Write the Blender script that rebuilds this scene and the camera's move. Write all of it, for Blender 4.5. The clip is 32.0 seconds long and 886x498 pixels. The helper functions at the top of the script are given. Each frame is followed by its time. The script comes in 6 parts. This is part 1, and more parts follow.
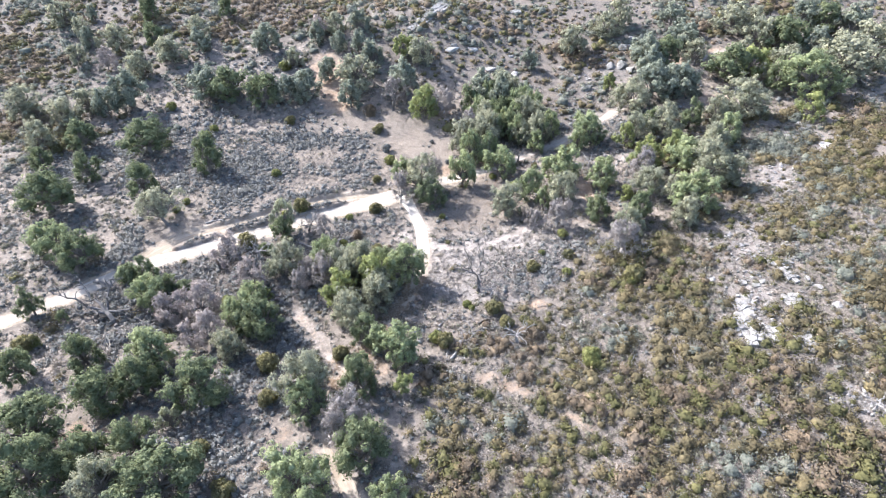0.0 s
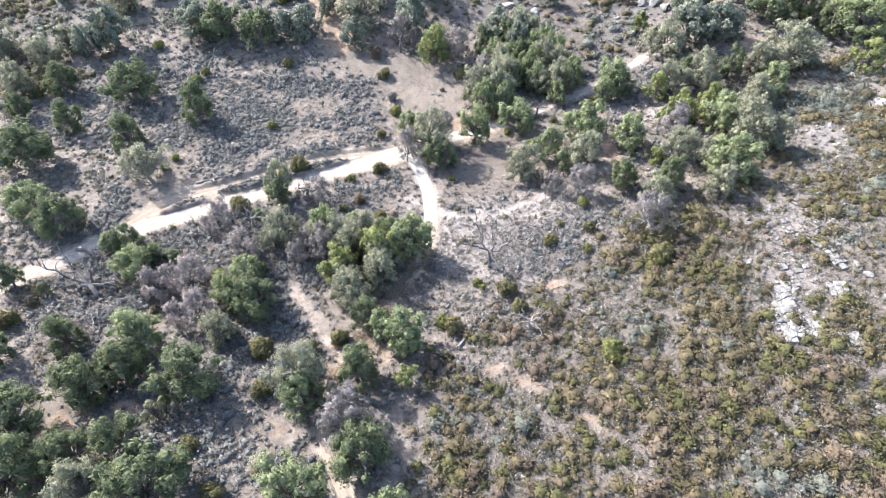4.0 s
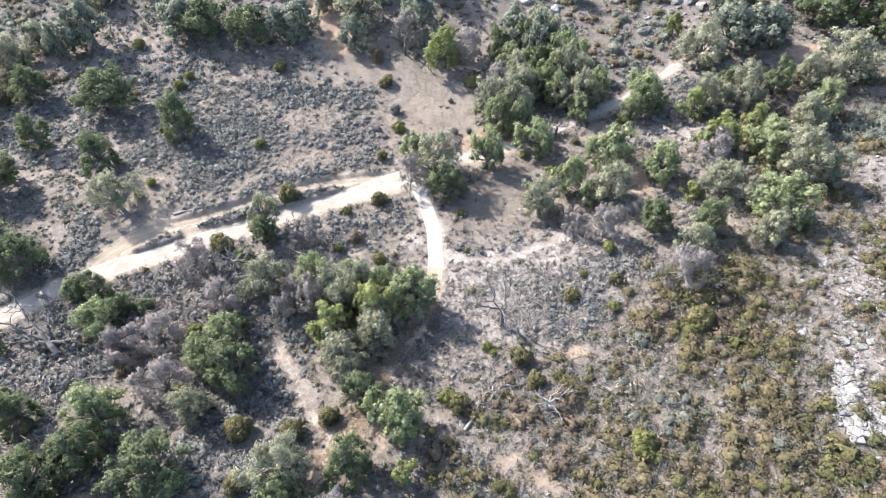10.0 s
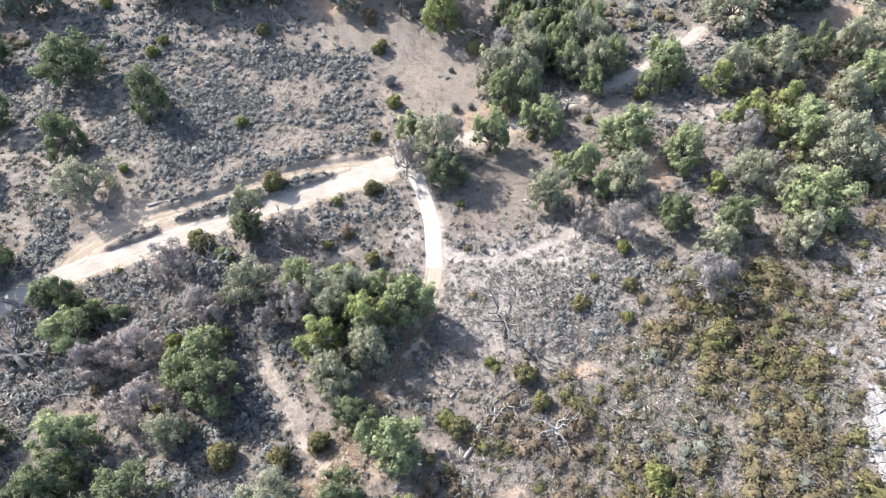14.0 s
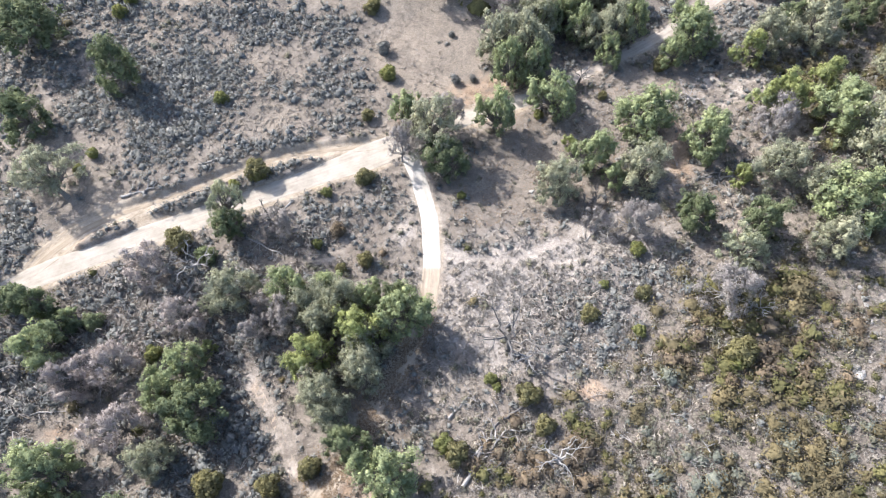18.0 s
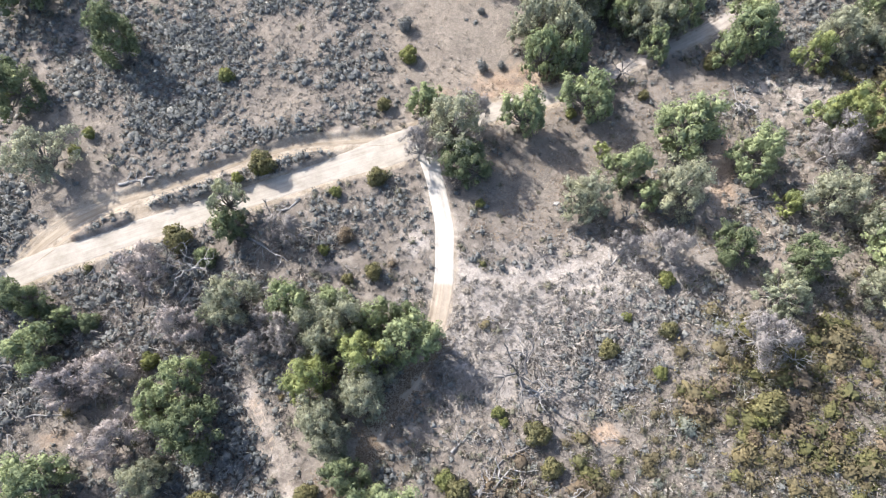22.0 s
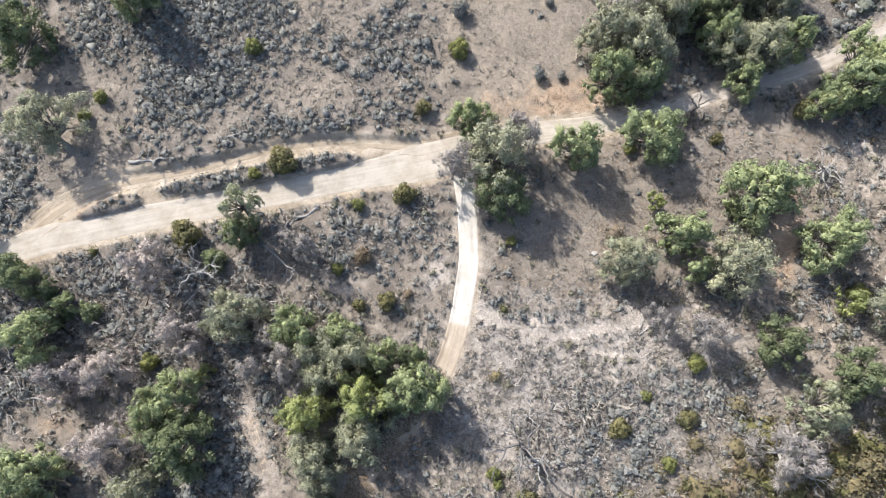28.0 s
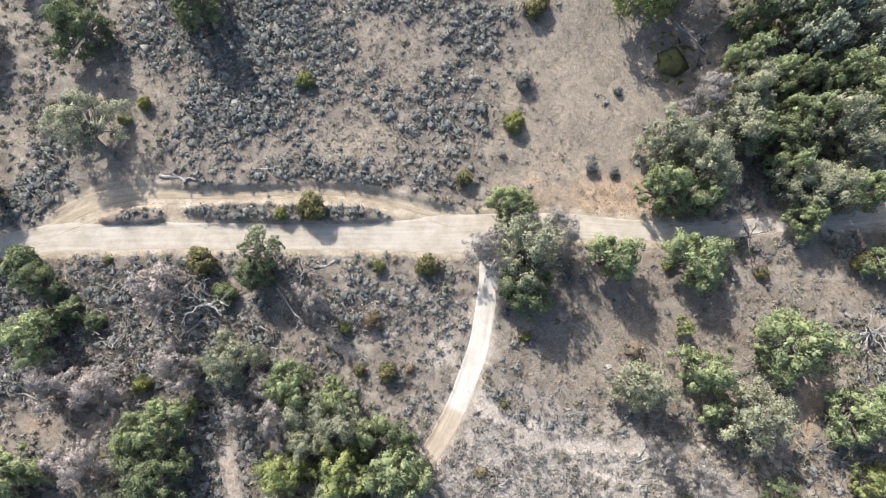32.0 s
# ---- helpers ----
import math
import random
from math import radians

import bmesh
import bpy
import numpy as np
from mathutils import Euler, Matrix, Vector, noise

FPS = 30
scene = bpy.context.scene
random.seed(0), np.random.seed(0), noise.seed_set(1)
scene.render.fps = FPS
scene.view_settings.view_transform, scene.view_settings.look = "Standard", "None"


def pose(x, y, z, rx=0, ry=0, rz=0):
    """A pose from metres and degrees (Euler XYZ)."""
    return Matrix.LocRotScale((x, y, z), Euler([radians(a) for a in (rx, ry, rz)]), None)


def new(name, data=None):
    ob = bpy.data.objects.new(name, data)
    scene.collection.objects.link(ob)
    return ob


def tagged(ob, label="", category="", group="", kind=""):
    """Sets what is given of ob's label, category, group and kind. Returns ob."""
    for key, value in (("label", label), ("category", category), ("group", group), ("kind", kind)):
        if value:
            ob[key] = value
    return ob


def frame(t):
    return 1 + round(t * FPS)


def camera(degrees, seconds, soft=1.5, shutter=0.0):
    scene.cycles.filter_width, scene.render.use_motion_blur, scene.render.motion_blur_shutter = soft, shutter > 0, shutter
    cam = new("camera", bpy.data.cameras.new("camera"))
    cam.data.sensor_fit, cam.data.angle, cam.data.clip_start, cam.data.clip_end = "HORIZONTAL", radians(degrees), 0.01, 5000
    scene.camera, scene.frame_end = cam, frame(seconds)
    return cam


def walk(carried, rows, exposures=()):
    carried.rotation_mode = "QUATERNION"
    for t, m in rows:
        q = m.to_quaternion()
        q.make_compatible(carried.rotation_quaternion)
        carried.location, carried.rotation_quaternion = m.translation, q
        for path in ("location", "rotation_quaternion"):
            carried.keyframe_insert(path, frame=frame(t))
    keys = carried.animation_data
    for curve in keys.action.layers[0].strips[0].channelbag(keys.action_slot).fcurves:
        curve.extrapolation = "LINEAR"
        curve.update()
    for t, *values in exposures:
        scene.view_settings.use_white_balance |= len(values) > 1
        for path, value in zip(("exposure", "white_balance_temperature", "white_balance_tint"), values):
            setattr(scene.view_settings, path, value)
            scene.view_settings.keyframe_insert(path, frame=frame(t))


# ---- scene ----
cam = camera(75.1, 32.0, soft=1.0)
EXPOSURE = 1.1
METRES, EYE, TILT, LEAN, TURN = 104.0, 75.0, -37.7, 0.0, 0.0
ROWS = [
    (0.0, 0.0, 0.0, 0.0, 0.0, 0.0, -0.0),
    (0.5, 0.0003, 0.0124, 0.009, 0.02, -0.88, -0.01),
    (1.0, 0.0006, 0.0246, 0.0183, 0.04, -1.79, -0.01),
    (1.5, 0.0008, 0.0368, 0.0276, 0.05, -2.69, -0.01),
    (2.0, 0.0011, 0.049, 0.0368, 0.13, -3.59, -0.07),
    (2.5, 0.0013, 0.0611, 0.0459, 0.29, -4.48, -0.18),
    (3.0, 0.0016, 0.0732, 0.0553, 0.48, -5.38, -0.31),
    (3.5, 0.0015, 0.0853, 0.0646, 0.72, -6.26, -0.51),
    (5.5, 0.0009, 0.1334, 0.1031, 1.83, -8.42, -1.36),
    (6.0, 0.0006, 0.1447, 0.1119, 1.84, -8.42, -1.36),
    (6.5, 0.0003, 0.1567, 0.1212, 1.83, -8.42, -1.36),
    (7.0, 0.0002, 0.1687, 0.1306, 1.85, -8.43, -1.36),
    (7.5, -0.0003, 0.1808, 0.1401, 1.84, -8.44, -1.38),
    (8.0, -0.0008, 0.1929, 0.1497, 1.84, -8.48, -1.4),
    (8.5, -0.001, 0.2048, 0.1592, 1.85, -8.51, -1.4),
    (9.0, -0.0013, 0.2168, 0.1683, 1.86, -8.86, -1.42),
    (9.5, -0.0016, 0.2289, 0.1777, 1.87, -9.45, -1.43),
    (10.0, -0.002, 0.2411, 0.1872, 1.88, -10.04, -1.45),
    (10.5, -0.0023, 0.2532, 0.1968, 1.89, -10.63, -1.47),
    (11.0, -0.0025, 0.2654, 0.2062, 1.91, -11.24, -1.48),
    (11.5, -0.003, 0.2777, 0.2156, 1.91, -12.03, -1.49),
    (12.0, -0.0034, 0.2899, 0.225, 1.91, -12.84, -1.49),
    (12.5, -0.0038, 0.3022, 0.2345, 1.92, -13.64, -1.48),
    (13.0, -0.0041, 0.3145, 0.2439, 1.92, -14.44, -1.49),
    (13.5, -0.0044, 0.3269, 0.2534, 1.94, -15.27, -1.5),
    (14.0, -0.0046, 0.3392, 0.2629, 1.95, -16.1, -1.49),
    (14.5, -0.0045, 0.3516, 0.2724, 1.97, -16.95, -1.48),
    (16.5, -0.0051, 0.4016, 0.3114, 2.03, -20.62, -1.48),
    (17.0, -0.0053, 0.4142, 0.321, 2.03, -21.51, -1.48),
    (17.5, -0.0057, 0.4266, 0.3306, 2.05, -22.35, -1.49),
    (18.0, -0.006, 0.4392, 0.3403, 2.11, -23.2, -1.54),
    (18.5, -0.0062, 0.4517, 0.3499, 2.22, -24.05, -1.6),
    (19.0, -0.0069, 0.464, 0.3593, 2.39, -24.89, -1.75),
    (19.5, -0.0072, 0.4767, 0.3692, 2.65, -25.75, -1.92),
    (20.0, -0.0078, 0.4892, 0.3789, 2.95, -26.61, -2.15),
    (20.5, -0.0087, 0.5017, 0.3887, 3.26, -27.46, -2.41),
    (21.0, -0.0094, 0.5144, 0.3986, 3.94, -28.35, -2.9),
    (21.5, -0.0106, 0.5268, 0.4081, 4.66, -29.23, -3.46),
    (22.0, -0.012, 0.5393, 0.4178, 5.06, -30.09, -3.78),
    (22.5, -0.0133, 0.5519, 0.4275, 5.44, -30.95, -4.06),
    (23.0, -0.0153, 0.5645, 0.4377, 6.04, -31.88, -4.53),
    (23.5, -0.0174, 0.577, 0.4475, 6.65, -32.78, -5.03),
    (24.0, -0.0196, 0.5896, 0.4573, 7.22, -33.71, -5.45),
    (24.5, -0.022, 0.6022, 0.4671, 7.76, -34.64, -5.88),
    (26.5, -0.0343, 0.6513, 0.5047, 9.98, -38.36, -7.67),
    (27.0, -0.0375, 0.6639, 0.5142, 10.6, -39.34, -8.13),
    (27.5, -0.0411, 0.6764, 0.5236, 11.25, -40.33, -8.61),
    (28.0, -0.0449, 0.6889, 0.5332, 11.89, -41.28, -9.09),
    (28.5, -0.0492, 0.7015, 0.5428, 12.53, -42.0, -9.58),
    (29.0, -0.0536, 0.7143, 0.5527, 13.19, -42.53, -10.06),
    (29.5, -0.0581, 0.7264, 0.5618, 13.86, -42.95, -10.57),
    (30.0, -0.063, 0.7387, 0.5709, 14.85, -43.32, -11.29),
    (30.5, -0.0685, 0.7511, 0.5804, 16.15, -43.72, -12.2),
    (31.0, -0.0746, 0.7633, 0.5897, 17.52, -44.16, -13.17),
    (31.5, -0.0801, 0.7743, 0.598, 19.2, -44.63, -14.29),
    (32.0, -0.0856, 0.7834, 0.6047, 21.6, -45.32, -15.88),
]
walk(cam, [(t, pose(0, 0, EYE, TILT, LEAN, TURN) @ pose(METRES * x, METRES * y, METRES * z, 90 + pitch, roll, yaw)) for t, x, y, z, yaw, pitch, roll in ROWS],
     exposures=[(0.0, EXPOSURE + 0.70, 6180, 14), (6.0, EXPOSURE + 0.60, 6330, 13), (13.0, EXPOSURE + 0.48, 6400, 12), (22.0, EXPOSURE + 0.34, 6450, 11), (28.0, EXPOSURE + 0.18, 6600, 9), (32.0, EXPOSURE + 0.11, 6650, 8)])

# ---- light ----
SUN_AZ, SUN_EL = radians(-55.0), radians(38.0)   # from +Y towards +X
sun_way = Vector((-math.sin(SUN_AZ) * math.cos(SUN_EL), -math.cos(SUN_AZ) * math.cos(SUN_EL), -math.sin(SUN_EL)))
sun = new("sun", bpy.data.lights.new("sun", "SUN"))
sun.data.energy, sun.data.angle, sun.data.color = 5.1, radians(0.6), (1.0, 0.97, 0.93)
sun.matrix_world = Matrix.Translation((-60, 60, 150)) @ sun_way.to_track_quat("-Z", "Y").to_matrix().to_4x4()
world = bpy.data.worlds.new("sky")
scene.world = world
world.use_nodes = True
wn = world.node_tree
sky = wn.nodes.new("ShaderNodeTexSky")
sky.sky_type, sky.sun_disc = "NISHITA", False
sky.sun_elevation, sky.sun_rotation, sky.dust_density = SUN_EL, SUN_AZ, 2.0
wn.links.new(sky.outputs[0], wn.nodes["Background"].inputs[0])
wn.nodes["Background"].inputs[1].default_value = 0.175


# ---- materials ----
def mat_base(name, rough=0.9):
    m = bpy.data.materials.new(name)
    m.use_nodes = True
    nt = m.node_tree
    b = nt.nodes["Principled BSDF"]
    b.inputs["Roughness"].default_value = rough
    b.inputs["Specular IOR Level"].default_value = 0.25
    return m, nt, b


def tex_noise(nt, scale, detail=4.0, rough=0.6, vector=None):
    n = nt.nodes.new("ShaderNodeTexNoise")
    n.inputs["Scale"].default_value, n.inputs["Detail"].default_value, n.inputs["Roughness"].default_value = scale, detail, rough
    if vector is None:
        g = nt.nodes.new("ShaderNodeNewGeometry")
        vector = g.outputs["Position"]
    nt.links.new(vector, n.inputs["Vector"])
    return n.outputs["Fac"]


def ramp(nt, fac, stops):
    r = nt.nodes.new("ShaderNodeValToRGB")
    els = r.color_ramp.elements
    while len(els) < len(stops):
        els.new(0.5)
    for e, (p, c) in zip(els, stops):
        e.position, e.color = p, (*c, 1)
    nt.links.new(fac, r.inputs["Fac"])
    return r.outputs["Color"]


def mix(nt, fac, a, b, kind="MIX"):
    n = nt.nodes.new("ShaderNodeMix")
    n.data_type, n.blend_type = "RGBA", kind
    if isinstance(fac, (int, float)):
        n.inputs[0].default_value = fac
    else:
        nt.links.new(fac, n.inputs[0])
    for s, v in ((n.inputs[6], a), (n.inputs[7], b)):
        if isinstance(v, tuple):
            s.default_value = (*v, 1)
        else:
            nt.links.new(v, s)
    return n.outputs[2]


def maths(nt, op, a, b=None):
    n = nt.nodes.new("ShaderNodeMath")
    n.operation, n.use_clamp = op, True
    for s, v in zip(n.inputs, (a, b)):
        if v is None:
            continue
        if isinstance(v, (int, float)):
            s.default_value = v
        else:
            nt.links.new(v, s)
    return n.outputs[0]


def bump(nt, b, height, strength=0.5, distance=0.1):
    n = nt.nodes.new("ShaderNodeBump")
    n.inputs["Strength"].default_value, n.inputs["Distance"].default_value = strength, distance
    nt.links.new(height, n.inputs["Height"])
    nt.links.new(n.outputs[0], b.inputs["Normal"])


def leaf_material(name, dark, mid, pale, patch=0.35, glow=0.4):
    """Foliage: leaf by leaf and plant by plant variation, with some light let through."""
    m, nt, b = mat_base(name, 0.85)
    b.inputs["Specular IOR Level"].default_value = 0.08
    g = nt.nodes.new("ShaderNodeNewGeometry")
    dark = tuple(0.4 * a + 0.6 * c for a, c in zip(dark, mid))
    pale = tuple(0.3 * a + 0.7 * c for a, c in zip(pale, mid))
    leaf = ramp(nt, g.outputs["Random Per Island"], [(0.0, dark), (0.5, mid), (1.0, pale)])
    plant = ramp(nt, tex_noise(nt, patch, 2.0), [(0.3, (0.72, 0.75, 0.78)), (0.7, (1.22, 1.18, 1.08))])
    col = mix(nt, 1.0, leaf, plant, "MULTIPLY")
    col = mix(nt, 1.0, col, ramp(nt, tex_noise(nt, 1.3, 3.0, 0.7), [(0.3, (0.74, 0.76, 0.80)), (0.7, (1.24, 1.22, 1.18))]), "MULTIPLY")
    col = mix(nt, 0.5, col, ramp(nt, tex_noise(nt, 6.0, 4.0, 0.75), [(0.32, (0.58, 0.59, 0.61)), (0.5, (0.96, 0.96, 0.96)), (0.68, (1.32, 1.31, 1.28))]), "MULTIPLY")
    nt.links.new(col, b.inputs["Base Color"])
    tr = nt.nodes.new("ShaderNodeBsdfTranslucent")
    nt.links.new(col, tr.inputs["Color"])
    ms = nt.nodes.new("ShaderNodeMixShader")
    ms.inputs[0].default_value = glow
    nt.links.new(b.outputs[0], ms.inputs[1])
    nt.links.new(tr.outputs[0], ms.inputs[2])
    nt.links.new(ms.outputs[0], nt.nodes["Material Output"].inputs["Surface"])
    return m


LEAF = {
    "green": leaf_material("oak_leaves", (0.108, 0.131, 0.067), (0.232, 0.268, 0.150), (0.345, 0.376, 0.240)),
    "dark": leaf_material("dark_oak_leaves", (0.066, 0.083, 0.045), (0.142, 0.167, 0.097), (0.228, 0.255, 0.160)),
    "light": leaf_material("light_oak_leaves", (0.118, 0.137, 0.053), (0.250, 0.277, 0.122), (0.350, 0.375, 0.195)),
    "grey": leaf_material("dusty_oak_leaves", (0.132, 0.139, 0.098), (0.262, 0.269, 0.195), (0.390, 0.393, 0.305)),
    # For far green oaks: distance haze put into the leaf colour.
    "blue": leaf_material("haze_paled_oak_leaves", (0.106, 0.124, 0.095), (0.208, 0.231, 0.185), (0.313, 0.336, 0.278)),
    "willow": leaf_material("pale_willow_leaves", (0.15, 0.16, 0.105), (0.268, 0.284, 0.200), (0.37, 0.385, 0.285)),
}
TWIG = leaf_material("dry_twigs", (0.135, 0.122, 0.119), (0.245, 0.225, 0.221), (0.355, 0.330, 0.325), glow=0.15)
RUST_TWIG = leaf_material("rusty_twigs", (0.165, 0.143, 0.138), (0.310, 0.272, 0.264), (0.430, 0.386, 0.375), glow=0.15)
SAGE = leaf_material("sagebrush_leaves", (0.064, 0.066, 0.065), (0.152, 0.155, 0.153), (0.310, 0.312, 0.303), 0.5, 0.2)
BUCKWHEAT = leaf_material("buckwheat_leaves", (0.135, 0.121, 0.106), (0.255, 0.230, 0.204), (0.400, 0.365, 0.325), 0.5, 0.3)
CHAMISE = leaf_material("chamise_leaves", (0.065, 0.054, 0.032), (0.119, 0.101, 0.061), (0.190, 0.164, 0.106), 0.3, 0.22)
DUSTY = leaf_material("dusty_scrub_leaves", (0.080, 0.078, 0.058), (0.154, 0.148, 0.113), (0.244, 0.234, 0.189), 0.4, 0.3)
RUSSET = leaf_material("russet_chaparral_leaves", (0.070, 0.055, 0.040), (0.133, 0.105, 0.077), (0.207, 0.167, 0.127), 0.3, 0.22)
MANZANITA = leaf_material("manzanita_leaves", (0.051, 0.052, 0.024), (0.103, 0.100, 0.048), (0.163, 0.157, 0.085), 0.4, 0.25)
# Leaf colour paled and blued for distance haze; near brush shares it.
HAZED_BRUSH = leaf_material("haze_paled_brush_leaves", (0.086, 0.094, 0.078), (0.152, 0.162, 0.138), (0.235, 0.244, 0.215), 0.3, 0.3)
OLIVE_BUSH = leaf_material("olive_bush_leaves", (0.080, 0.076, 0.036), (0.152, 0.142, 0.074), (0.240, 0.224, 0.132), 0.5, 0.35)
GREEN_BUSH = leaf_material("yellow_green_bush_leaves", (0.090, 0.100, 0.034), (0.176, 0.186, 0.076), (0.275, 0.280, 0.135), 0.5, 0.4)
RED_SCRUB = leaf_material("reddish_scrub_twigs", (0.085, 0.060, 0.055), (0.165, 0.120, 0.110), (0.26, 0.20, 0.185), 0.5, 0.2)
LITTER = leaf_material("fallen_oak_leaves", (0.075, 0.052, 0.036), (0.150, 0.110, 0.078), (0.260, 0.205, 0.155), 0.6, 0.1)
STRAW = leaf_material("dry_grass_blades", (0.060, 0.052, 0.042), (0.170, 0.150, 0.125), (0.40, 0.365, 0.315), 0.6, 0.3)


def bark_material(name, dark, pale):
    m, nt, b = mat_base(name, 0.9)
    n = tex_noise(nt, 6.0, 6.0, 0.7)
    nt.links.new(ramp(nt, n, [(0.3, dark), (0.7, pale)]), b.inputs["Base Color"])
    bump(nt, b, n, 0.7, 0.05)
    return m


BARK = bark_material("oak_bark", (0.07, 0.06, 0.052), (0.20, 0.18, 0.16))
DRY_BRUSH = leaf_material("dead_brush_twigs", (0.110, 0.099, 0.092), (0.225, 0.206, 0.194), (0.370, 0.345, 0.330), 0.4, 0.15)
PALE_BRUSH = leaf_material("pale_dry_brush", (0.125, 0.114, 0.106), (0.248, 0.230, 0.216), (0.385, 0.362, 0.343), 0.6, 0.3)
DEADWOOD = bark_material("weathered_dead_wood", (0.12, 0.112, 0.104), (0.29, 0.277, 0.263))
GREYWOOD = bark_material("grey_dead_oak_wood", (0.055, 0.052, 0.049), (0.140, 0.133, 0.127))
DARKWOOD = bark_material("charred_grey_wood", (0.045, 0.042, 0.04), (0.155, 0.145, 0.138))


def rock_material(name, dark, mid, pale):
    m, nt, b = mat_base(name, 0.85)
    big, fine = tex_noise(nt, 0.6, 5.0, 0.65), tex_noise(nt, 9.0, 6.0, 0.7)
    col = ramp(nt, big, [(0.28, dark), (0.45, mid), (0.7, pale)])
    col = mix(nt, 0.6, col, ramp(nt, fine, [(0.3, (0.55, 0.54, 0.52)), (0.65, (1.08, 1.07, 1.05))]), "MULTIPLY")
    crack = nt.nodes.new("ShaderNodeTexVoronoi")
    crack.feature = "DISTANCE_TO_EDGE"
    crack.inputs["Scale"].default_value = 1.1
    bend = nt.nodes.new("ShaderNodeVectorMath")
    bend.operation = "ADD"
    place = nt.nodes.new("ShaderNodeNewGeometry")
    nt.links.new(place.outputs["Position"], bend.inputs[0])
    nt.links.new(ramp(nt, big, [(0.0, (0, 0, 0)), (1.0, (1.5, 1.5, 1.5))]), bend.inputs[1])
    nt.links.new(bend.outputs[0], crack.inputs["Vector"])
    col = mix(nt, 0.8, col, ramp(nt, crack.outputs["Distance"], [(0.0, (0.28, 0.26, 0.24)), (0.05, (0.85, 0.84, 0.83)), (0.2, (1.0, 1.0, 1.0))]), "MULTIPLY")
    nt.links.new(col, b.inputs["Base Color"])
    bump(nt, b, fine, 0.6, 0.08)
    return m


GRANITE = rock_material("pale_granite", (0.130, 0.124, 0.117), (0.215, 0.209, 0.200), (0.290, 0.284, 0.274))
WHITE_ROCK = rock_material("white_granite", (0.170, 0.163, 0.154), (0.270, 0.262, 0.250), (0.365, 0.356, 0.342))
GREY_ROCK = rock_material("lichened_grey_rock", (0.073, 0.073, 0.069), (0.158, 0.158, 0.149), (0.277, 0.271, 0.254))


def ground_material():
    m, nt, b = mat_base("hillside_soil", 0.95)
    big, mid_, fine, grit = tex_noise(nt, 0.05, 5.0), tex_noise(nt, 0.55, 6.0, 0.7), tex_noise(nt, 3.5, 5.0, 0.75), tex_noise(nt, 8.0, 6.0, 0.8)
    col = ramp(nt, mid_, [(0.3, (0.092, 0.078, 0.066)), (0.5, (0.146, 0.127, 0.108)), (0.68, (0.232, 0.205, 0.177))])
    at = {}
    for k in ("grass", "clay", "pale", "rocky", "litter_shade", "verge", "wan"):
        a = nt.nodes.new("ShaderNodeAttribute")
        a.attribute_name = k
        at[k] = a.outputs["Fac"]
    straw = ramp(nt, tex_noise(nt, 2.4, 9.0, 0.9), [(0.3, (0.088, 0.074, 0.061)), (0.47, (0.148, 0.127, 0.106)), (0.58, (0.200, 0.175, 0.147)), (0.72, (0.29, 0.258, 0.220))])
    clay = ramp(nt, mid_, [(0.3, (0.185, 0.130, 0.092)), (0.6, (0.281, 0.215, 0.159)), (0.8, (0.340, 0.277, 0.218))])
    pale = ramp(nt, fine, [(0.3, (0.200, 0.178, 0.155)), (0.6, (0.326, 0.292, 0.259))])
    rocky = ramp(nt, fine, [(0.35, (0.108, 0.096, 0.086)), (0.52, (0.162, 0.147, 0.134)), (0.70, (0.258, 0.241, 0.222))])
    edge = nt.nodes.new("ShaderNodeMath")
    edge.operation = "MULTIPLY_ADD"
    nt.links.new(tex_noise(nt, 0.35, 6.0, 0.75), edge.inputs[0])
    edge.inputs[1].default_value, edge.inputs[2].default_value = 2.2, -1.1
    edge = edge.outputs[0]

    def weight(k):
        return ramp(nt, maths(nt, "ADD", at[k], edge), [(0.3, (0, 0, 0)), (0.8, (1, 1, 1))])
    # Brown litter, darkened to stand in for shade between plants too.
    litter_shade = ramp(nt, fine, [(0.3, (0.066, 0.057, 0.049)), (0.5, (0.122, 0.107, 0.092)), (0.72, (0.210, 0.188, 0.164))])
    col = mix(nt, weight("grass"), col, straw)
    col = mix(nt, weight("litter_shade"), col, litter_shade)
    wan = ramp(nt, fine, [(0.3, (0.150, 0.136, 0.124)), (0.5, (0.210, 0.192, 0.176)), (0.72, (0.300, 0.279, 0.260))])
    col = mix(nt, weight("wan"), col, wan)
    col = mix(nt, weight("pale"), col, pale)
    col = mix(nt, weight("clay"), col, clay)
    col = mix(nt, weight("rocky"), col, rocky)
    dirt = ramp(nt, mid_, [(0.3, (0.160, 0.128, 0.093)), (0.5, (0.245, 0.208, 0.163)), (0.7, (0.315, 0.280, 0.232))])
    col = mix(nt, weight("verge"), col, dirt)
    col = mix(nt, 0.9, col, ramp(nt, grit, [(0.3, (0.58, 0.57, 0.56)), (0.5, (0.98, 0.98, 0.98)), (0.7, (1.36, 1.35, 1.33))]), "MULTIPLY")
    col = mix(nt, 0.5, col, ramp(nt, big, [(0.35, (0.82, 0.82, 0.84)), (0.65, (1.12, 1.08, 1.04))]), "MULTIPLY")
    col = mix(nt, 0.7, col, ramp(nt, tex_noise(nt, 0.28, 7.0, 0.8), [(0.3, (0.50, 0.49, 0.49)), (0.5, (0.98, 0.97, 0.96)), (0.68, (1.28, 1.26, 1.23))]), "MULTIPLY")
    nt.links.new(col, b.inputs["Base Color"])
    bump(nt, b, maths(nt, "ADD", fine, grit), 0.9, 0.16)
    return m


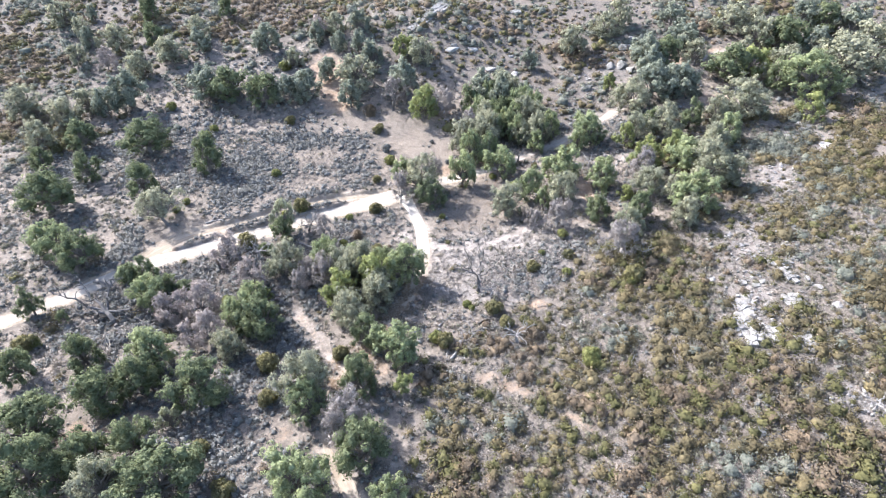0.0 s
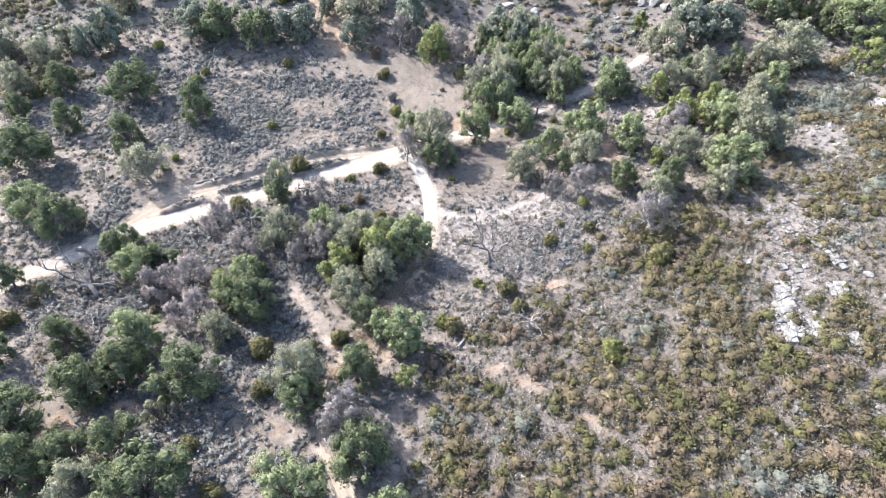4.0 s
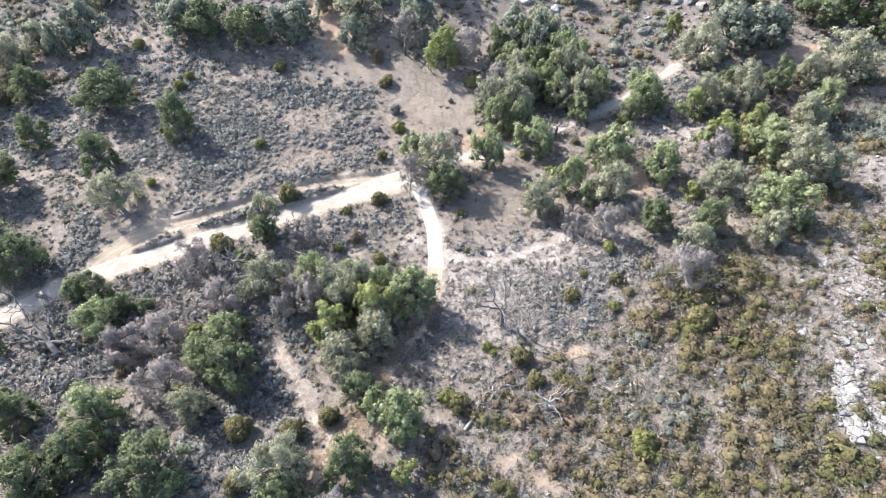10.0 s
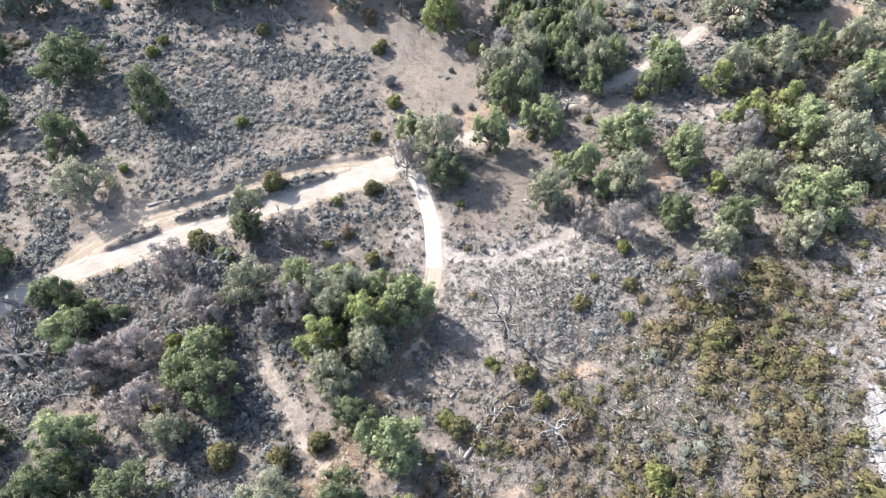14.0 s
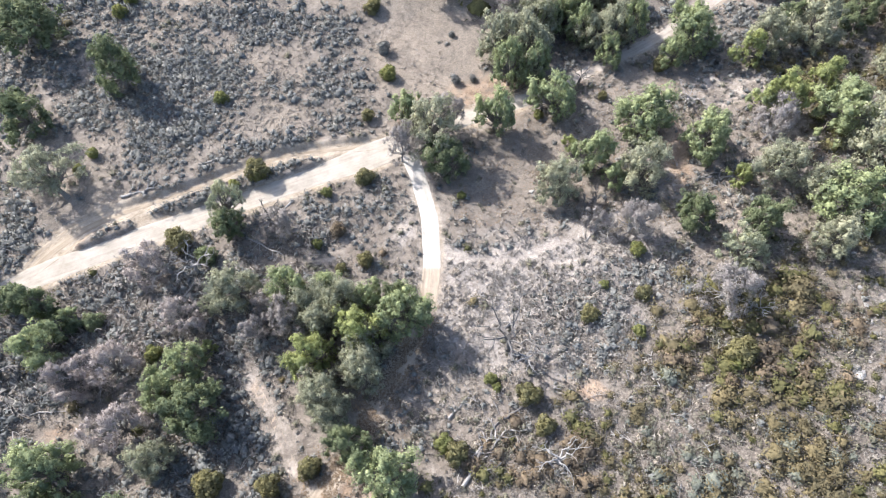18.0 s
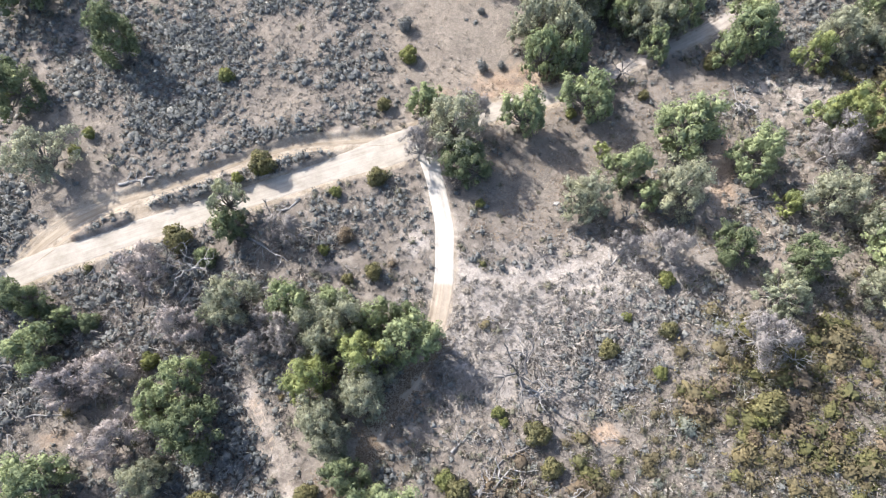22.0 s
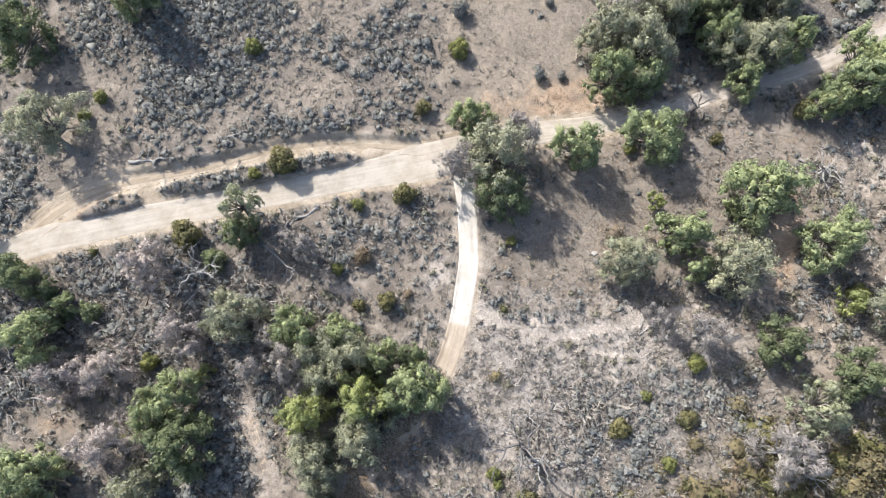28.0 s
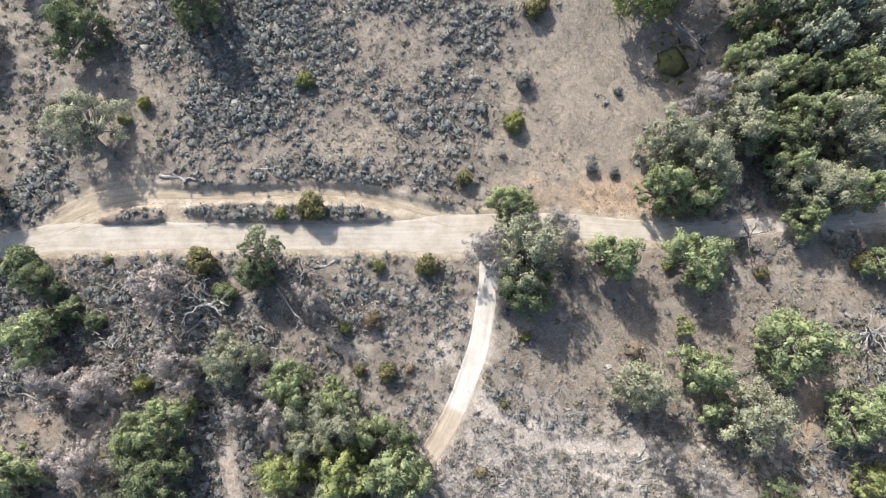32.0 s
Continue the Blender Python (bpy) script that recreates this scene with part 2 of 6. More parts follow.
def road_material(name, dark, mid_c, pale, later=None, turn=0.0):
    """Graded dirt: wheel lines run along the road (UV: across, along)."""
    m, nt, b = mat_base(name, 0.95)
    uv = nt.nodes.new("ShaderNodeUVMap")
    mp = nt.nodes.new("ShaderNodeMapping")
    mp.inputs["Scale"].default_value = (5.0, 0.12, 1.0)
    nt.links.new(uv.outputs[0], mp.inputs["Vector"])
    lines = tex_noise(nt, 1.0, 4.0, 0.65, mp.outputs[0])
    spots, grit = tex_noise(nt, 0.45, 5.0, 0.65), tex_noise(nt, 12.0, 4.0, 0.75)
    col = ramp(nt, lines, [(0.12, dark), (0.45, mid_c), (0.85, pale)])
    if later:
        sep = nt.nodes.new("ShaderNodeSeparateXYZ")
        nt.links.new(uv.outputs[0], sep.inputs[0])
        way = nt.nodes.new("ShaderNodeMath")
        way.operation = "MULTIPLY_ADD"
        nt.links.new(sep.outputs[1], way.inputs[0])
        way.inputs[1].default_value, way.inputs[2].default_value = 1.2, -1.2 * turn
        fade = maths(nt, "ADD", way.outputs[0], maths(nt, "MULTIPLY", spots, 0.8))
        col = mix(nt, ramp(nt, fade, [(0.2, (0, 0, 0)), (0.9, (1, 1, 1))]), col, ramp(nt, lines, list(zip((0.12, 0.45, 0.85), later))))
    col = mix(nt, 0.8, col, ramp(nt, spots, [(0.3, (0.74, 0.71, 0.67)), (0.6, (1.06, 1.06, 1.06))]), "MULTIPLY")
    col = mix(nt, 0.5, col, ramp(nt, grit, [(0.3, (0.72, 0.7, 0.68)), (0.6, (1.08, 1.08, 1.08))]), "MULTIPLY")
    nt.links.new(col, b.inputs["Base Color"])
    bump(nt, b, maths(nt, "ADD", lines, grit), 0.5, 0.06)
    return m


SOIL = ground_material()
ROAD = road_material("pale_graded_dirt", (0.200, 0.170, 0.136), (0.258, 0.231, 0.196), (0.310, 0.286, 0.250))
# Road dirt with the oaks' shade greyed into its colour.
LANE = road_material("shade_greyed_dirt", (0.180, 0.155, 0.133), (0.259, 0.230, 0.202), (0.338, 0.310, 0.277))
LOOP = road_material("churned_brown_dirt", (0.118, 0.092, 0.064), (0.208, 0.170, 0.127), (0.31, 0.268, 0.214))
# The white stretch stands for concrete paving; past the turn it is tan dirt.
ROAD_WHITE = road_material("white_paving_then_tan_dirt", (0.258, 0.237, 0.206), (0.320, 0.298, 0.269), (0.372, 0.355, 0.328), ((0.165, 0.132, 0.100), (0.240, 0.200, 0.157), (0.325, 0.284, 0.234)), 23.2)
ROAD_TAN = road_material("rutted_tan_dirt", (0.137, 0.104, 0.079), (0.238, 0.191, 0.148), (0.338, 0.288, 0.234))


# ---- lie of the land ----
def softplus(v, k):
    return k * np.logaddexp(0, np.asarray(v, float) / k)


def land(x, y):
    """Height of the hills, without the small bumps."""
    x, y = np.asarray(x, float), np.asarray(y, float)
    z = -0.9 + 0.14 * softplus(x - 7, 6) * (0.55 + 0.45 * np.exp(-((y - 75) / 50) ** 2))
    z = z + 0.23 * softplus(y - 150, 9)
    z = z + 7 * np.exp(-((x + 6) / 30) ** 2 - ((y - 205) / 22) ** 2)
    z = z - 0.6 * np.exp(-((x - 2) / 22) ** 2 - ((y - 93) / 9) ** 2)
    z = z - 1.6 * np.exp(-((x + 58) / 40) ** 2 - ((y - 76) / 11) ** 2)
    z = z + 0.9 * np.exp(-((x + 45) / 40) ** 2 - ((y - 122) / 18) ** 2)
    return z


def value_noise(x, y, seed=0):
    x, y = np.asarray(x, float), np.asarray(y, float)
    i, j = np.floor(x).astype(np.int64), np.floor(y).astype(np.int64)
    u, v = x - i, y - j
    u, v = u * u * (3 - 2 * u), v * v * (3 - 2 * v)

    def h(a, b):
        k = (a * 374761393 + b * 668265263 + seed * 974711) & 0x7FFFFFFF
        k = ((k ^ (k >> 13)) * 1274126177) & 0x7FFFFFFF
        return ((k ^ (k >> 16)) & 0xFFFF) / 65535.0
    return (h(i, j) * (1 - u) + h(i + 1, j) * u) * (1 - v) + (h(i, j + 1) * (1 - u) + h(i + 1, j + 1) * u) * v


def fbm(x, y, scale, seed=0):
    x, y = np.asarray(x, float) / scale, np.asarray(y, float) / scale
    return sum(value_noise(x * 2 ** k, y * 2 ** k, seed + k) * 0.5 ** (k + 1) for k in range(4)) / 0.9375


def curve_points(pts, step=0.8):
    """Points every step metres along a smooth line through pts (rows of x, y, half-width)."""
    p = np.array(pts, float)
    p = np.vstack([2 * p[0] - p[1], p, 2 * p[-1] - p[-2]])
    out = []
    for k in range(1, len(p) - 2):
        n = max(2, int(np.hypot(*(p[k + 1] - p[k])[:2]) / step))
        t = (np.arange(n) / n)[:, None]
        a, b, c, d = p[k - 1], p[k], p[k + 1], p[k + 2]
        out.append(0.5 * (2 * b + (c - a) * t + (2 * a - 5 * b + 4 * c - d) * t ** 2 + (3 * b - a - 3 * c + d) * t ** 3))
    return np.vstack(out + [p[-2:-1]])


TRACKS = {
    "main": curve_points([(-150, 33, 1.8), (-100, 64, 1.7), (-83, 76.9, 1.6), (-73, 84.8, 1.6), (-66.5, 89.8, 1.9), (-62.1, 92.9, 2.0), (-55.2, 96.6, 1.95), (-48.5, 100.1, 1.9), (-41.6, 103.4, 1.9),
                          (-34.7, 106.8, 1.85), (-28.0, 110.2, 1.85), (-21.2, 113.7, 2.1), (-14.5, 117.2, 2.7), (-8.1, 120.9, 2.6), (-1.6, 124.9, 1.9),
                          (5.3, 127.8, 1.6), (10.5, 130.0, 1.4)]),
    "lane": curve_points([(9.0, 129.4, 1.4), (12.2, 130.8, 1.35), (18.6, 134.5, 1.2), (25, 138.4, 1.2), (33.4, 143.2, 1.3), (44.4, 152, 1.3), (51, 156.9, 1.2), (55.8, 160.5, 1.0), (66, 169, 0.9), (84, 181, 0.9), (98, 186, 0.8)]),
    "side": curve_points([(-9.5, 119.5, 1.9), (-8.8, 117, 1.6), (-7.5, 113.5, 1.35), (-6.1, 109.3, 1.35), (-5.1, 105.7, 1.38), (-4.6, 101.9, 1.4), (-4.2, 97.4, 1.4), (-4.3, 93.9, 1.4), (-4.9, 89.5, 1.35), (-6.5, 84, 1.25), (-8.8, 79.5, 1.2), (-11.2, 74.5, 1.1), (-13.6, 69.5, 1.1), (-16, 64.8, 1.1), (-18, 60, 0.9),
                            (-18, 55, 0.8), (-17, 50, 0.9), (-15, 46.4, 1.1), (-12.6, 42, 1.1), (-8, 30, 1.0)]),
    "loop": curve_points([(-64.5, 92.3, 1.1), (-61.9, 96.4, 2.0), (-58.6, 100.2, 1.9), (-54.8, 103.0, 1.4), (-50, 105.4, 1.1), (-44.2, 108.2, 0.9), (-38.9, 111.2, 0.8), (-33.6, 114.1, 0.8), (-27.8, 116.4, 0.9), (-23.2, 117.4, 1.0), (-18.4, 118.4, 1.1), (-14, 119.4, 1.2)]),
    "foot": curve_points([(-28.5, 81, 0.3), (-26.7, 78, 0.5), (-23.2, 73.2, 0.42), (-20.1, 68.4, 0.4), (-17.6, 65.2, 0.5)]),
    "gully": curve_points([(-3.6, 100.2, 0.5), (-1.6, 99.3, 0.42), (2.7, 98.5, 0.2), (6.5, 98.7, 0.26), (10.2, 99.2, 0.2), (14, 101.2, 0.2), (17, 102.6, 0.22), (23.8, 105.6, 0.12)]),
    "cross": curve_points([(-48.6, 100.4, 0.7), (-49.8, 102.4, 0.7), (-50.6, 104.8, 0.7)]),
}


def track_gap(x, y, keys=None):
    """How far (x, y) lies outside the nearest track's edge (negative: on it)."""
    x, y = np.atleast_1d(np.asarray(x, float)), np.atleast_1d(np.asarray(y, float))
    best = np.full(x.shape, 60.0)
    for p in (TRACKS[k] for k in keys or TRACKS):
        lo, hi = p[:, :2].min(0) - 8, p[:, :2].max(0) + 8
        sel = np.nonzero((x > lo[0]) & (x < hi[0]) & (y > lo[1]) & (y < hi[1]))[0]
        for part_ in np.array_split(sel, max(1, len(sel) // 8000)):
            if len(part_):
                d = np.hypot(x[part_, None] - p[None, :, 0], y[part_, None] - p[None, :, 1]) - p[None, :, 2]
                best[part_] = np.minimum(best[part_], d.min(1))
    return best


def smooth(v, a, b):
    t = np.clip((np.asarray(v, float) - a) / (b - a), 0, 1)
    return t * t * (3 - 2 * t)


ISLANDS = ((-35.4, 110.0, 14.4, 1.25, 24.6), (-54.4, 100.0, 4.6, 1.3, 28.0))


def island(x, y):
    """The two low islands left standing between loop and road, 0 to 1, with uneven steep sides."""
    out = np.zeros(np.shape(x))
    for cx, cy, rx, ry, turn in ISLANDS:
        c, s = math.cos(radians(turn)), math.sin(radians(turn))
        u, v = ((x - cx) * c + (y - cy) * s) / rx, (-(x - cx) * s + (y - cy) * c) / ry
        d = np.sqrt(np.abs(u) ** 4 + np.abs(v) ** 2.6) + 0.35 * (fbm(x, y, 1.6, 33) - 0.5)
        out = np.maximum(out, smooth(d, 1.05, 0.72))
    return out


def bank(x, y):
    """The cut bank above the loop track, the islands between loop and road, and the road's lower shoulder."""
    p = TRACKS["loop"]
    out = np.zeros(x.shape)
    sel = np.nonzero((x > -72) & (x < -8) & (y > 86) & (y < 132))[0]
    if len(sel):
        d = np.hypot(x[sel, None] - p[None, :, 0], y[sel, None] - p[None, :, 1])
        k = d.argmin(1)
        way = np.gradient(p[:, :2], axis=0)[k]
        up = np.sign(way[:, 0] * (y[sel] - p[k, 1]) - way[:, 1] * (x[sel] - p[k, 0])) * d.min(1)
        up = up + 0.5 * (fbm(x[sel], y[sel], 1.8, 35) - 0.5)
        ends = smooth(x[sel], -62, -54) * smooth(x[sel], -13, -19)
        out[sel] = (0.15 + 0.95 * fbm(x[sel], y[sel], 6.0, 37)) * smooth(up, p[k, 2] * 0.95, p[k, 2] + 0.6) * smooth(up, 11, 4) * ends + 0.55 * island(x[sel], y[sel])
        out[sel] -= 0.07 * np.exp(-((up - 0.45) / 0.22) ** 2) * ends + 0.07 * np.exp(-((up + 0.55) / 0.22) ** 2) * ends
    return out


def surface(x, y, gap=None):
    """Height of the ground with its bumps; tracks lie in a shallow cut."""
    x, y = np.atleast_1d(np.asarray(x, float)), np.atleast_1d(np.asarray(y, float))
    gap = track_gap(x, y) if gap is None else gap
    free = smooth(gap, 0.2, 3.0)
    bumps = (fbm(x, y, 7.0, 3) - 0.5) * 0.9 + (fbm(x, y, 1.9, 9) - 0.5) * 0.35
    return land(x, y) + bumps * free + bank(x, y) * smooth(gap, -0.4, 0.15) - 0.14 * (1 - smooth(gap, -0.5, 0.25))


def blob(x, y, cx, cy, rx, ry, turn=0.0):
    c, s = math.cos(radians(turn)), math.sin(radians(turn))
    u, v = ((x - cx) * c + (y - cy) * s) / rx, (-(x - cx) * s + (y - cy) * c) / ry
    return np.clip(1.6 - 1.1 * np.sqrt(u * u + v * v), 0, 1)


def zones(x, y):
    """Cover of the ground, 0 to 1: open dry grass, bare clay, pale sand, rocky slope."""
    grass = np.maximum.reduce([blob(x, y, -8, 143, 13, 20, -8), 1.2 * blob(x, y, -34.6, 137.4, 5.6, 4.6), blob(x, y, -33, 124, 7, 4, 20), 0.9 * blob(x, y, -61, 114, 5, 7), 0.7 * blob(x, y, 31, 133, 9, 4, 30), 0.8 * blob(x, y, 12, 116, 17, 10, 25), blob(x, y, -20, 158, 13, 8), 0.8 * blob(x, y, -66, 114, 6, 7),
                               0.75 * blob(x, y, 2.5, 87, 4.5, 9), 0.7 * blob(x, y, 27, 84, 5, 3.5), blob(x, y, -60, 105, 8, 5)])
    clay = np.maximum.reduce([blob(x, y, -37, 180, 6, 10, 20), blob(x, y, -32, 168, 5, 7, 20), 0.75 * blob(x, y, 3, 131, 9, 4, 25), 0.5 * blob(x, y, -8, 127, 7, 3, 25), 0.45 * blob(x, y, -10, 66, 4, 3), 0.4 * blob(x, y, -26.5, 78, 1.0, 1.6), 0.8 * blob(x, y, -50, 52, 3, 2),
                              0.8 * blob(x, y, 18, 79, 2, 1.6), blob(x, y, 84, 180, 12, 5), 0.6 * blob(x, y, -58, 100, 5, 3, 30), blob(x, y, 34, 118, 2, 7), 0.6 * blob(x, y, 8, 62, 4, 1.5, -20), 0.6 * blob(x, y, 24, 57, 3, 1.5, -30),
                              blob(x, y, 78, 158, 5, 3), 0.35 * blob(x, y, -25, 52, 2.5, 2.5), 0.7 * blob(x, y, -56, 52, 3, 2), 0.6 * blob(x, y, -48, 55, 2.5, 2), 0.6 * blob(x, y, -51, 71, 3, 1.5), 0.6 * blob(x, y, -14, 66, 3, 3), 0.7 * blob(x, y, 12, 60, 3, 1.2, -20), 0.6 * blob(x, y, 21, 53, 3, 1.2, -40)])
    pale = np.maximum.reduce([0.65 * blob(x, y, -9.5, 103, 2.5, 3), 0.75 * blob(x, y, 5, 99.8, 8, 0.6, 4), 0.7 * blob(x, y, 15.5, 98.2, 3.5, 0.5, 10), 0.6 * blob(x, y, 24.5, 106.6, 6, 0.7, 14), 0.5 * blob(x, y, 45, 131, 9, 4), 0.5 * blob(x, y, 53, 99, 2, 3), 0.6 * blob(x, y, 77, 116, 4, 6, -10),
                              0.3 * blob(x, y, -66, 185, 14, 9), 0.35 * blob(x, y, -48, 182, 10, 6)])
    rocky = np.maximum.reduce([blob(x, y, 54, 73, 4, 10, -15), 0.85 * blob(x, y, 60, 91, 6, 10, -25), 0.5 * blob(x, y, 76, 92, 7, 5), 0.8 * blob(x, y, 78, 116, 5, 9, -25), 0.6 * blob(x, y, 94, 134, 6, 7), 0.55 * blob(x, y, 50, 172, 14, 9), 0.8 * blob(x, y, -3, 206, 9, 8), blob(x, y, 62, 53, 5, 3)])
    return grass, clay, pale, rocky


def chaparral(x, y):
    """Where olive brush grows: the eastern slope, the far hills and the ridge."""
    slope = smooth(x - 1.1 * np.maximum(0, y - 72) - 11 * smooth(y, 66, 80), -9, 6) * smooth(y, 110, 98)
    hills = np.maximum(smooth(y, 168, 184) * (1 - 0.8 * np.clip(1.4 * blob(x, y, -52, 184, 22, 13, 10), 0, 1)), smooth(-x - 0.1 * y, 74, 96) * smooth(y, 128, 150))
    return np.clip(slope + hills * 0.9 + smooth(x, 50, 66) * smooth(y, 160, 135) + 0.6 * blob(x, y, 42, 166, 16, 12) + 0.5 * blob(x, y, 58, 132, 12, 9), 0, 1)


def oak_scrub(x, y):
    """The densest patches of olive scrub on the eastern slope."""
    return np.maximum.reduce([blob(x, y, 44.5, 92, 4.5, 6, -20), blob(x, y, 42, 80, 4, 4), blob(x, y, 46, 68, 6, 8, -15), blob(x, y, 34, 77, 3, 3), 0.8 * blob(x, y, 14, 70, 6, 7),
                              0.85 * smooth(y, 72, 62) * smooth(x, 2, 14) * smooth(fbm(x, y, 7.0, 65), 0.34, 0.48)])


def thick_sage(x, y):
    return np.maximum.reduce([blob(x, y, -48, 122, 12, 11, 20), blob(x, y, -52, 134, 12, 8, 10), blob(x, y, -22, 131, 6, 9), blob(x, y, -24, 144, 6, 6), blob(x, y, -36, 115.5, 9, 3, 25),
                              blob(x, y, -67, 101, 5, 9), 0.8 * blob(x, y, -36, 57, 20, 12), 0.7 * blob(x, y, -26, 46, 14, 9), 0.7 * blob(x, y, -92, 135, 16, 16), 0.8 * blob(x, y, -75, 150, 16, 10), 0.7 * blob(x, y, -60, 177, 22, 12), blob(x, y, -28, 74, 4, 9), blob(x, y, -40, 148, 12, 8), 0.85 * blob(x, y, -46, 87, 17, 8, 22), 0.8 * blob(x, y, -32, 82, 8, 9), 0.9 * blob(x, y, -60, 77, 9, 9), 0.7 * blob(x, y, -22, 104, 9, 4, 25), 0.9 * blob(x, y, 19, 89, 8, 7, 20), 0.7 * blob(x, y, 29, 94, 6, 5), 0.6 * blob(x, y, 42, 150, 14, 12), 0.55 * blob(x, y, 50, 137, 12, 8), 0.8 * blob(x, y, -63, 125, 10, 9), 0.7 * blob(x, y, -34, 129, 8, 8), blob(x, y, -30, 112.7, 8, 1.2, 27), blob(x, y, -43, 106.2, 7, 1.2, 27), blob(x, y, -54.6, 99.7, 4, 1.0, 27)])


def grown(name, co, faces, material, smooth_=False, normals=None):
    me = bpy.data.meshes.new(name)
    co, faces = np.asarray(co, np.float32), np.asarray(faces, np.int32)
    k = faces.shape[1]
    me.vertices.add(len(co))
    me.vertices.foreach_set("co", co.ravel())
    me.loops.add(faces.size)
    me.loops.foreach_set("vertex_index", faces.ravel())
    me.polygons.add(len(faces))
    me.polygons.foreach_set("loop_start", np.arange(0, faces.size, k, dtype=np.int32))
    me.polygons.foreach_set("use_smooth", np.full(len(faces), smooth_))
    me.update(calc_edges=True)
    me.materials.append(material)
    if normals is not None:
        me.normals_split_custom_set_from_vertices(normals)
    return me


def between_tracks(x, y):
    """The bare churned dirt between road and loop."""
    main, loop = TRACKS["main"], TRACKS["loop"]
    low = np.interp(x, main[:, 0], main[:, 1])
    high = np.interp(x, loop[:, 0], loop[:, 1])
    return ((y > low) & (y < high) & (x > -63) & (x < -12)) * 1.0


def build_ground():
    def axis(lo, hi, step, reach):
        far = np.cumsum(step * 1.25 ** np.arange(1, 60))
        far = far[far < reach]
        return np.concatenate([lo - far[::-1], np.arange(lo, hi + step, step), hi + far])
    xs, ys = axis(-150.0, 150.0, 1.0, 2600.0), axis(28.0, 246.0, 1.0, 2600.0)
    xs = np.concatenate([xs[xs < -72], np.arange(-72, 2, 0.42), xs[xs > 2]])
    ys = np.concatenate([ys[ys < 84], np.arange(84, 131, 0.36), ys[ys > 131]])
    gx, gy = np.meshgrid(xs, ys)
    x, y = gx.ravel(), gy.ravel()
    gap = track_gap(x, y)
    far = smooth(np.hypot(x, y - 130), 250, 900)
    z = surface(x, y, gap) * (1 - far) + far * (22 + 30 * fbm(x, y, 420.0, 5))
    nx, ny = len(xs), len(ys)
    i = (np.arange(ny - 1)[:, None] * nx + np.arange(nx - 1)[None, :]).ravel()
    me = grown("ground", np.column_stack([x, y, z]), np.column_stack([i, i + 1, i + nx + 1, i + nx]), SOIL, True)
    near = smooth(gap, 1.6, 0.2)
    grass, clay, pale, rocky = zones(x, y)
    edge = track_gap(x, y, ("loop",))
    by_loop = smooth(edge, 2.2, 0.4)
    clay = np.maximum(clay, 0.3 * by_loop)
    pale = np.maximum(pale, near * 0.45 * (1 - by_loop))
    verge = np.maximum(smooth(track_gap(x, y, ("main", "loop", "cross")), 1.15, 0.35), between_tracks(x, y)) * (1 - island(x, y))
    verge = np.maximum(verge, 0.6 * smooth(track_gap(x, y, ("side", "lane")), 0.9, 0.2))
    # Litter plus painted shade: gaps in the brush, ground under the oaks.
    litter_shade = np.clip(0.95 * chaparral(x, y) + 0.8 * thick_sage(x, y) + 0.6 * blob(x, y, 12, 117, 20, 9, 25) + 0.6 * blob(x, y, 18, 150, 14, 14) + 0.25 * blob(x, y, -30, 72, 26, 14), 0, 0.85) * smooth(gap, 0.5, 2.5)
    for k, v in (("grass", grass), ("clay", clay), ("pale", pale), ("rocky", rocky), ("litter_shade", litter_shade), ("verge", verge), ("wan", 0.75 * blob(x, y, 12, 93, 25, 12, 12) * (1 - smooth(x - 0.8 * y, -52, -40)))):
        a = me.attributes.new(k, "FLOAT", "POINT")
        a.data.foreach_set("value", np.asarray(v, np.float32))
    tagged(new("ground", me), "dry pinkish-brown hillside of soil, straw and grit", "ground", kind="structure")


build_ground()


def build_track(key, name, material, label, crown=0.0, ruts=0.0, seed=0):
    p = TRACKS[key]
    d = np.gradient(p[:, :2], axis=0)
    d /= np.hypot(d[:, 0], d[:, 1])[:, None]
    side = np.column_stack([d[:, 1], -d[:, 0]])
    run = np.concatenate([[0], np.cumsum(np.hypot(*np.diff(p[:, :2], axis=0).T))])
    cols = np.linspace(-1, 1, 15)
    co, uv = [], []
    for c in cols:
        w = p[:, 2] * (1 + (0.22 * (fbm(run, run * 0 + 40 * np.sign(c), 2.6, seed) - 0.5) + 0.10) * abs(c) ** 3)
        x, y = p[:, 0] + side[:, 0] * w * c, p[:, 1] + side[:, 1] * w * c
        z = land(x, y) - 0.09 + crown * (1 - c * c) - ruts * (math.exp(-((abs(c) - 0.5) / 0.13) ** 2)) + 0.05 * (fbm(x, y, 1.1, 21) - 0.5) - 0.16 * smooth(abs(c), 0.86, 1.0)
        z = z + 0.05 * smooth(abs(c), 0.7, 0.84)
        co.append(np.column_stack([x, y, z]))
        uv.append(np.column_stack([0 * run + c * p[:, 2] * 0.5, run]))
    n, k = len(p), len(cols)
    co, uv = np.vstack(co), np.vstack(uv)
    a = (np.arange(k - 1)[:, None] * n + np.arange(n - 1)[None, :]).ravel()
    faces = np.column_stack([a, a + n, a + n + 1, a + 1])
    me = grown(name, co, faces, material, True)
    lay = me.uv_layers.new(name="UVMap")
    lay.data.foreach_set("uv", uv[faces.ravel()].astype(np.float32).ravel())
    return tagged(new(name, me), label, name.split("_")[-1], kind="structure")


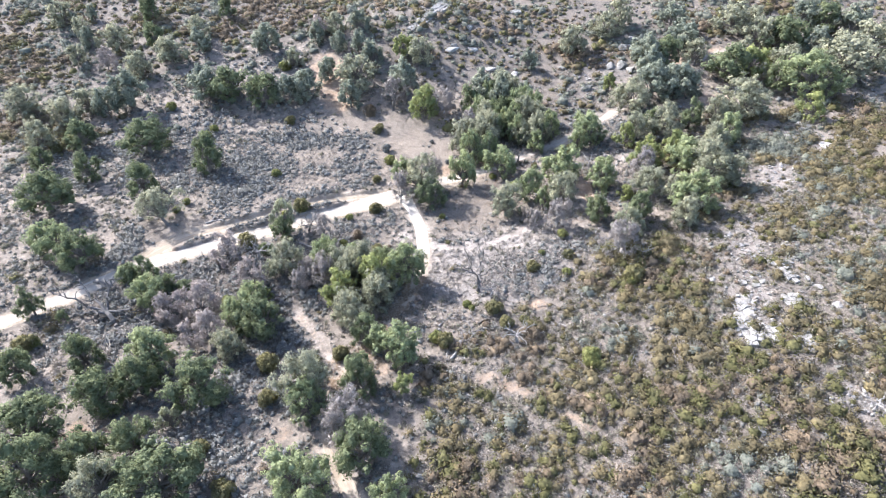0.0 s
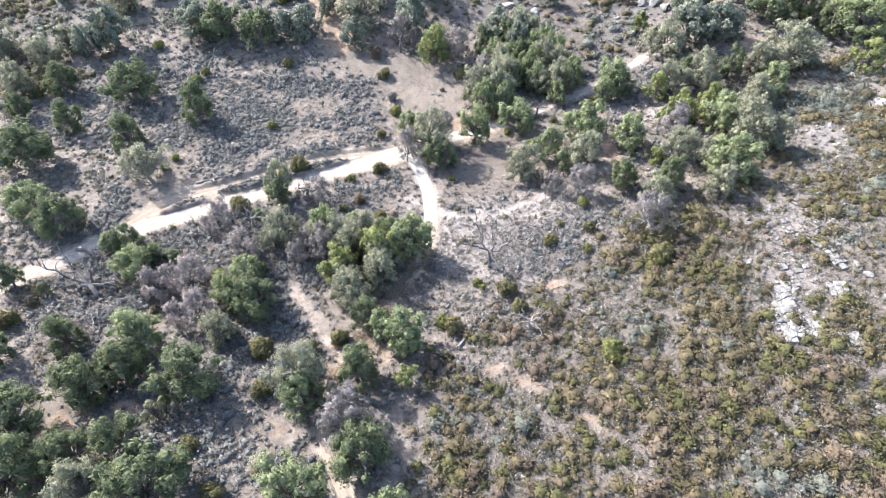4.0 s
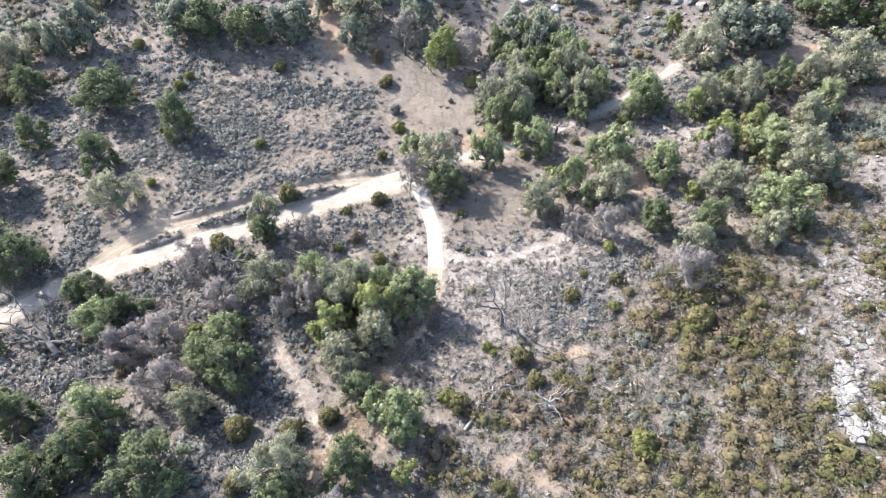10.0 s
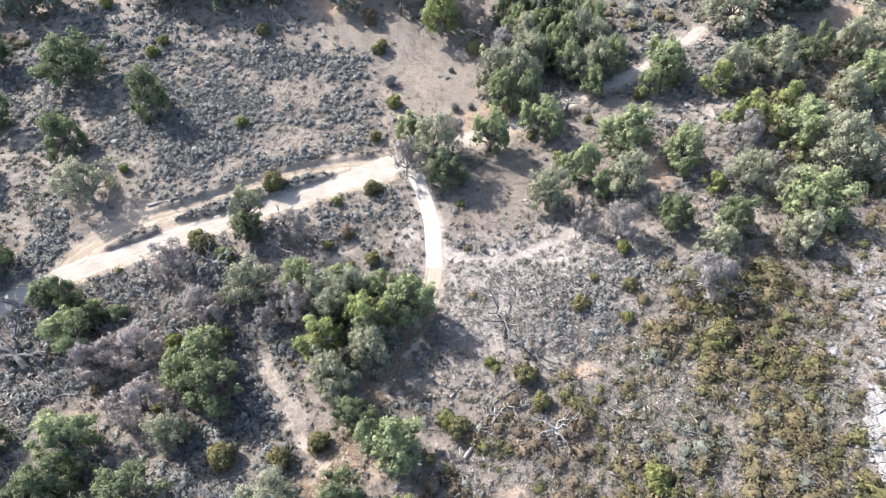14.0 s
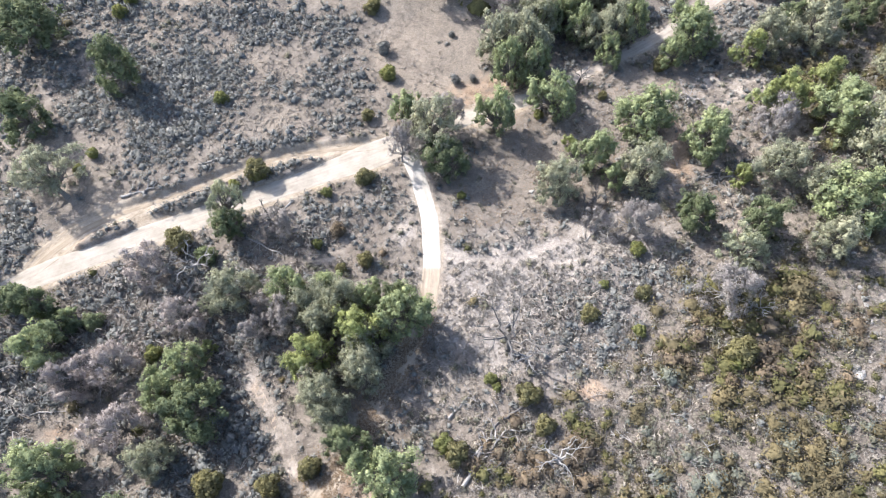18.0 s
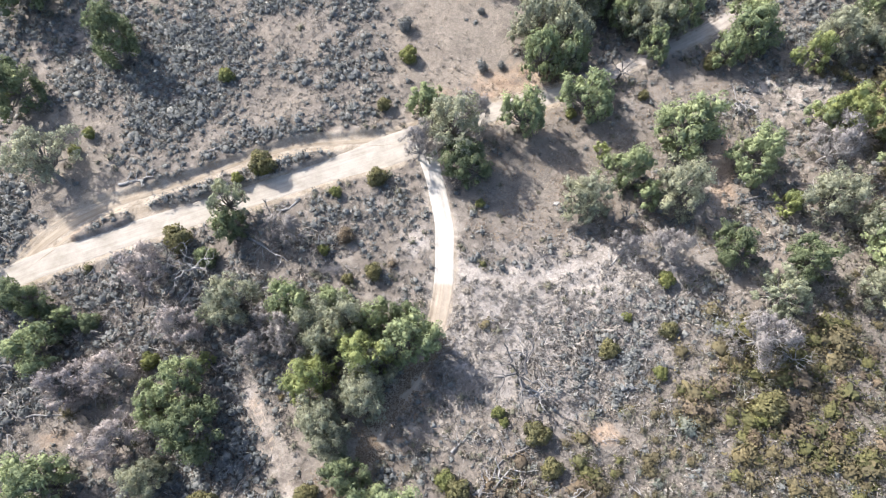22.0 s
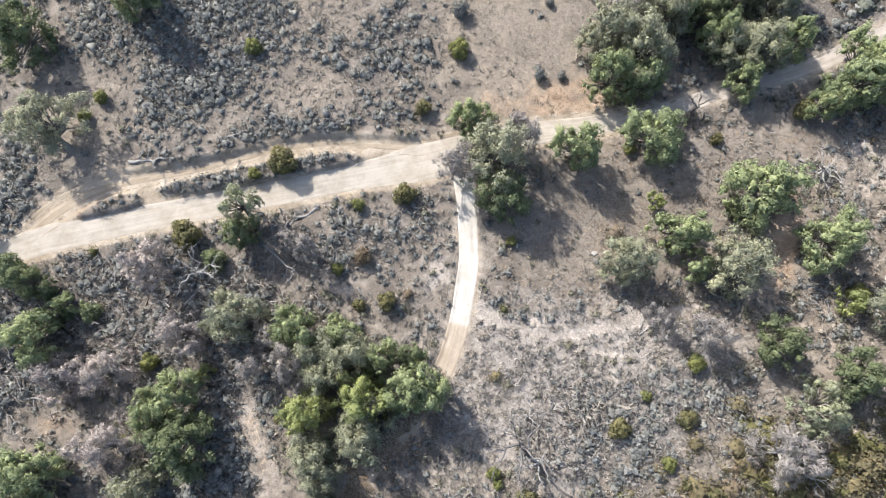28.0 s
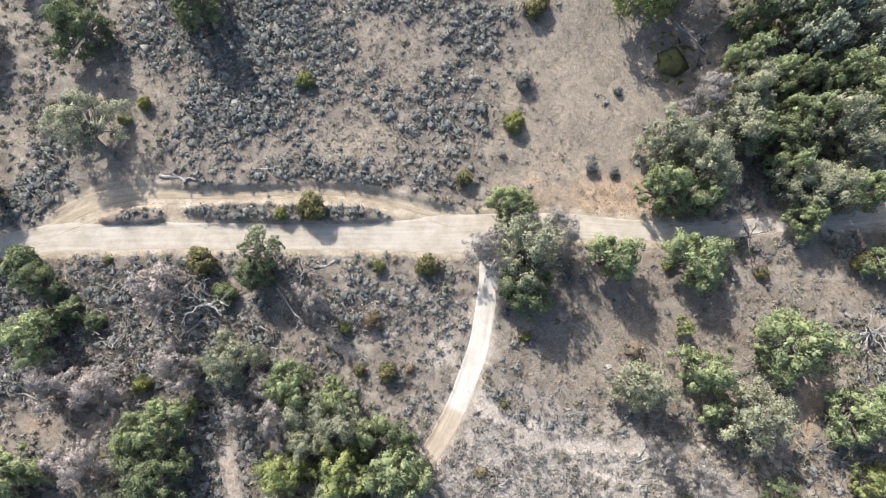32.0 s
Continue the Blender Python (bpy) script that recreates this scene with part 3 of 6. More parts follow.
build_track("main", "dirt_road", ROAD, "pale graded dirt road with wheel lines and soft edges", 0.03, 0.01, 1)
build_track("lane", "lane_road", LANE, "narrow grey dirt lane shaded by oaks", 0.02, 0.02, 8).location.z = -0.01
build_track("side", "side_road", ROAD_WHITE, "narrow side track, white concrete-like paving then tan rutted dirt", 0.03, 0.03, 2).location.z = 0.012
build_track("loop", "loop_road", LOOP, "narrow tan side loop cut into the bank", -0.02, 0.07, 4).location.z = -0.012
build_track("foot", "foot_path", ROAD_TAN, "sandy foot path through the brush", -0.02, 0.0, 5).location.z = 0.02
build_track("gully", "eroded_path", ROAD, "eroded pale sandy gully across the slope", -0.03, 0.0, 6).location.z = 0.03


# ---- plants: builders ----
def cards(name, rng, centres, outward, size, material, slim=1.0, jitter=0.5, soft=0.65, core=None, spray=0.0):
    """Leaf sprays at centres, three uneven corners each, tilted about the outward way; a share of them (spray) stand on end
    as pointed tufts. All are shaded as the mass they belong to."""
    n = len(centres)
    normals = unit(outward + jitter * rng.normal(size=(n, 3)))
    normals *= np.where((normals * outward).sum(1) < 0, -1.0, 1.0)[:, None]
    t = unit(np.cross(normals, rng.normal(size=(n, 3))))
    b = np.cross(normals, t)
    s = (np.asarray(size) * np.ones(n) * rng.uniform(0.6, 1.35, n))[:, None]
    tri = np.stack([(-t * rng.uniform(0.7, 1.1, (n, 1)) - b * slim * rng.uniform(0.3, 0.9, (n, 1))) * s, (t * rng.uniform(0.7, 1.1, (n, 1)) - b * slim * rng.uniform(0.2, 0.9, (n, 1))) * s,
                    (t * rng.uniform(-0.6, 0.6, (n, 1)) + b * slim * rng.uniform(0.8, 1.4, (n, 1))) * s], 1)
    if spray:
        up = rng.random(n) < spray
        tip = unit(outward + 0.55 * rng.normal(size=(n, 3)))
        foot = t * s * 0.5 * max(slim, 0.4)
        tuft = np.stack([-foot - tip * s * 0.5, foot - tip * s * 0.5, tip * s * rng.uniform(1.0, 1.9, (n, 1))], 1)
        tri = np.where(up[:, None, None], tuft, tri)
    co = (centres[:, None, :] + tri).reshape(-1, 3)
    shade = np.repeat(unit(soft * outward + (1 - soft) * normals), 3, axis=0)
    faces = np.arange(len(co)).reshape(-1, 3)
    if core is not None:
        faces = np.vstack([faces, core[1] + len(co)])
        co, shade = np.vstack([co, core[0]]), np.vstack([shade, core[2]])
    return grown(name, co, faces, material, True, shade.tolist())


def dome(rings, sides, low):
    """Unit directions and triangles of a dome from its top down to the height low (-1: a ball)."""
    el = np.linspace(math.pi / 2, math.asin(low), rings + 1)[1:]
    d = np.array([(0, 0, 1)] + [(math.cos(e) * math.cos(6.28318 * s / sides), math.cos(e) * math.sin(6.28318 * s / sides), math.sin(e)) for e in el for s in range(sides)])
    tri = [(0, 1 + s, 1 + (s + 1) % sides) for s in range(sides)]
    for k in range(rings - 1):
        for s in range(sides):
            a, b = 1 + k * sides + s, 1 + k * sides + (s + 1) % sides
            tri += [(a, a + sides, b), (b, a + sides, b + sides)]
    return d, np.array(tri)


def unit(v):
    return v / (np.linalg.norm(v, axis=1)[:, None] + 1e-9)


def crown_mesh(name, seed, lobes, count, size, material, low=0.12, slim=0.75, depth=0.35, jitter=0.55, flat=0.62, small=1.0, solid=0.56):
    """Crown of radius about 1 and height 1.6: uneven lobes on the limbs, each a cluster of small leafy clumps."""
    rng = np.random.default_rng(seed)
    p2, p3 = rng.uniform(0, 6.283, 2)
    heads = []
    for k in range(lobes):
        if k > 3 and rng.random() < 0.16:
            continue
        a = k * 2.39996 + rng.uniform(-0.8, 0.8)
        q = math.sqrt((k + 0.4) / lobes)
        rad = 0.80 * q * rng.uniform(0.65, 1.18) * (1 + 0.16 * math.sin(2 * a + p2) + 0.14 * math.sin(3 * a + p3))
        top = low + (1.6 - low) * (0.80 - 0.42 * q * q + rng.uniform(-0.18, 0.10))
        heads.append((rad * math.cos(a), rad * math.sin(a), top, small * rng.uniform(0.17, 0.40)))
    for k in range(int(lobes * 0.75)):
        a = rng.uniform(0, 6.283)
        rad = rng.uniform(0.5, 0.8) * (1 + 0.16 * math.sin(2 * a + p2) + 0.14 * math.sin(3 * a + p3))
        heads.append((rad * math.cos(a), rad * math.sin(a), low + rng.uniform(0.04, 0.55), small * rng.uniform(0.18, 0.30)))
    clumps = []
    squash = np.array((1, 1, flat + 0.25))
    for cx, cy, cz, r in heads:
        m = 5 + int(14 * r)
        way = unit(rng.normal(size=(m, 3)) + (0, 0, 0.55))
        mid = np.array((cx, cy, cz)) + way * (r * rng.uniform(0.42, 0.92, (m, 1))) * squash
        clumps += list(zip(mid, way, r * rng.uniform(0.24, 0.52, m)))
    weight = np.array([c[2] ** 2 for c in clumps])
    pts, nor = [], []
    for (mid, way, r), n in zip(clumps, np.maximum(2, (count * weight / weight.sum()).astype(int))):
        d = unit(rng.normal(size=(n, 3)) + 0.55 * way + (0, 0, 0.35))
        rr = r * (1 - depth * rng.random(n) ** 2) * np.where(rng.random(n) < 0.16, rng.uniform(1.1, 1.6, n), 1.0)
        pts.append(mid + d * rr[:, None] * squash)
        nor.append(unit(d + 0.55 * way))
    core = None
    if solid:
        d, tri = dome(5, 9, -0.6)
        body = []
        for cx, cy, cz, r in heads:
            puff = 0.82 + 0.30 * np.sin(5 * d[:, 0] + cx * 9) * np.sin(5 * d[:, 1] + cy * 7) * np.sin(4 * d[:, 2] + cz * 5)
            body.append(np.array((cx, cy, cz)) + d * (solid * r * puff * rng.uniform(0.6, 1.2, len(d)))[:, None] * squash)
        core = (np.vstack(body), (tri[None] + (np.arange(len(heads)) * len(d))[:, None, None]).reshape(-1, 3), unit(np.tile(d, (len(heads), 1)) + 0.45 * rng.normal(size=(len(d) * len(heads), 3))))
    return cards(name, rng, np.vstack(pts), np.vstack(nor), size, material, slim, jitter, 0.82, core, 0.06), heads


def tube(bm, pts, radii, sides=6):
    rings = []
    for k, p in enumerate(pts):
        d = (pts[min(k + 1, len(pts) - 1)] - pts[max(k - 1, 0)]).normalized()
        u = d.orthogonal().normalized()
        v = d.cross(u)
        rings.append([bm.verts.new(p + radii[k] * (math.cos(6.2832 * s / sides) * u + math.sin(6.2832 * s / sides) * v)) for s in range(sides)])
    for a, b in zip(rings, rings[1:]):
        for s in range(sides):
            bm.faces.new((a[s], a[(s + 1) % sides], b[(s + 1) % sides], b[s]))
    bm.faces.new(rings[-1])
    bm.faces.new(rings[0][::-1])


def bent(rng, a, b, n=5, sway=0.12):
    a, b = Vector(a), Vector(b)
    size = (b - a).length * sway
    return [a.lerp(b, k / (n - 1)) + Vector(rng.uniform(-size, size, 3)) * (1 if 0 < k < n - 1 else 0) for k in range(n)]


def finish(name, bm, material):
    me = bpy.data.meshes.new(name)
    bmesh.ops.recalc_face_normals(bm, faces=bm.faces)
    bm.to_mesh(me)
    bm.free()
    me.materials.append(material)
    return me


def trunk_mesh(name, seed, heads, material, thick=0.075):
    """A short leaning trunk that forks; and the limbs that reach into the crown's lobes."""
    rng = np.random.default_rng(seed)
    bm = bmesh.new()
    fork = Vector((rng.uniform(-0.1, 0.1), rng.uniform(-0.1, 0.1), 0.36))
    pts = bent(rng, (0, 0, -0.12), fork, 5, 0.05)
    tube(bm, pts, [thick * 1.7, thick * 1.15, thick, thick * 0.95, thick * 0.9], 8)
    me = finish(name + "_trunk", bm, material)
    bm = bmesh.new()
    for k, (x, y, z, r) in enumerate(heads):
        w = thick * rng.uniform(0.35, 0.6)
        pts = bent(rng, fork - Vector((0, 0, 0.02)), (x, y, z), 4, 0.10)
        tube(bm, pts, [w, w * 0.75, w * 0.45, w * 0.2], 3)
        if k % 2:
            e = Vector((x, y, z)) + Vector(unit(rng.normal(size=(1, 3)))[0]) * r * 0.85
            tube(bm, bent(rng, pts[2], e, 3, 0.12), [w * 0.3, w * 0.2, w * 0.06], 3)
    return me, finish(name + "_limbs", bm, material)


KINDS = {}


def make_kind(kind, material, bark, variants, lobes, count, size, thick=0.075, **more):
    KINDS[kind] = []
    for v in range(variants):
        seed = 100 * len(KINDS) + v
        crown, heads = crown_mesh(kind + "_crown", seed, lobes + v % 3, count, size, material, **more)
        KINDS[kind].append((crown, *trunk_mesh(kind, seed + 50, heads, bark, thick)))


make_kind("green", LEAF["green"], BARK, 6, 30, 8400, 0.033, slim=0.6, small=0.86)
make_kind("dark", LEAF["dark"], BARK, 4, 27, 8400, 0.033, slim=0.6, small=0.88)
make_kind("light", LEAF["light"], BARK, 3, 24, 8000, 0.034, slim=0.6, small=0.88)
make_kind("grey", LEAF["grey"], BARK, 5, 26, 9000, 0.031, depth=0.6, solid=0.45, slim=0.6)
make_kind("willow", LEAF["willow"], BARK, 2, 22, 9000, 0.034, slim=0.5, depth=0.7, small=0.72, solid=0.25)
make_kind("open", LEAF["grey"], BARK, 3, 24, 7600, 0.034, depth=0.75, slim=0.55, small=0.78, thick=0.07, low=0.3, solid=0.0)
make_kind("green_small", LEAF["green"], BARK, 3, 15, 5200, 0.044, slim=0.6)
make_kind("dark_small", LEAF["dark"], BARK, 2, 15, 5200, 0.044, slim=0.6)
make_kind("grey_small", LEAF["grey"], BARK, 2, 17, 4800, 0.044, depth=0.6, solid=0.45, slim=0.6)
make_kind("light_small", LEAF["light"], BARK, 2, 14, 5000, 0.045, slim=0.6)
# Same oaks as green, in the leaves paled for haze.
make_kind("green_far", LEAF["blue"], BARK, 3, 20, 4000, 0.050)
make_kind("dark_far", LEAF["dark"], BARK, 3, 20, 4000, 0.050)
make_kind("light_far", LEAF["light"], BARK, 2, 18, 3800, 0.052)
make_kind("grey_far", LEAF["grey"], BARK, 3, 24, 3600, 0.048, depth=0.6, solid=0.45)
make_kind("bare", TWIG, DEADWOOD, 3, 18, 9000, 0.062, thick=0.045, slim=0.12, depth=0.9, low=0.15, jitter=1.0, solid=0.0)
make_kind("rusty", RUST_TWIG, DARKWOOD, 2, 18, 9000, 0.062, thick=0.045, slim=0.14, depth=0.9, low=0.10, jitter=1.0, solid=0.0)
tree_rng = np.random.default_rng(77)
NAME = {"green": "oak_tree", "dark": "oak_tree", "light": "oak_tree", "grey": "oak_tree", "willow": "willow_tree", "bare": "bare_tree", "rusty": "bare_shrub"}


def tree(kind, x, y, r, h, label, lean=None, turn=None):
    """One tree: an empty at its foot with trunk, limbs and crown; those far up the hills have coarser leaves, the green
    ones paled for haze.
    """
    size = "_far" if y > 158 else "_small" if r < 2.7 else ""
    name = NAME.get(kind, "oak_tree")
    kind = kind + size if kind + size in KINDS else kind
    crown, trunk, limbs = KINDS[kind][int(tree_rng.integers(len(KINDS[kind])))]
    root = new(name)
    root.empty_display_size = 0.5
    root.matrix_world = pose(x, y, float(surface(x, y)[0]), *(tree_rng.uniform(-4, 4, 2) if lean is None else lean), tree_rng.uniform(0, 360) if turn is None else turn)
    root.scale = (r, r * tree_rng.uniform(0.9, 1.1), h / 1.6)
    for nm, me in (("trunk", trunk), ("branchwork", limbs), ("crown", crown)):
        ob = new(nm, me)
        ob.parent = root
    tagged(root, label, "shrub" if kind == "rusty" else "tree", group={"bare": "leafless trees", "rusty": "leafless shrubs", "willow": "willows"}.get(kind, "oaks on the hillside"))
    return root


def bush_mesh(seed, material, count, size, slim=0.7):
    rng = np.random.default_rng(seed)
    pts, nor = [], []
    for k in range(7):
        a, q = k * 2.4, math.sqrt((k + 0.3) / 7)
        c = np.array((0.6 * q * math.cos(a), 0.6 * q * math.sin(a), 0.62 - 0.25 * q + rng.uniform(-0.06, 0.08)))
        n = count // 7
        d = unit(rng.normal(size=(n, 3)) + (0, 0, 0.4))
        pts.append(c + d * (0.42 * (1 - 0.4 * rng.random(n) ** 2))[:, None])
        nor.append(d)
    p = np.vstack(pts)
    p[:, 2] = np.maximum(p[:, 2], 0.02)
    d, tri = dome(4, 10, -0.1)
    body = d * (0.66 * (0.85 + 0.2 * np.sin(5 * np.arctan2(d[:, 1], d[:, 0]) + seed) * np.sin(6 * d[:, 2] + seed)) * rng.uniform(0.85, 1.1, len(d)))[:, None] * (1, 1, 1.1)
    return cards("bush", rng, p, np.vstack(nor), size, material, slim, core=(body, tri, d), spray=0.2)


def bush_stems(seed):
    rng = np.random.default_rng(seed)
    bm = bmesh.new()
    for k in range(6):
        a = rng.uniform(0, 6.28)
        tube(bm, bent(rng, (0.05 * math.cos(a), 0.05 * math.sin(a), -0.1), (0.55 * math.cos(a), 0.55 * math.sin(a), 0.7), 4, 0.1), [0.04, 0.03, 0.022, 0.01], 4)
    return finish("bush_stems", bm, BARK)


BUSH = {"manzanita": [bush_mesh(300 + k, GREEN_BUSH, 2000, 0.08) for k in range(3)], "chamise": [bush_mesh(310 + k, OLIVE_BUSH, 2000, 0.08) for k in range(3)],
        "oak": [bush_mesh(320 + k, LEAF["dark"], 2000, 0.08) for k in range(2)], "sage": [bush_mesh(330 + k, SAGE, 1800, 0.075, 0.5) for k in range(2)], "rust": [bush_mesh(340, RUSSET, 1800, 0.075, 0.5)]}
STEMS = [bush_stems(350), bush_stems(351)]


def bush(kind, x, y, r, h, label):
    root = new(kind + "_bush")
    root.matrix_world = pose(x, y, float(surface(x, y)[0]) - 0.03, 0, 0, tree_rng.uniform(0, 360))
    root.scale = (r, r, h)
    for nm, me in (("stems", STEMS[int(tree_rng.integers(2))]), ("foliage", BUSH[kind][int(tree_rng.integers(len(BUSH[kind])))])):
        ob = new(nm, me)
        ob.parent = root
    tagged(root, label, "bush", group=kind + " bushes")


def snag_mesh(seed, reach, spread, forks=5, thick=0.28):
    """A bare dead tree: the trunk, and limbs that fork three times, each a mesh of its own."""
    rng = np.random.default_rng(seed)
    bm_t, limbs = bmesh.new(), []
    top = Vector((rng.uniform(-0.4, 0.4), rng.uniform(-0.4, 0.4), reach * 0.42))
    tube(bm_t, bent(rng, (0, 0, -0.4), top, 6, 0.05), [thick * f for f in (1.5, 1.05, 0.95, 0.9, 0.8, 0.7)], 8)

    def limb(bm, a, way, length, w, level):
        b = a + way * length
        pts = bent(rng, a, b, 5, 0.12)
        tube(bm, pts, [w, w * 0.85, w * 0.7, w * 0.5, w * 0.3], 5)
        if level:
            for _ in range(3):
                v = (way + Vector(rng.normal(size=3)) * 0.6 + Vector((0, 0, 0.15))).normalized()
                limb(bm, pts[rng.integers(2, 5)], v, length * rng.uniform(0.45, 0.7), w * 0.48, level - 1)
    for k in range(forks):
        a = k * 6.283 / forks + rng.uniform(-0.5, 0.5)
        way = Vector((math.cos(a) * spread, math.sin(a) * spread, rng.uniform(0.35, 0.9))).normalized()
        limbs.append(bmesh.new())
        limb(limbs[-1], top - Vector((0, 0, 0.1)), way, reach * rng.uniform(0.4, 0.62), thick * 0.55, 2)
    return bm_t, limbs


def snag(x, y, reach, label, material=None, spread=0.8, seed=1, tip=(0, 0), turn=0, thick=0.28, sink=0.0):
    material = material or DEADWOOD
    bm_t, limbs = snag_mesh(seed, reach, spread, thick=thick * 1.35)
    root = new("dead_tree" if not tip[0] and not tip[1] else "fallen_tree")
    root.matrix_world = pose(x, y, float(surface(x, y)[0]) - sink, tip[0], tip[1], turn)
    for nm, bm in (("trunk", bm_t), *(("limb", bm) for bm in limbs)):
        new(nm, finish(nm, bm, material)).parent = root
    tagged(root, label, "dead tree", group="dead trees")


def fallen_oak(x, y, fork, tips, label, material, seed):
    """A toppled dead oak: a thick trunk that leans away from its foot and bare limbs that reach out to the tips."""
    rng = np.random.default_rng(seed)
    root = new("fallen_tree")
    root.location = (x, y, float(surface(x, y)[0]))
    bm = bmesh.new()
    tube(bm, bent(rng, (0.6, -0.5, -0.3), fork, 6, 0.04), [0.75, 0.58, 0.52, 0.48, 0.44, 0.38], 9)
    new("trunk", finish("trunk", bm, material)).parent = root
    for tip in tips:
        bm = bmesh.new()
        pts = bent(rng, Vector(fork) - Vector((0, 0, 0.1)), tip, 8, 0.06)
        tube(bm, pts, [0.34, 0.29, 0.25, 0.22, 0.18, 0.14, 0.10, 0.05], 6)
        way = (pts[-1] - pts[0]).normalized()
        for k in (2, 3, 4, 5, 6, 7):
            for _ in range(2):
                v = (way + Vector(rng.normal(size=3)) * 0.75 + Vector((0, 0, 0.25))).normalized()
                size = rng.uniform(1.2, 3.2)
                q = bent(rng, pts[k], pts[k] + v * size, 5, 0.12)
                tube(bm, q, [0.11, 0.09, 0.07, 0.05, 0.025], 5)
                e = (v + Vector(rng.normal(size=3)) * 0.6).normalized()
                tube(bm, bent(rng, q[2], q[2] + e * size * 0.6, 4, 0.1), [0.055, 0.045, 0.035, 0.015], 4)
        new("limb", finish("limb", bm, material)).parent = root
    tagged(root, label, "dead tree", group="dead trees")


def log(x0, y0, x1, y1, w, label, seed=0, stubs=3, material=None):
    """A fallen trunk from one end to the other, with broken branch stubs."""
    rng = np.random.default_rng(900 + seed)
    w *= 0.8
    root = new("fallen_log")
    z0, z1 = float(surface(x0, y0)[0]), float(surface(x1, y1)[0])
    root.location = (x0, y0, z0)
    a, b = Vector((0, 0, w * 0.6)), Vector((x1 - x0, y1 - y0, z1 - z0 + w * 0.9))
    pts = bent(rng, a, b, 7, 0.035)
    bm = bmesh.new()
    tube(bm, pts, [w * f for f in (1.1, 1, 0.95, 0.85, 0.72, 0.58, 0.4)], 8)
    new("trunk", finish("trunk", bm, material or DEADWOOD)).parent = root
    d = (b - a).normalized()
    for k in range(stubs):
        p = pts[2 + k % 5]
        way = (d.cross(Vector((0, 0, 1))) * rng.choice((-1, 1)) + d * rng.uniform(0.2, 0.9) + Vector((0, 0, rng.uniform(0.0, 0.5)))).normalized()
        bm = bmesh.new()
        size = (b - a).length * rng.uniform(0.2, 0.42)
        e = p + way * size
        q = bent(rng, p, e, 5, 0.12)
        tube(bm, q, [w * f for f in (0.5, 0.42, 0.34, 0.24, 0.1)], 5)
        for j in (2, 3):
            tube(bm, bent(rng, q[j], q[j] + (way + Vector(rng.normal(size=3)) * 0.5).normalized() * size * 0.5, 4, 0.1), [w * f for f in (0.25, 0.2, 0.14, 0.06)], 4)
        new("branch", finish("branch", bm, material or DEADWOOD)).parent = root
    tagged(root, label, "log", group="fallen logs")


# ---- rocks: builders ----
def rock_mesh(seed, material):
    rng = np.random.default_rng(seed)
    bm = bmesh.new()
    bmesh.ops.create_icosphere(bm, subdivisions=3, radius=1.0)
    off = Vector(rng.uniform(0, 50, 3))
    cuts = unit(rng.normal(size=(9, 3)) + (0, 0, 0.3))
    lev = rng.uniform(0.55, 0.85, 9)
    for v in bm.verts:
        p = v.co.copy()
        for c, l in zip(cuts, lev):
            over = p.dot(Vector(c)) - l
            if over > 0:
                p -= Vector(c) * over * 0.97
        n = noise.noise(p * 1.3 + off) * 0.12 + noise.noise(p * 4 + off) * 0.06 + noise.noise(p * 9 + off) * 0.025
        v.co = p * (1 + n)
    me = finish("boulder", bm, material)
    return me


ROCKS = {"pale": [rock_mesh(500 + k, GRANITE) for k in range(6)], "white": [rock_mesh(540 + k, WHITE_ROCK) for k in range(4)], "grey": [rock_mesh(520 + k, GREY_ROCK) for k in range(5)]}


def plate_mesh(ring, top, lean, keep):
    """One plate of an outcrop, in the outcrop's own unit space, its rim worn back."""
    cx, cy = sum(p[0] for p in ring) / 4, sum(p[1] for p in ring) / 4
    bm = bmesh.new()
    levels = []
    for f, z in ((1.04, -0.9), (1.0, top - 0.2), (0.93, top - 0.06), (0.74, top)):
        levels.append([bm.verts.new((cx + f * keep * (x - cx), cy + f * keep * (y - cy), z + (lean[0] * (x - cx) + lean[1] * (y - cy) if z > 0 else 0))) for x, y in ring])
    for low, high in zip(levels, levels[1:]):
        for k in range(4):
            bm.faces.new((low[k], low[(k + 1) % 4], high[(k + 1) % 4], high[k]))
    bm.faces.new(levels[-1])
    return finish("plate", bm, GRANITE)


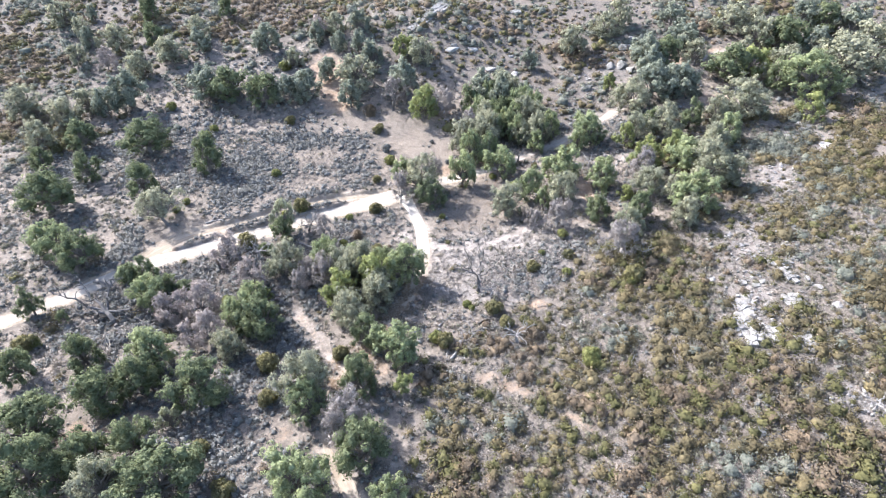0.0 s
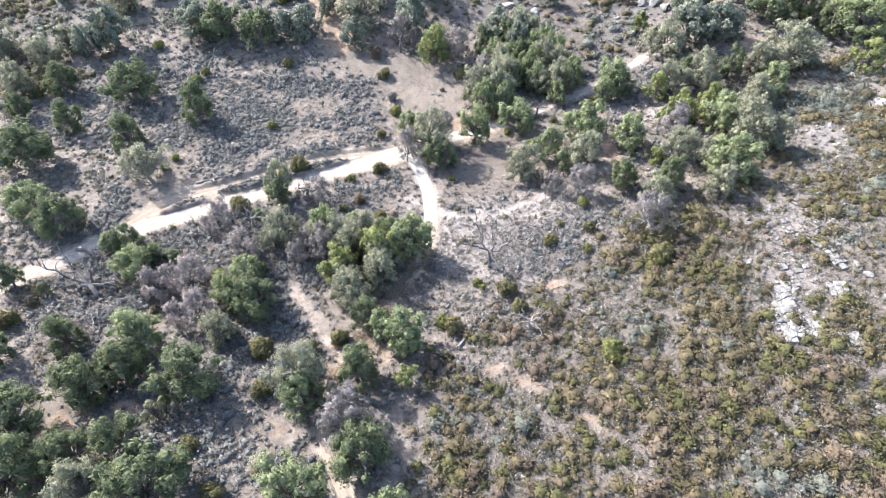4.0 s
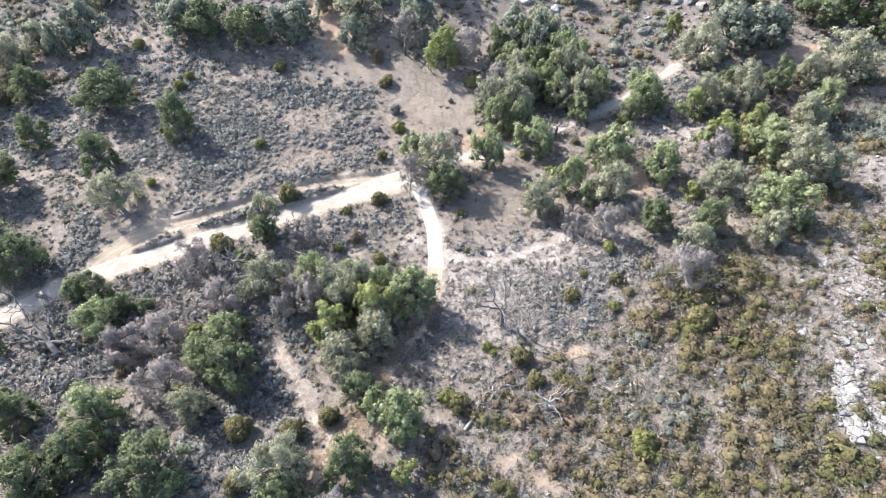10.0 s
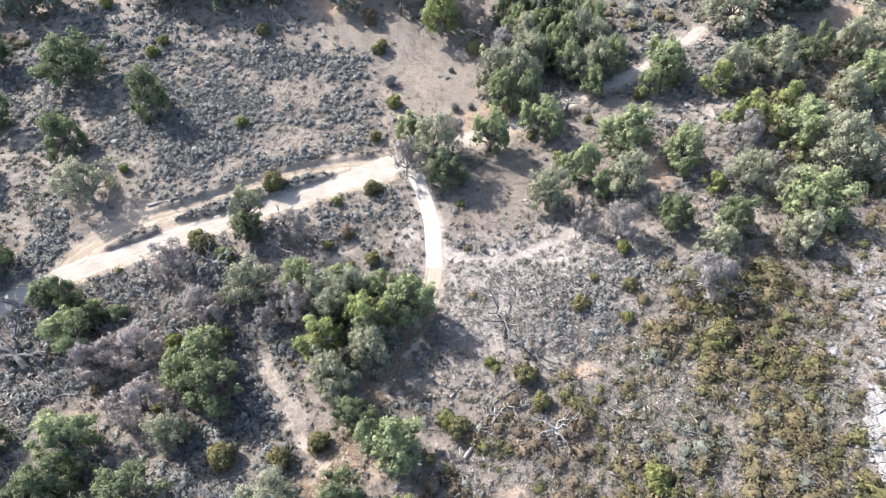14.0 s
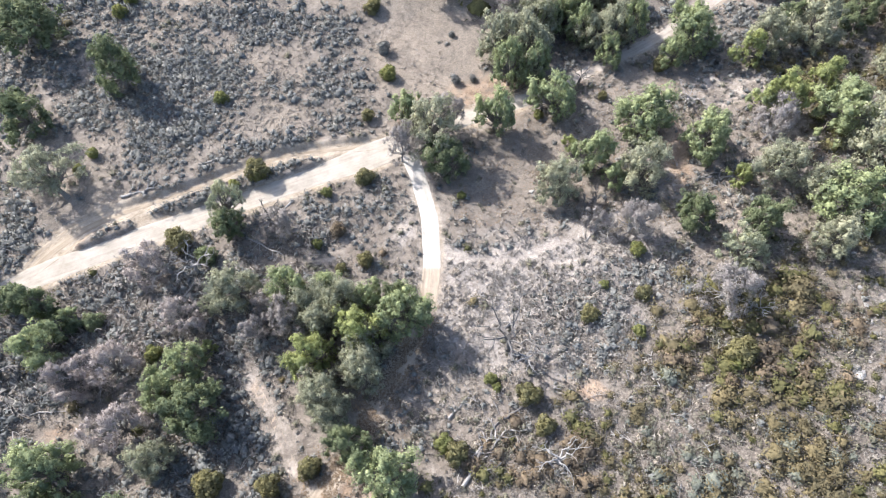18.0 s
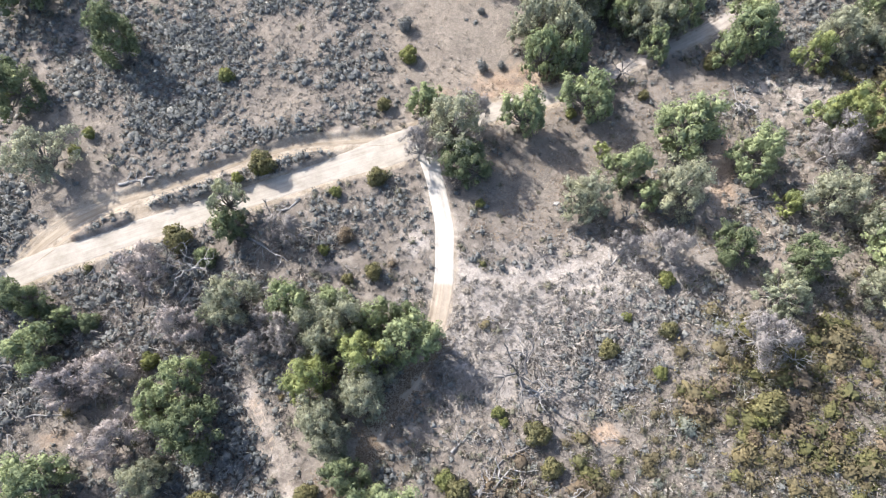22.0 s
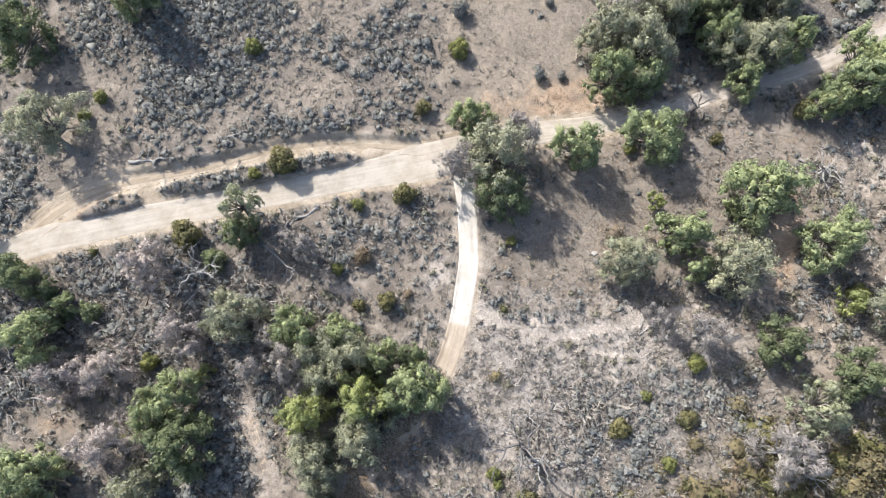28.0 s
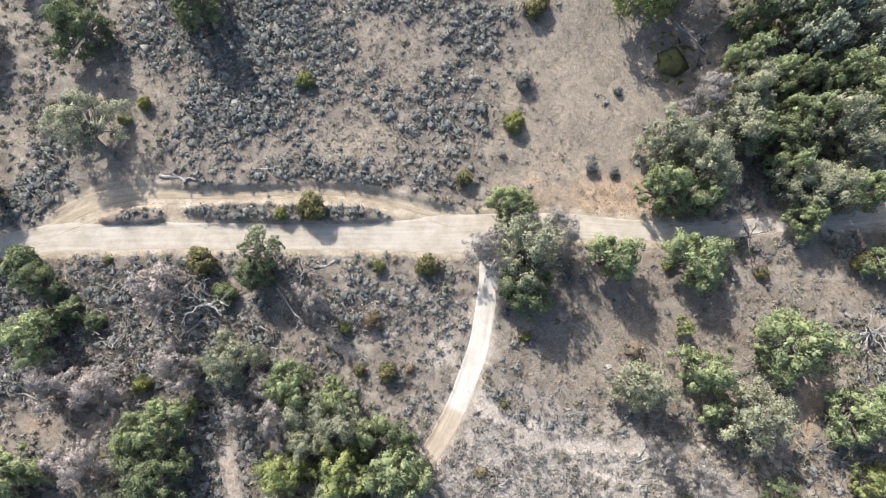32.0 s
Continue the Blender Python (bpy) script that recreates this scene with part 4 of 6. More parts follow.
def outcrop(x, y, rx, ry, rz, label, turn=0):
    """A flat outcrop that its joints split into uneven plates, bedded in the slope."""
    rng = np.random.default_rng(int(560 + 7 * x + 13 * y))
    rx, ry = 0.8 * rx, 0.8 * ry
    root = new("granite_outcrop")
    up = Vector((float(land(x - 2, y) - land(x + 2, y)) / 4, float(land(x, y - 2) - land(x, y + 2)) / 4, 1)).normalized()
    root.matrix_world = Matrix.Translation((x, y, float(surface(x, y)[0]))) @ Vector((0, 0, 1)).rotation_difference(up).to_matrix().to_4x4() @ pose(0, 0, 0, 0, 0, turn) @ Matrix.Diagonal((rx, ry, rz, 1))
    nx, ny = 3, 4
    gx = np.linspace(-1, 1, nx + 1)[:, None] + rng.uniform(-0.15, 0.15, (nx + 1, ny + 1))
    gy = np.linspace(-1, 1, ny + 1)[None, :] + rng.uniform(-0.12, 0.12, (nx + 1, ny + 1))
    for i in range(nx):
        for j in range(ny):
            ring = [(gx[a, b], gy[a, b]) for a, b in ((i, j), (i + 1, j), (i + 1, j + 1), (i, j + 1))]
            far = (sum(p[0] for p in ring) / 4) ** 2 + (sum(p[1] for p in ring) / 4) ** 2
            if far < rng.uniform(0.7, 1.2):
                new("plate", plate_mesh(ring, rng.uniform(0.65, 0.9) * (1.1 - 0.45 * far), rng.uniform(-0.12, 0.12, 2), rng.uniform(0.94, 0.985))).parent = root
    tagged(root, label, "rock", group="granite outcrops")


rock_rng = np.random.default_rng(5)


def boulder(kind, x, y, rx, ry, rz, label, turn=0):
    meshes = ROCKS[kind]
    ob = new("boulder", meshes[int(rock_rng.integers(len(meshes)))])
    up = Vector((float(land(x - 2, y) - land(x + 2, y)) / 4, float(land(x, y - 2) - land(x, y + 2)) / 4, 1)).normalized()
    lie = Vector((0, 0, 1)).rotation_difference(up).to_matrix().to_4x4()
    ob.matrix_world = Matrix.Translation((x, y, float(surface(x, y)[0]) + rz * 0.1)) @ lie @ pose(0, 0, 0, rock_rng.uniform(-5, 5), rock_rng.uniform(-5, 5), turn) @ Matrix.Diagonal((rx, ry, rz, 1))
    tagged(ob, label, "boulder", group="boulders on the slope")


# ---- brush that nobody could count ----
def brush_field(name, x, y, r, tall, per, size, slim, material, label, seed, upright=0.4, jitter=0.55, soft=0.75, hollow=0.45, solid=0.78, spray=0.45):
    """Low shrubs in one mesh, each a lumpy mound of leaf sprays."""
    rng = np.random.default_rng(seed)
    n = len(x)
    if not n:
        return
    z = surface(x, y)
    ph = rng.uniform(0, 6.28, (n, 3))

    def mound(d, k, rad):
        ang = np.arctan2(d[:, 1], d[:, 0])
        lump = 0.80 + 0.20 * np.sin(3 * ang + ph[k, 0]) + 0.13 * np.sin(5 * ang + ph[k, 1]) + 0.12 * np.sin(7 * d[:, 2] + ph[k, 2]) * np.sin(4 * ang - ph[k, 1])
        rad = r[k] * lump * rad
        return np.column_stack([x[k] + d[:, 0] * rad, y[k] + d[:, 1] * rad, z[k] + d[:, 2] * rad * tall[k] + 0.03])
    d = unit(rng.normal(size=(n * per, 3)) + (0, 0, upright))
    d[:, 2] = np.abs(d[:, 2])
    k = np.repeat(np.arange(n), per)
    c = mound(d, k, 1 - hollow * rng.random(n * per) ** 1.5)
    out = unit(d * (1, 1, 1 / 0.8) + (0, 0, 0.1))
    core = None
    if solid:
        d0, tri = dome(3, 8, -0.05) if per > 60 else dome(2, 6, 0.0)
        k0 = np.repeat(np.arange(n), len(d0))
        dd = np.tile(d0, (n, 1))
        body = mound(dd, k0, solid * rng.uniform(0.8, 1.15, len(dd)))
        core = (body, (tri[None] + (np.arange(n) * len(d0))[:, None, None]).reshape(-1, 3), unit(dd * (1, 1, 1.25)))
    ob = new(name, cards(name, rng, c, out, size * (0.35 + 0.65 * r[k]), material, slim, jitter, soft, core, spray))
    tagged(ob, label, "shrubs", kind="stuff")


def lattice(rng, step, lo, hi):
    gx, gy = np.meshgrid(np.arange(-205, 205, step), np.arange(lo, hi, step))
    x, y = gx.ravel() + rng.uniform(-0.5, 0.5, gx.size) * step, gy.ravel() + rng.uniform(-0.5, 0.5, gx.size) * step
    keep = (np.abs(x) < 48 + 0.6 * y) & (y > 26 + 12 * fbm(x, y, 9.0, 91) + 6 * rng.random(len(x)))
    return x[keep], y[keep]


def grow_chaparral():
    """The tall rounded bushes of the eastern slope and of the far hills, thick in patches, and the low grey brush between."""
    rng = np.random.default_rng(17)
    for pre, step, lo, hi, per, size in (("", 1.5, 22, 150, 150, 0.118), ("distant_", 2.0, 150, 262, 54, 0.15)):
        x, y = lattice(rng, step, lo, hi)
        gap = track_gap(x, y)
        grass, clay, pale, rocky = zones(x, y)
        olive = chaparral(x, y)
        far = pre != ""
        dense = np.maximum(smooth(fbm(x, y, 11.0, 63), 0.40, 0.56), oak_scrub(x, y))
        open_ = smooth(fbm(x, y, 8.0, 61), 0.40, 0.30)
        stand = (1.0 * olive + 0.012) * (0.80 + 0.2 * dense if far else 0.52 + 0.45 * dense) * np.clip(1 - 1.1 * clay - 0.9 * pale - 0.42 * rocky - 0.9 * grass * (olive < 0.3) - 0.6 * open_, 0, 1)
        q = (rng.random(len(x)) < stand) & (gap > 1.2)
        x, y, dense = x[q], y[q], dense[q]
        n = len(x)
        hue = fbm(x, y, 14.0, 51) + 0.34 * (rng.random(n) - 0.5)
        # Far hills get more of kind 3, whose leaf colour carries the haze.
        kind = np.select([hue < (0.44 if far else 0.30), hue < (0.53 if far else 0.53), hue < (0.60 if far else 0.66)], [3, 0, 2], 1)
        r = (0.6 + 1.3 * rng.random(n) ** 1.4) * (0.74 + 0.66 * dense) * (1.35 if far else 1.0)
        r *= np.where(rng.random(n) < 0.09, 1.4, 1.0)
        r = np.minimum(r, 0.25 + 0.8 * np.maximum(gap[q], 0.3))
        tall = rng.uniform(0.70, 1.1, n) * (0.8 if far else 1.0)
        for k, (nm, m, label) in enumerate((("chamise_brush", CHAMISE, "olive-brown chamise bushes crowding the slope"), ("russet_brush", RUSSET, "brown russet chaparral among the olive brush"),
                                            ("manzanita_brush", MANZANITA, "yellow-green manzanita bushes on the slope"), ("haze_toned_brush", HAZED_BRUSH, "grey-green bushes on the slope in a haze-paled colour"))):
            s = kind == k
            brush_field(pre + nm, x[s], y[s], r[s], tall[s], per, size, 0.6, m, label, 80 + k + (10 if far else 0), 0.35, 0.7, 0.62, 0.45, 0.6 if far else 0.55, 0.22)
    x, y = lattice(rng, 0.95, 30, 150)
    q = (x > -12) & (x < 92)
    x, y = x[q], y[q]
    grass, clay, pale, rocky = zones(x, y)
    q = (rng.random(len(x)) < 0.92 * chaparral(x, y) * np.clip(1 - 0.9 * clay - 0.8 * pale - 0.55 * rocky, 0, 1)) & (track_gap(x, y) > 0.8)
    x, y = x[q], y[q]
    pick = fbm(x, y, 5.0, 77) + 0.4 * (rng.random(len(x)) - 0.5)
    for k, (nm, m, label, s) in enumerate((("grey_undergrowth", PALE_BRUSH, "low grey-brown dry brush between the chaparral", pick < 0.5), ("dusty_undergrowth", DUSTY, "low dusty grey-green brush between the chaparral", pick >= 0.5))):
        brush_field(nm, x[s], y[s], rng.uniform(0.45, 1.0, s.sum()), rng.uniform(0.4, 0.75, s.sum()), 36, 0.19, 0.4, m, label, 97 + k, 0.7, 0.8, 0.6, 0.7, 0.0, 0.4)


def grow_brush():
    rng = np.random.default_rng(11)
    near_x, near_y = lattice(rng, 0.92, 22, 150)
    far_x, far_y = lattice(rng, 1.75, 150, 250)
    x, y = np.concatenate([near_x, far_x]), np.concatenate([near_y, far_y])
    gap = track_gap(x, y)
    grass, clay, pale, rocky = zones(x, y)
    clump, hue = fbm(x, y, 4.5, 41), fbm(x, y, 9.0, 51)
    olive = chaparral(x, y)
    thick = thick_sage(x, y)
    cover = np.maximum(0.24 + 0.5 * smooth(clump, 0.38, 0.52), 0.98 * thick * (0.2 + 0.8 * smooth(fbm(x, y, 6.0, 43), 0.36, 0.46)))
    cover = np.maximum(cover, 0.9 * blob(x, y, 9, 89, 19, 11)) * (1 - (0.38 + 0.25 * (y > 150)) * olive)
    bare = np.clip(1 - 1.15 * grass - 1.0 * clay - 0.8 * pale - 0.4 * rocky, 0.015, 1)
    cover = np.maximum(cover, 0.85 * smooth(y, 138, 152) * (1 - olive))
    on_isle = island(x, y) > 0.5
    cover = np.where(on_isle, 1.0, cover * (1 - between_tracks(x, y)))
    alive = (rng.random(len(x)) < cover * np.where(on_isle, 0.9, bare)) & (gap > 0.3) & ((gap > 0.9) | on_isle | (rng.random(len(x)) < 0.5))
    x, y, olive, hue, clump, gap, thick = x[alive], y[alive], olive[alive], hue[alive], clump[alive], gap[alive], thick[alive]
    n = len(x)
    kind = np.where(rng.random(n) * (1 - 0.95 * thick) > 0.62 - 0.3 * olive, np.where(rng.random(n) < 0.6, 2, 1), np.where(hue + 0.5 * rng.random(n) > 0.9 + 0.6 * thick, 1, 0))
    dry = np.maximum.reduce([blob(x, y, -44, 85, 20, 11, 20), blob(x, y, -28, 98, 12, 5, 25), 0.3 * blob(x, y, 9, 90, 18, 11), 0.7 * blob(x, y, -60, 70, 12, 12)])
    kind = np.where(rng.random(n) < 0.4 * dry, 3, kind)
    wan = blob(x, y, 11, 92, 23, 12, 10)
    kind = np.where(rng.random(n) < 0.72 * wan * (1 - 0.8 * thick), 4, kind)
    r = (0.36 + 0.70 * rng.random(n) ** 1.2) * (0.5 + 1.15 * clump) * (1 + 0.68 * thick)
    r = np.where(kind >= 2, r * 1.2, r)
    far = y > 150
    r = np.where(far, r * 1.35, r)
    r = np.minimum(r, 0.25 + 0.8 * np.maximum(gap, 0.3))
    r = np.where(island(x, y) > 0.5, np.maximum(r, 0.5 + 0.25 * rng.random(n)), r)
    tall = rng.uniform(0.6, 1.0, n)
    cx, cy = rng.uniform(-72, 62, 24000), rng.uniform(56, 150, 24000)
    zg, zc, zp, zr = zones(cx, cy)
    wish = np.maximum.reduce([1.0 * blob(cx, cy, 11, 92, 24, 13, 10), 0.6 * blob(cx, cy, -44, 86, 22, 13, 20), 0.6 * blob(cx, cy, -20, 102, 14, 6, 25), 0.42 * blob(cx, cy, 38, 118, 24, 18), 0.6 * blob(cx, cy, -42, 128, 30, 20), 0.5 * blob(cx, cy, -12, 106, 8, 8), 0.16 * (zg < 0.5)])
    isle = island(cx, cy)
    wish = np.where(isle > 0.4, 0.95, wish * (1 - between_tracks(cx, cy)))
    q = (rng.random(len(cx)) < wish * np.clip(1 - zc * (isle < 0.4) - 0.6 * zp, 0, 1)) & (track_gap(cx, cy) > 0.4)
    cx, cy = cx[q], cy[q]
    brush_field("low_dry_brush", cx, cy, rng.uniform(0.3, 0.8, len(cx)), rng.uniform(0.35, 0.7, len(cx)), 30, 0.19, 0.32, PALE_BRUSH, "low grey-brown dry brush carpeting the slope", 59, 0.8, 0.8, 0.6, 0.9, 0.0)
    specs = [("sagebrush", SAGE, 0.185, 0.5, "grey-blue sagebrush mounds over dry ground"), ("buckwheat_brush", BUCKWHEAT, 0.24, 0.34, "dry grey-brown buckwheat and low brush"),
             ("dusty_scrub", DUSTY, 0.18, 0.55, "dusty grey-green scrub on dry soil"), ("dead_brush", DRY_BRUSH, 0.34, 0.14, "tangled grey dead brush of bare twigs"),
             ("pale_dead_brush", PALE_BRUSH, 0.22, 0.3, "pale grey dry brush of bare twigs")]
    for k, (nm, m, size, slim, label) in enumerate(specs):
        for pre, sel, per in (("", ~far, 44), ("distant_", far, 22)):
            q = (kind == k) & sel
            brush_field(pre + nm, x[q], y[q], r[q], tall[q], per, size * (1.5 if pre else 1.0), slim, m, label, 60 + k + (10 if pre else 0), solid=(0.5, 0.0, 0.4, 0.0, 0.0)[k], hollow=(0.45, 0.8, 0.55, 0.7, 0.9)[k], soft=0.6, jitter=0.75, spray=0.3)


def grow_scree_scrub():
    rng = np.random.default_rng(19)
    x, y = lattice(rng, 1.3, 50, 135)
    q = (x > 40) & (rng.random(len(x)) < 0.5 * zones(x, y)[3])
    x, y = x[q], y[q]
    brush_field("scree_scrub", x, y, rng.uniform(0.3, 0.7, len(x)), rng.uniform(0.5, 0.8, len(x)), 32, 0.16, 0.4, RED_SCRUB, "low reddish-brown scrub among the loose stones", 99, 0.7, 0.8, 0.6, 0.6, 0.0, 0.4)


def scatter_leaf_litter():
    """Dry oak leaves in drifts on the shaded track and under the oaks."""
    rng = np.random.default_rng(15)
    p = TRACKS["side"]
    p = p[(p[:, 1] > 58) & (p[:, 1] < 91)]
    k = rng.integers(len(p), size=9000)
    x, y = p[k, 0] + rng.normal(size=len(k)) * 2.0, p[k, 1] + rng.normal(size=len(k)) * 0.8
    x = np.concatenate([x, rng.uniform(-2, 40, 9000)])
    y = np.concatenate([y, rng.uniform(104, 134, 9000)])
    gap = track_gap(x, y)
    q = (fbm(x, y, 1.5, 83) > 0.45) & ((gap > 0.2) | (y < 91))
    x, y, gap = x[q], y[q], gap[q]
    z = np.where(gap > 0, surface(x, y), land(x, y) - 0.02) + 0.05
    up = np.tile((0.0, 0.0, 1.0), (len(x), 1))
    me = cards("leaf_litter", rng, np.column_stack([x, y, z]), up, 0.13, LITTER, 0.7, 0.25)
    tagged(new("leaf_litter", me), "brown dry oak leaves drifted on shaded ground", "leaves", kind="stuff")


def grow_grass():
    rng = np.random.default_rng(12)
    x, y = rng.uniform(-75, 60, 95000), rng.uniform(60, 172, 95000)
    grass, clay, pale, rocky = zones(x, y)
    q = (rng.random(len(x)) < (0.38 + 0.5 * grass) * (1 - between_tracks(x, y) * (island(x, y) < 0.3))) & (track_gap(x, y) > 0.6)
    x, y = x[q], y[q]
    brush_field("dry_grass", x, y, rng.uniform(0.16, 0.5, len(x)), rng.uniform(0.4, 0.9, len(x)), 5, 0.20, 0.16, STRAW, "straw-coloured dry grass tufts", 90, 1.0, 0.9, 0.3, solid=0.0)


def scatter_stones():
    rng = np.random.default_rng(13)
    x, y = rng.uniform(40, 112, 40000), rng.uniform(40, 190, 40000)
    x = np.concatenate([x, rng.uniform(-25, 25, 2500)])
    y = np.concatenate([y, rng.uniform(185, 225, 2500)])
    rocky = zones(x, y)[3]
    q = (rng.random(len(x)) < 0.48 * rocky ** 1.5 + 0.003) & (track_gap(x, y) > 0.3)
    x, y = x[q], y[q]
    base = np.array([(1, 0, 0), (-1, 0, 0), (0, 1, 0), (0, -1, 0), (0, 0, 1), (0, 0, -1), (.6, .6, .5), (-.6, .6, .5), (-.6, -.6, .5), (.6, -.6, .5)], float)
    tri = np.array([(0, 6, 9), (2, 7, 6), (1, 8, 7), (3, 9, 8), (4, 6, 7), (4, 7, 8), (4, 8, 9), (4, 9, 6), (5, 2, 0), (5, 1, 2), (5, 3, 1), (5, 0, 3), (0, 2, 6), (2, 1, 7), (1, 3, 8), (3, 0, 9)])
    n = len(x)
    s = 0.07 + 0.48 * rng.random(n) ** 3
    v = base[None] * rng.uniform(0.6, 1.3, (n, 10, 1)) * s[:, None, None] * rng.uniform(0.6, 1.3, (n, 1, 3)) * (1, 1, 0.7)
    a = rng.uniform(0, 6.28, n)
    c, sn = np.cos(a)[:, None], np.sin(a)[:, None]
    v = np.stack([v[..., 0] * c - v[..., 1] * sn, v[..., 0] * sn + v[..., 1] * c, v[..., 2]], -1)
    v += np.column_stack([x, y, surface(x, y) + s * 0.2])[:, None, :]
    faces = (tri[None] + (np.arange(n) * 10)[:, None, None]).reshape(-1, 3)
    tagged(new("loose_stones", grown("loose_stones", v.reshape(-1, 3), faces, GRANITE)), "pale loose stones scattered on the rocky slope", "stones", kind="stuff")


def scatter_sticks():
    """Dead branches on the ground, each a crooked three-sided stick with a fork."""
    rng = np.random.default_rng(14)
    x = np.concatenate([rng.uniform(-70, -18, 620), rng.uniform(0, 34, 220), rng.uniform(20, 60, 160)])
    y = np.concatenate([rng.uniform(60, 104, 620), rng.uniform(56, 104, 220), rng.uniform(104, 136, 160)])
    q = track_gap(x, y) > 0.6
    x, y = x[q], y[q]
    co, faces = [], []
    for px, py in zip(x, y):
        a, size = rng.uniform(0, 6.283), 0.5 + 2.0 * rng.random() ** 2
        w = 0.025 + 0.02 * size
        for fork in range(2 if size > 1.0 else 1):
            b = a + fork * rng.choice((-0.6, 0.6))
            n0 = len(co)
            for k in range(4):
                b += rng.uniform(-0.3, 0.3)
                f = k / 3 * size * (0.6 if fork else 1.0)
                cx, cy = px + math.cos(b) * f, py + math.sin(b) * f
                cz = float(land(cx, cy)) + 0.28 + 0.25 * rng.random() * size * 0.5
                ww = w * (1 - 0.25 * k)
                for j in range(3):
                    t = 2.094 * j
                    co.append((cx - math.sin(b) * ww * math.cos(t), cy + math.cos(b) * ww * math.cos(t), cz + ww * math.sin(t)))
            for k in range(3):
                for j in range(3):
                    u, v = n0 + 3 * k + j, n0 + 3 * k + (j + 1) % 3
                    faces.append((u, v, v + 3, u + 3))
    tagged(new("fallen_branches", grown("fallen_branches", co, faces, DEADWOOD)), "pale dead branches strewn over the brushy ground", "branches", kind="stuff")

# ---- trees ----
tree("green", -58.6, 193.8, 5.8, 10.0, "large green live oak on the far brushy hillside")
tree("green", -81.4, 193.1, 3.9, 8.4, "spreading green live oak on the far brushy hillside")
tree("grey", -109.4, 194.6, 5.4, 9.7, "large dusty grey-green oak on the far brushy hillside")
tree("green", -93.1, 163.6, 6.3, 12.1, "large green live oak among grey sagebrush")
tree("green", -98.3, 158.3, 3.8, 10.4, "spreading green live oak among grey sagebrush")
tree("grey", -105.1, 160.7, 4.2, 8.7, "spreading dusty grey-green oak among grey sagebrush")
tree("grey", -88.3, 186.9, 5.5, 9.7, "large dusty grey-green oak on the far brushy hillside")
tree("grey", -121.5, 157.9, 6.0, 10.2, "large dusty grey-green oak among grey sagebrush")
tree("grey", -108.7, 154.4, 4.8, 9.2, "large dusty grey-green oak among grey sagebrush")
tree("grey", -96.7, 179.4, 4.9, 9.3, "large dusty grey-green oak on the far brushy hillside")
tree("green", -71.4, 168.6, 6.5, 10.6, "large green live oak on the far brushy hillside")
tree("dark", -64.1, 166.5, 6.2, 10.4, "large dark green live oak on the far brushy hillside")
tree("dark", -53.4, 163.8, 5.8, 10.0, "large dark green live oak among grey sagebrush")
tree("green", -46.8, 166.3, 4.3, 8.8, "spreading green live oak on the far brushy hillside")
tree("green", -41.6, 168.4, 4.9, 9.3, "large green live oak on the far brushy hillside")
tree("green", -27.5, 163.3, 4.2, 8.7, "spreading green live oak in the brush below the dirt road")
tree("grey", -25.8, 173.5, 6.6, 10.7, "large dusty grey-green oak on the far brushy hillside")
tree("green", -22.2, 182.7, 3.7, 8.3, "spreading green live oak on the far brushy hillside")
tree("green", -33.9, 190.3, 3.0, 7.1, "spreading green live oak on the far brushy hillside")
tree("light", -12.8, 186.0, 3.1, 7.3, "spreading yellow-green young oak on the far brushy hillside")
tree("green", -26.2, 187.3, 3.8, 8.3, "spreading green live oak on the far brushy hillside")
tree("green", -10.9, 169.0, 5.9, 11.6, "large green live oak on the far brushy hillside")
tree("light", -5.2, 157.7, 5.1, 10.8, "large yellow-green young oak in the brush below the dirt road")
tree("green", -36.3, 177.2, 3.4, 8.0, "spreading green live oak on the far brushy hillside")
tree("grey", -36.7, 199.2, 3.9, 8.4, "spreading dusty grey-green oak on the far brushy hillside")
tree("green", -42.1, 196.0, 3.5, 8.0, "spreading green live oak on the far brushy hillside")
tree("dark", -98.4, 142.5, 4.9, 9.3, "large dark green live oak among grey sagebrush")
tree("dark", -78.6, 139.0, 7.2, 11.3, "large dark green live oak among grey sagebrush")
tree("grey", -109.6, 141.9, 4.6, 9.0, "spreading dusty grey-green oak among grey sagebrush")
tree("dark", -104.2, 131.8, 3.0, 7.2, "spreading dark green live oak among grey sagebrush")
tree("dark", -88.2, 125.7, 3.7, 8.3, "spreading dark green live oak among grey sagebrush")
tree("dark", -91.7, 112.8, 7.4, 11.4, "large dark green live oak among grey sagebrush")
tree("green", -82.1, 96.3, 4.6, 9.0, "spreading green live oak in the brush below the dirt road")
tree("dark", -73.5, 92.2, 5.3, 9.6, "large dark green live oak in the brush below the dirt road")
tree("grey", -47.8, 183.9, 2.9, 7.0, "spreading dusty grey-green oak on the far brushy hillside")
tree("green", 11.1, 165.8, 5.4, 9.7, "large green live oak on the far brushy hillside")
tree("grey", 17.1, 167.5, 4.3, 8.8, "spreading dusty grey-green oak on the far brushy hillside")
tree("grey", 41.9, 188.0, 5.4, 9.7, "large dusty grey-green oak on the far brushy hillside")
tree("grey", 53.2, 195.8, 4.7, 9.1, "large dusty grey-green oak on the far brushy hillside")
tree("grey", 59.1, 141.5, 5.1, 9.5, "large dusty grey-green oak in the grove above the dirt road")
tree("dark", 66.9, 144.8, 3.5, 8.1, "spreading dark green live oak in the grove above the dirt road")
tree("grey", 53.7, 156.1, 5.5, 9.8, "large dusty grey-green oak in the grove above the dirt road")
tree("green", 61.3, 161.6, 6.7, 10.9, "large green live oak in the grove above the dirt road")
tree("green", 68.6, 161.4, 5.6, 9.9, "large green live oak in the grove above the dirt road")
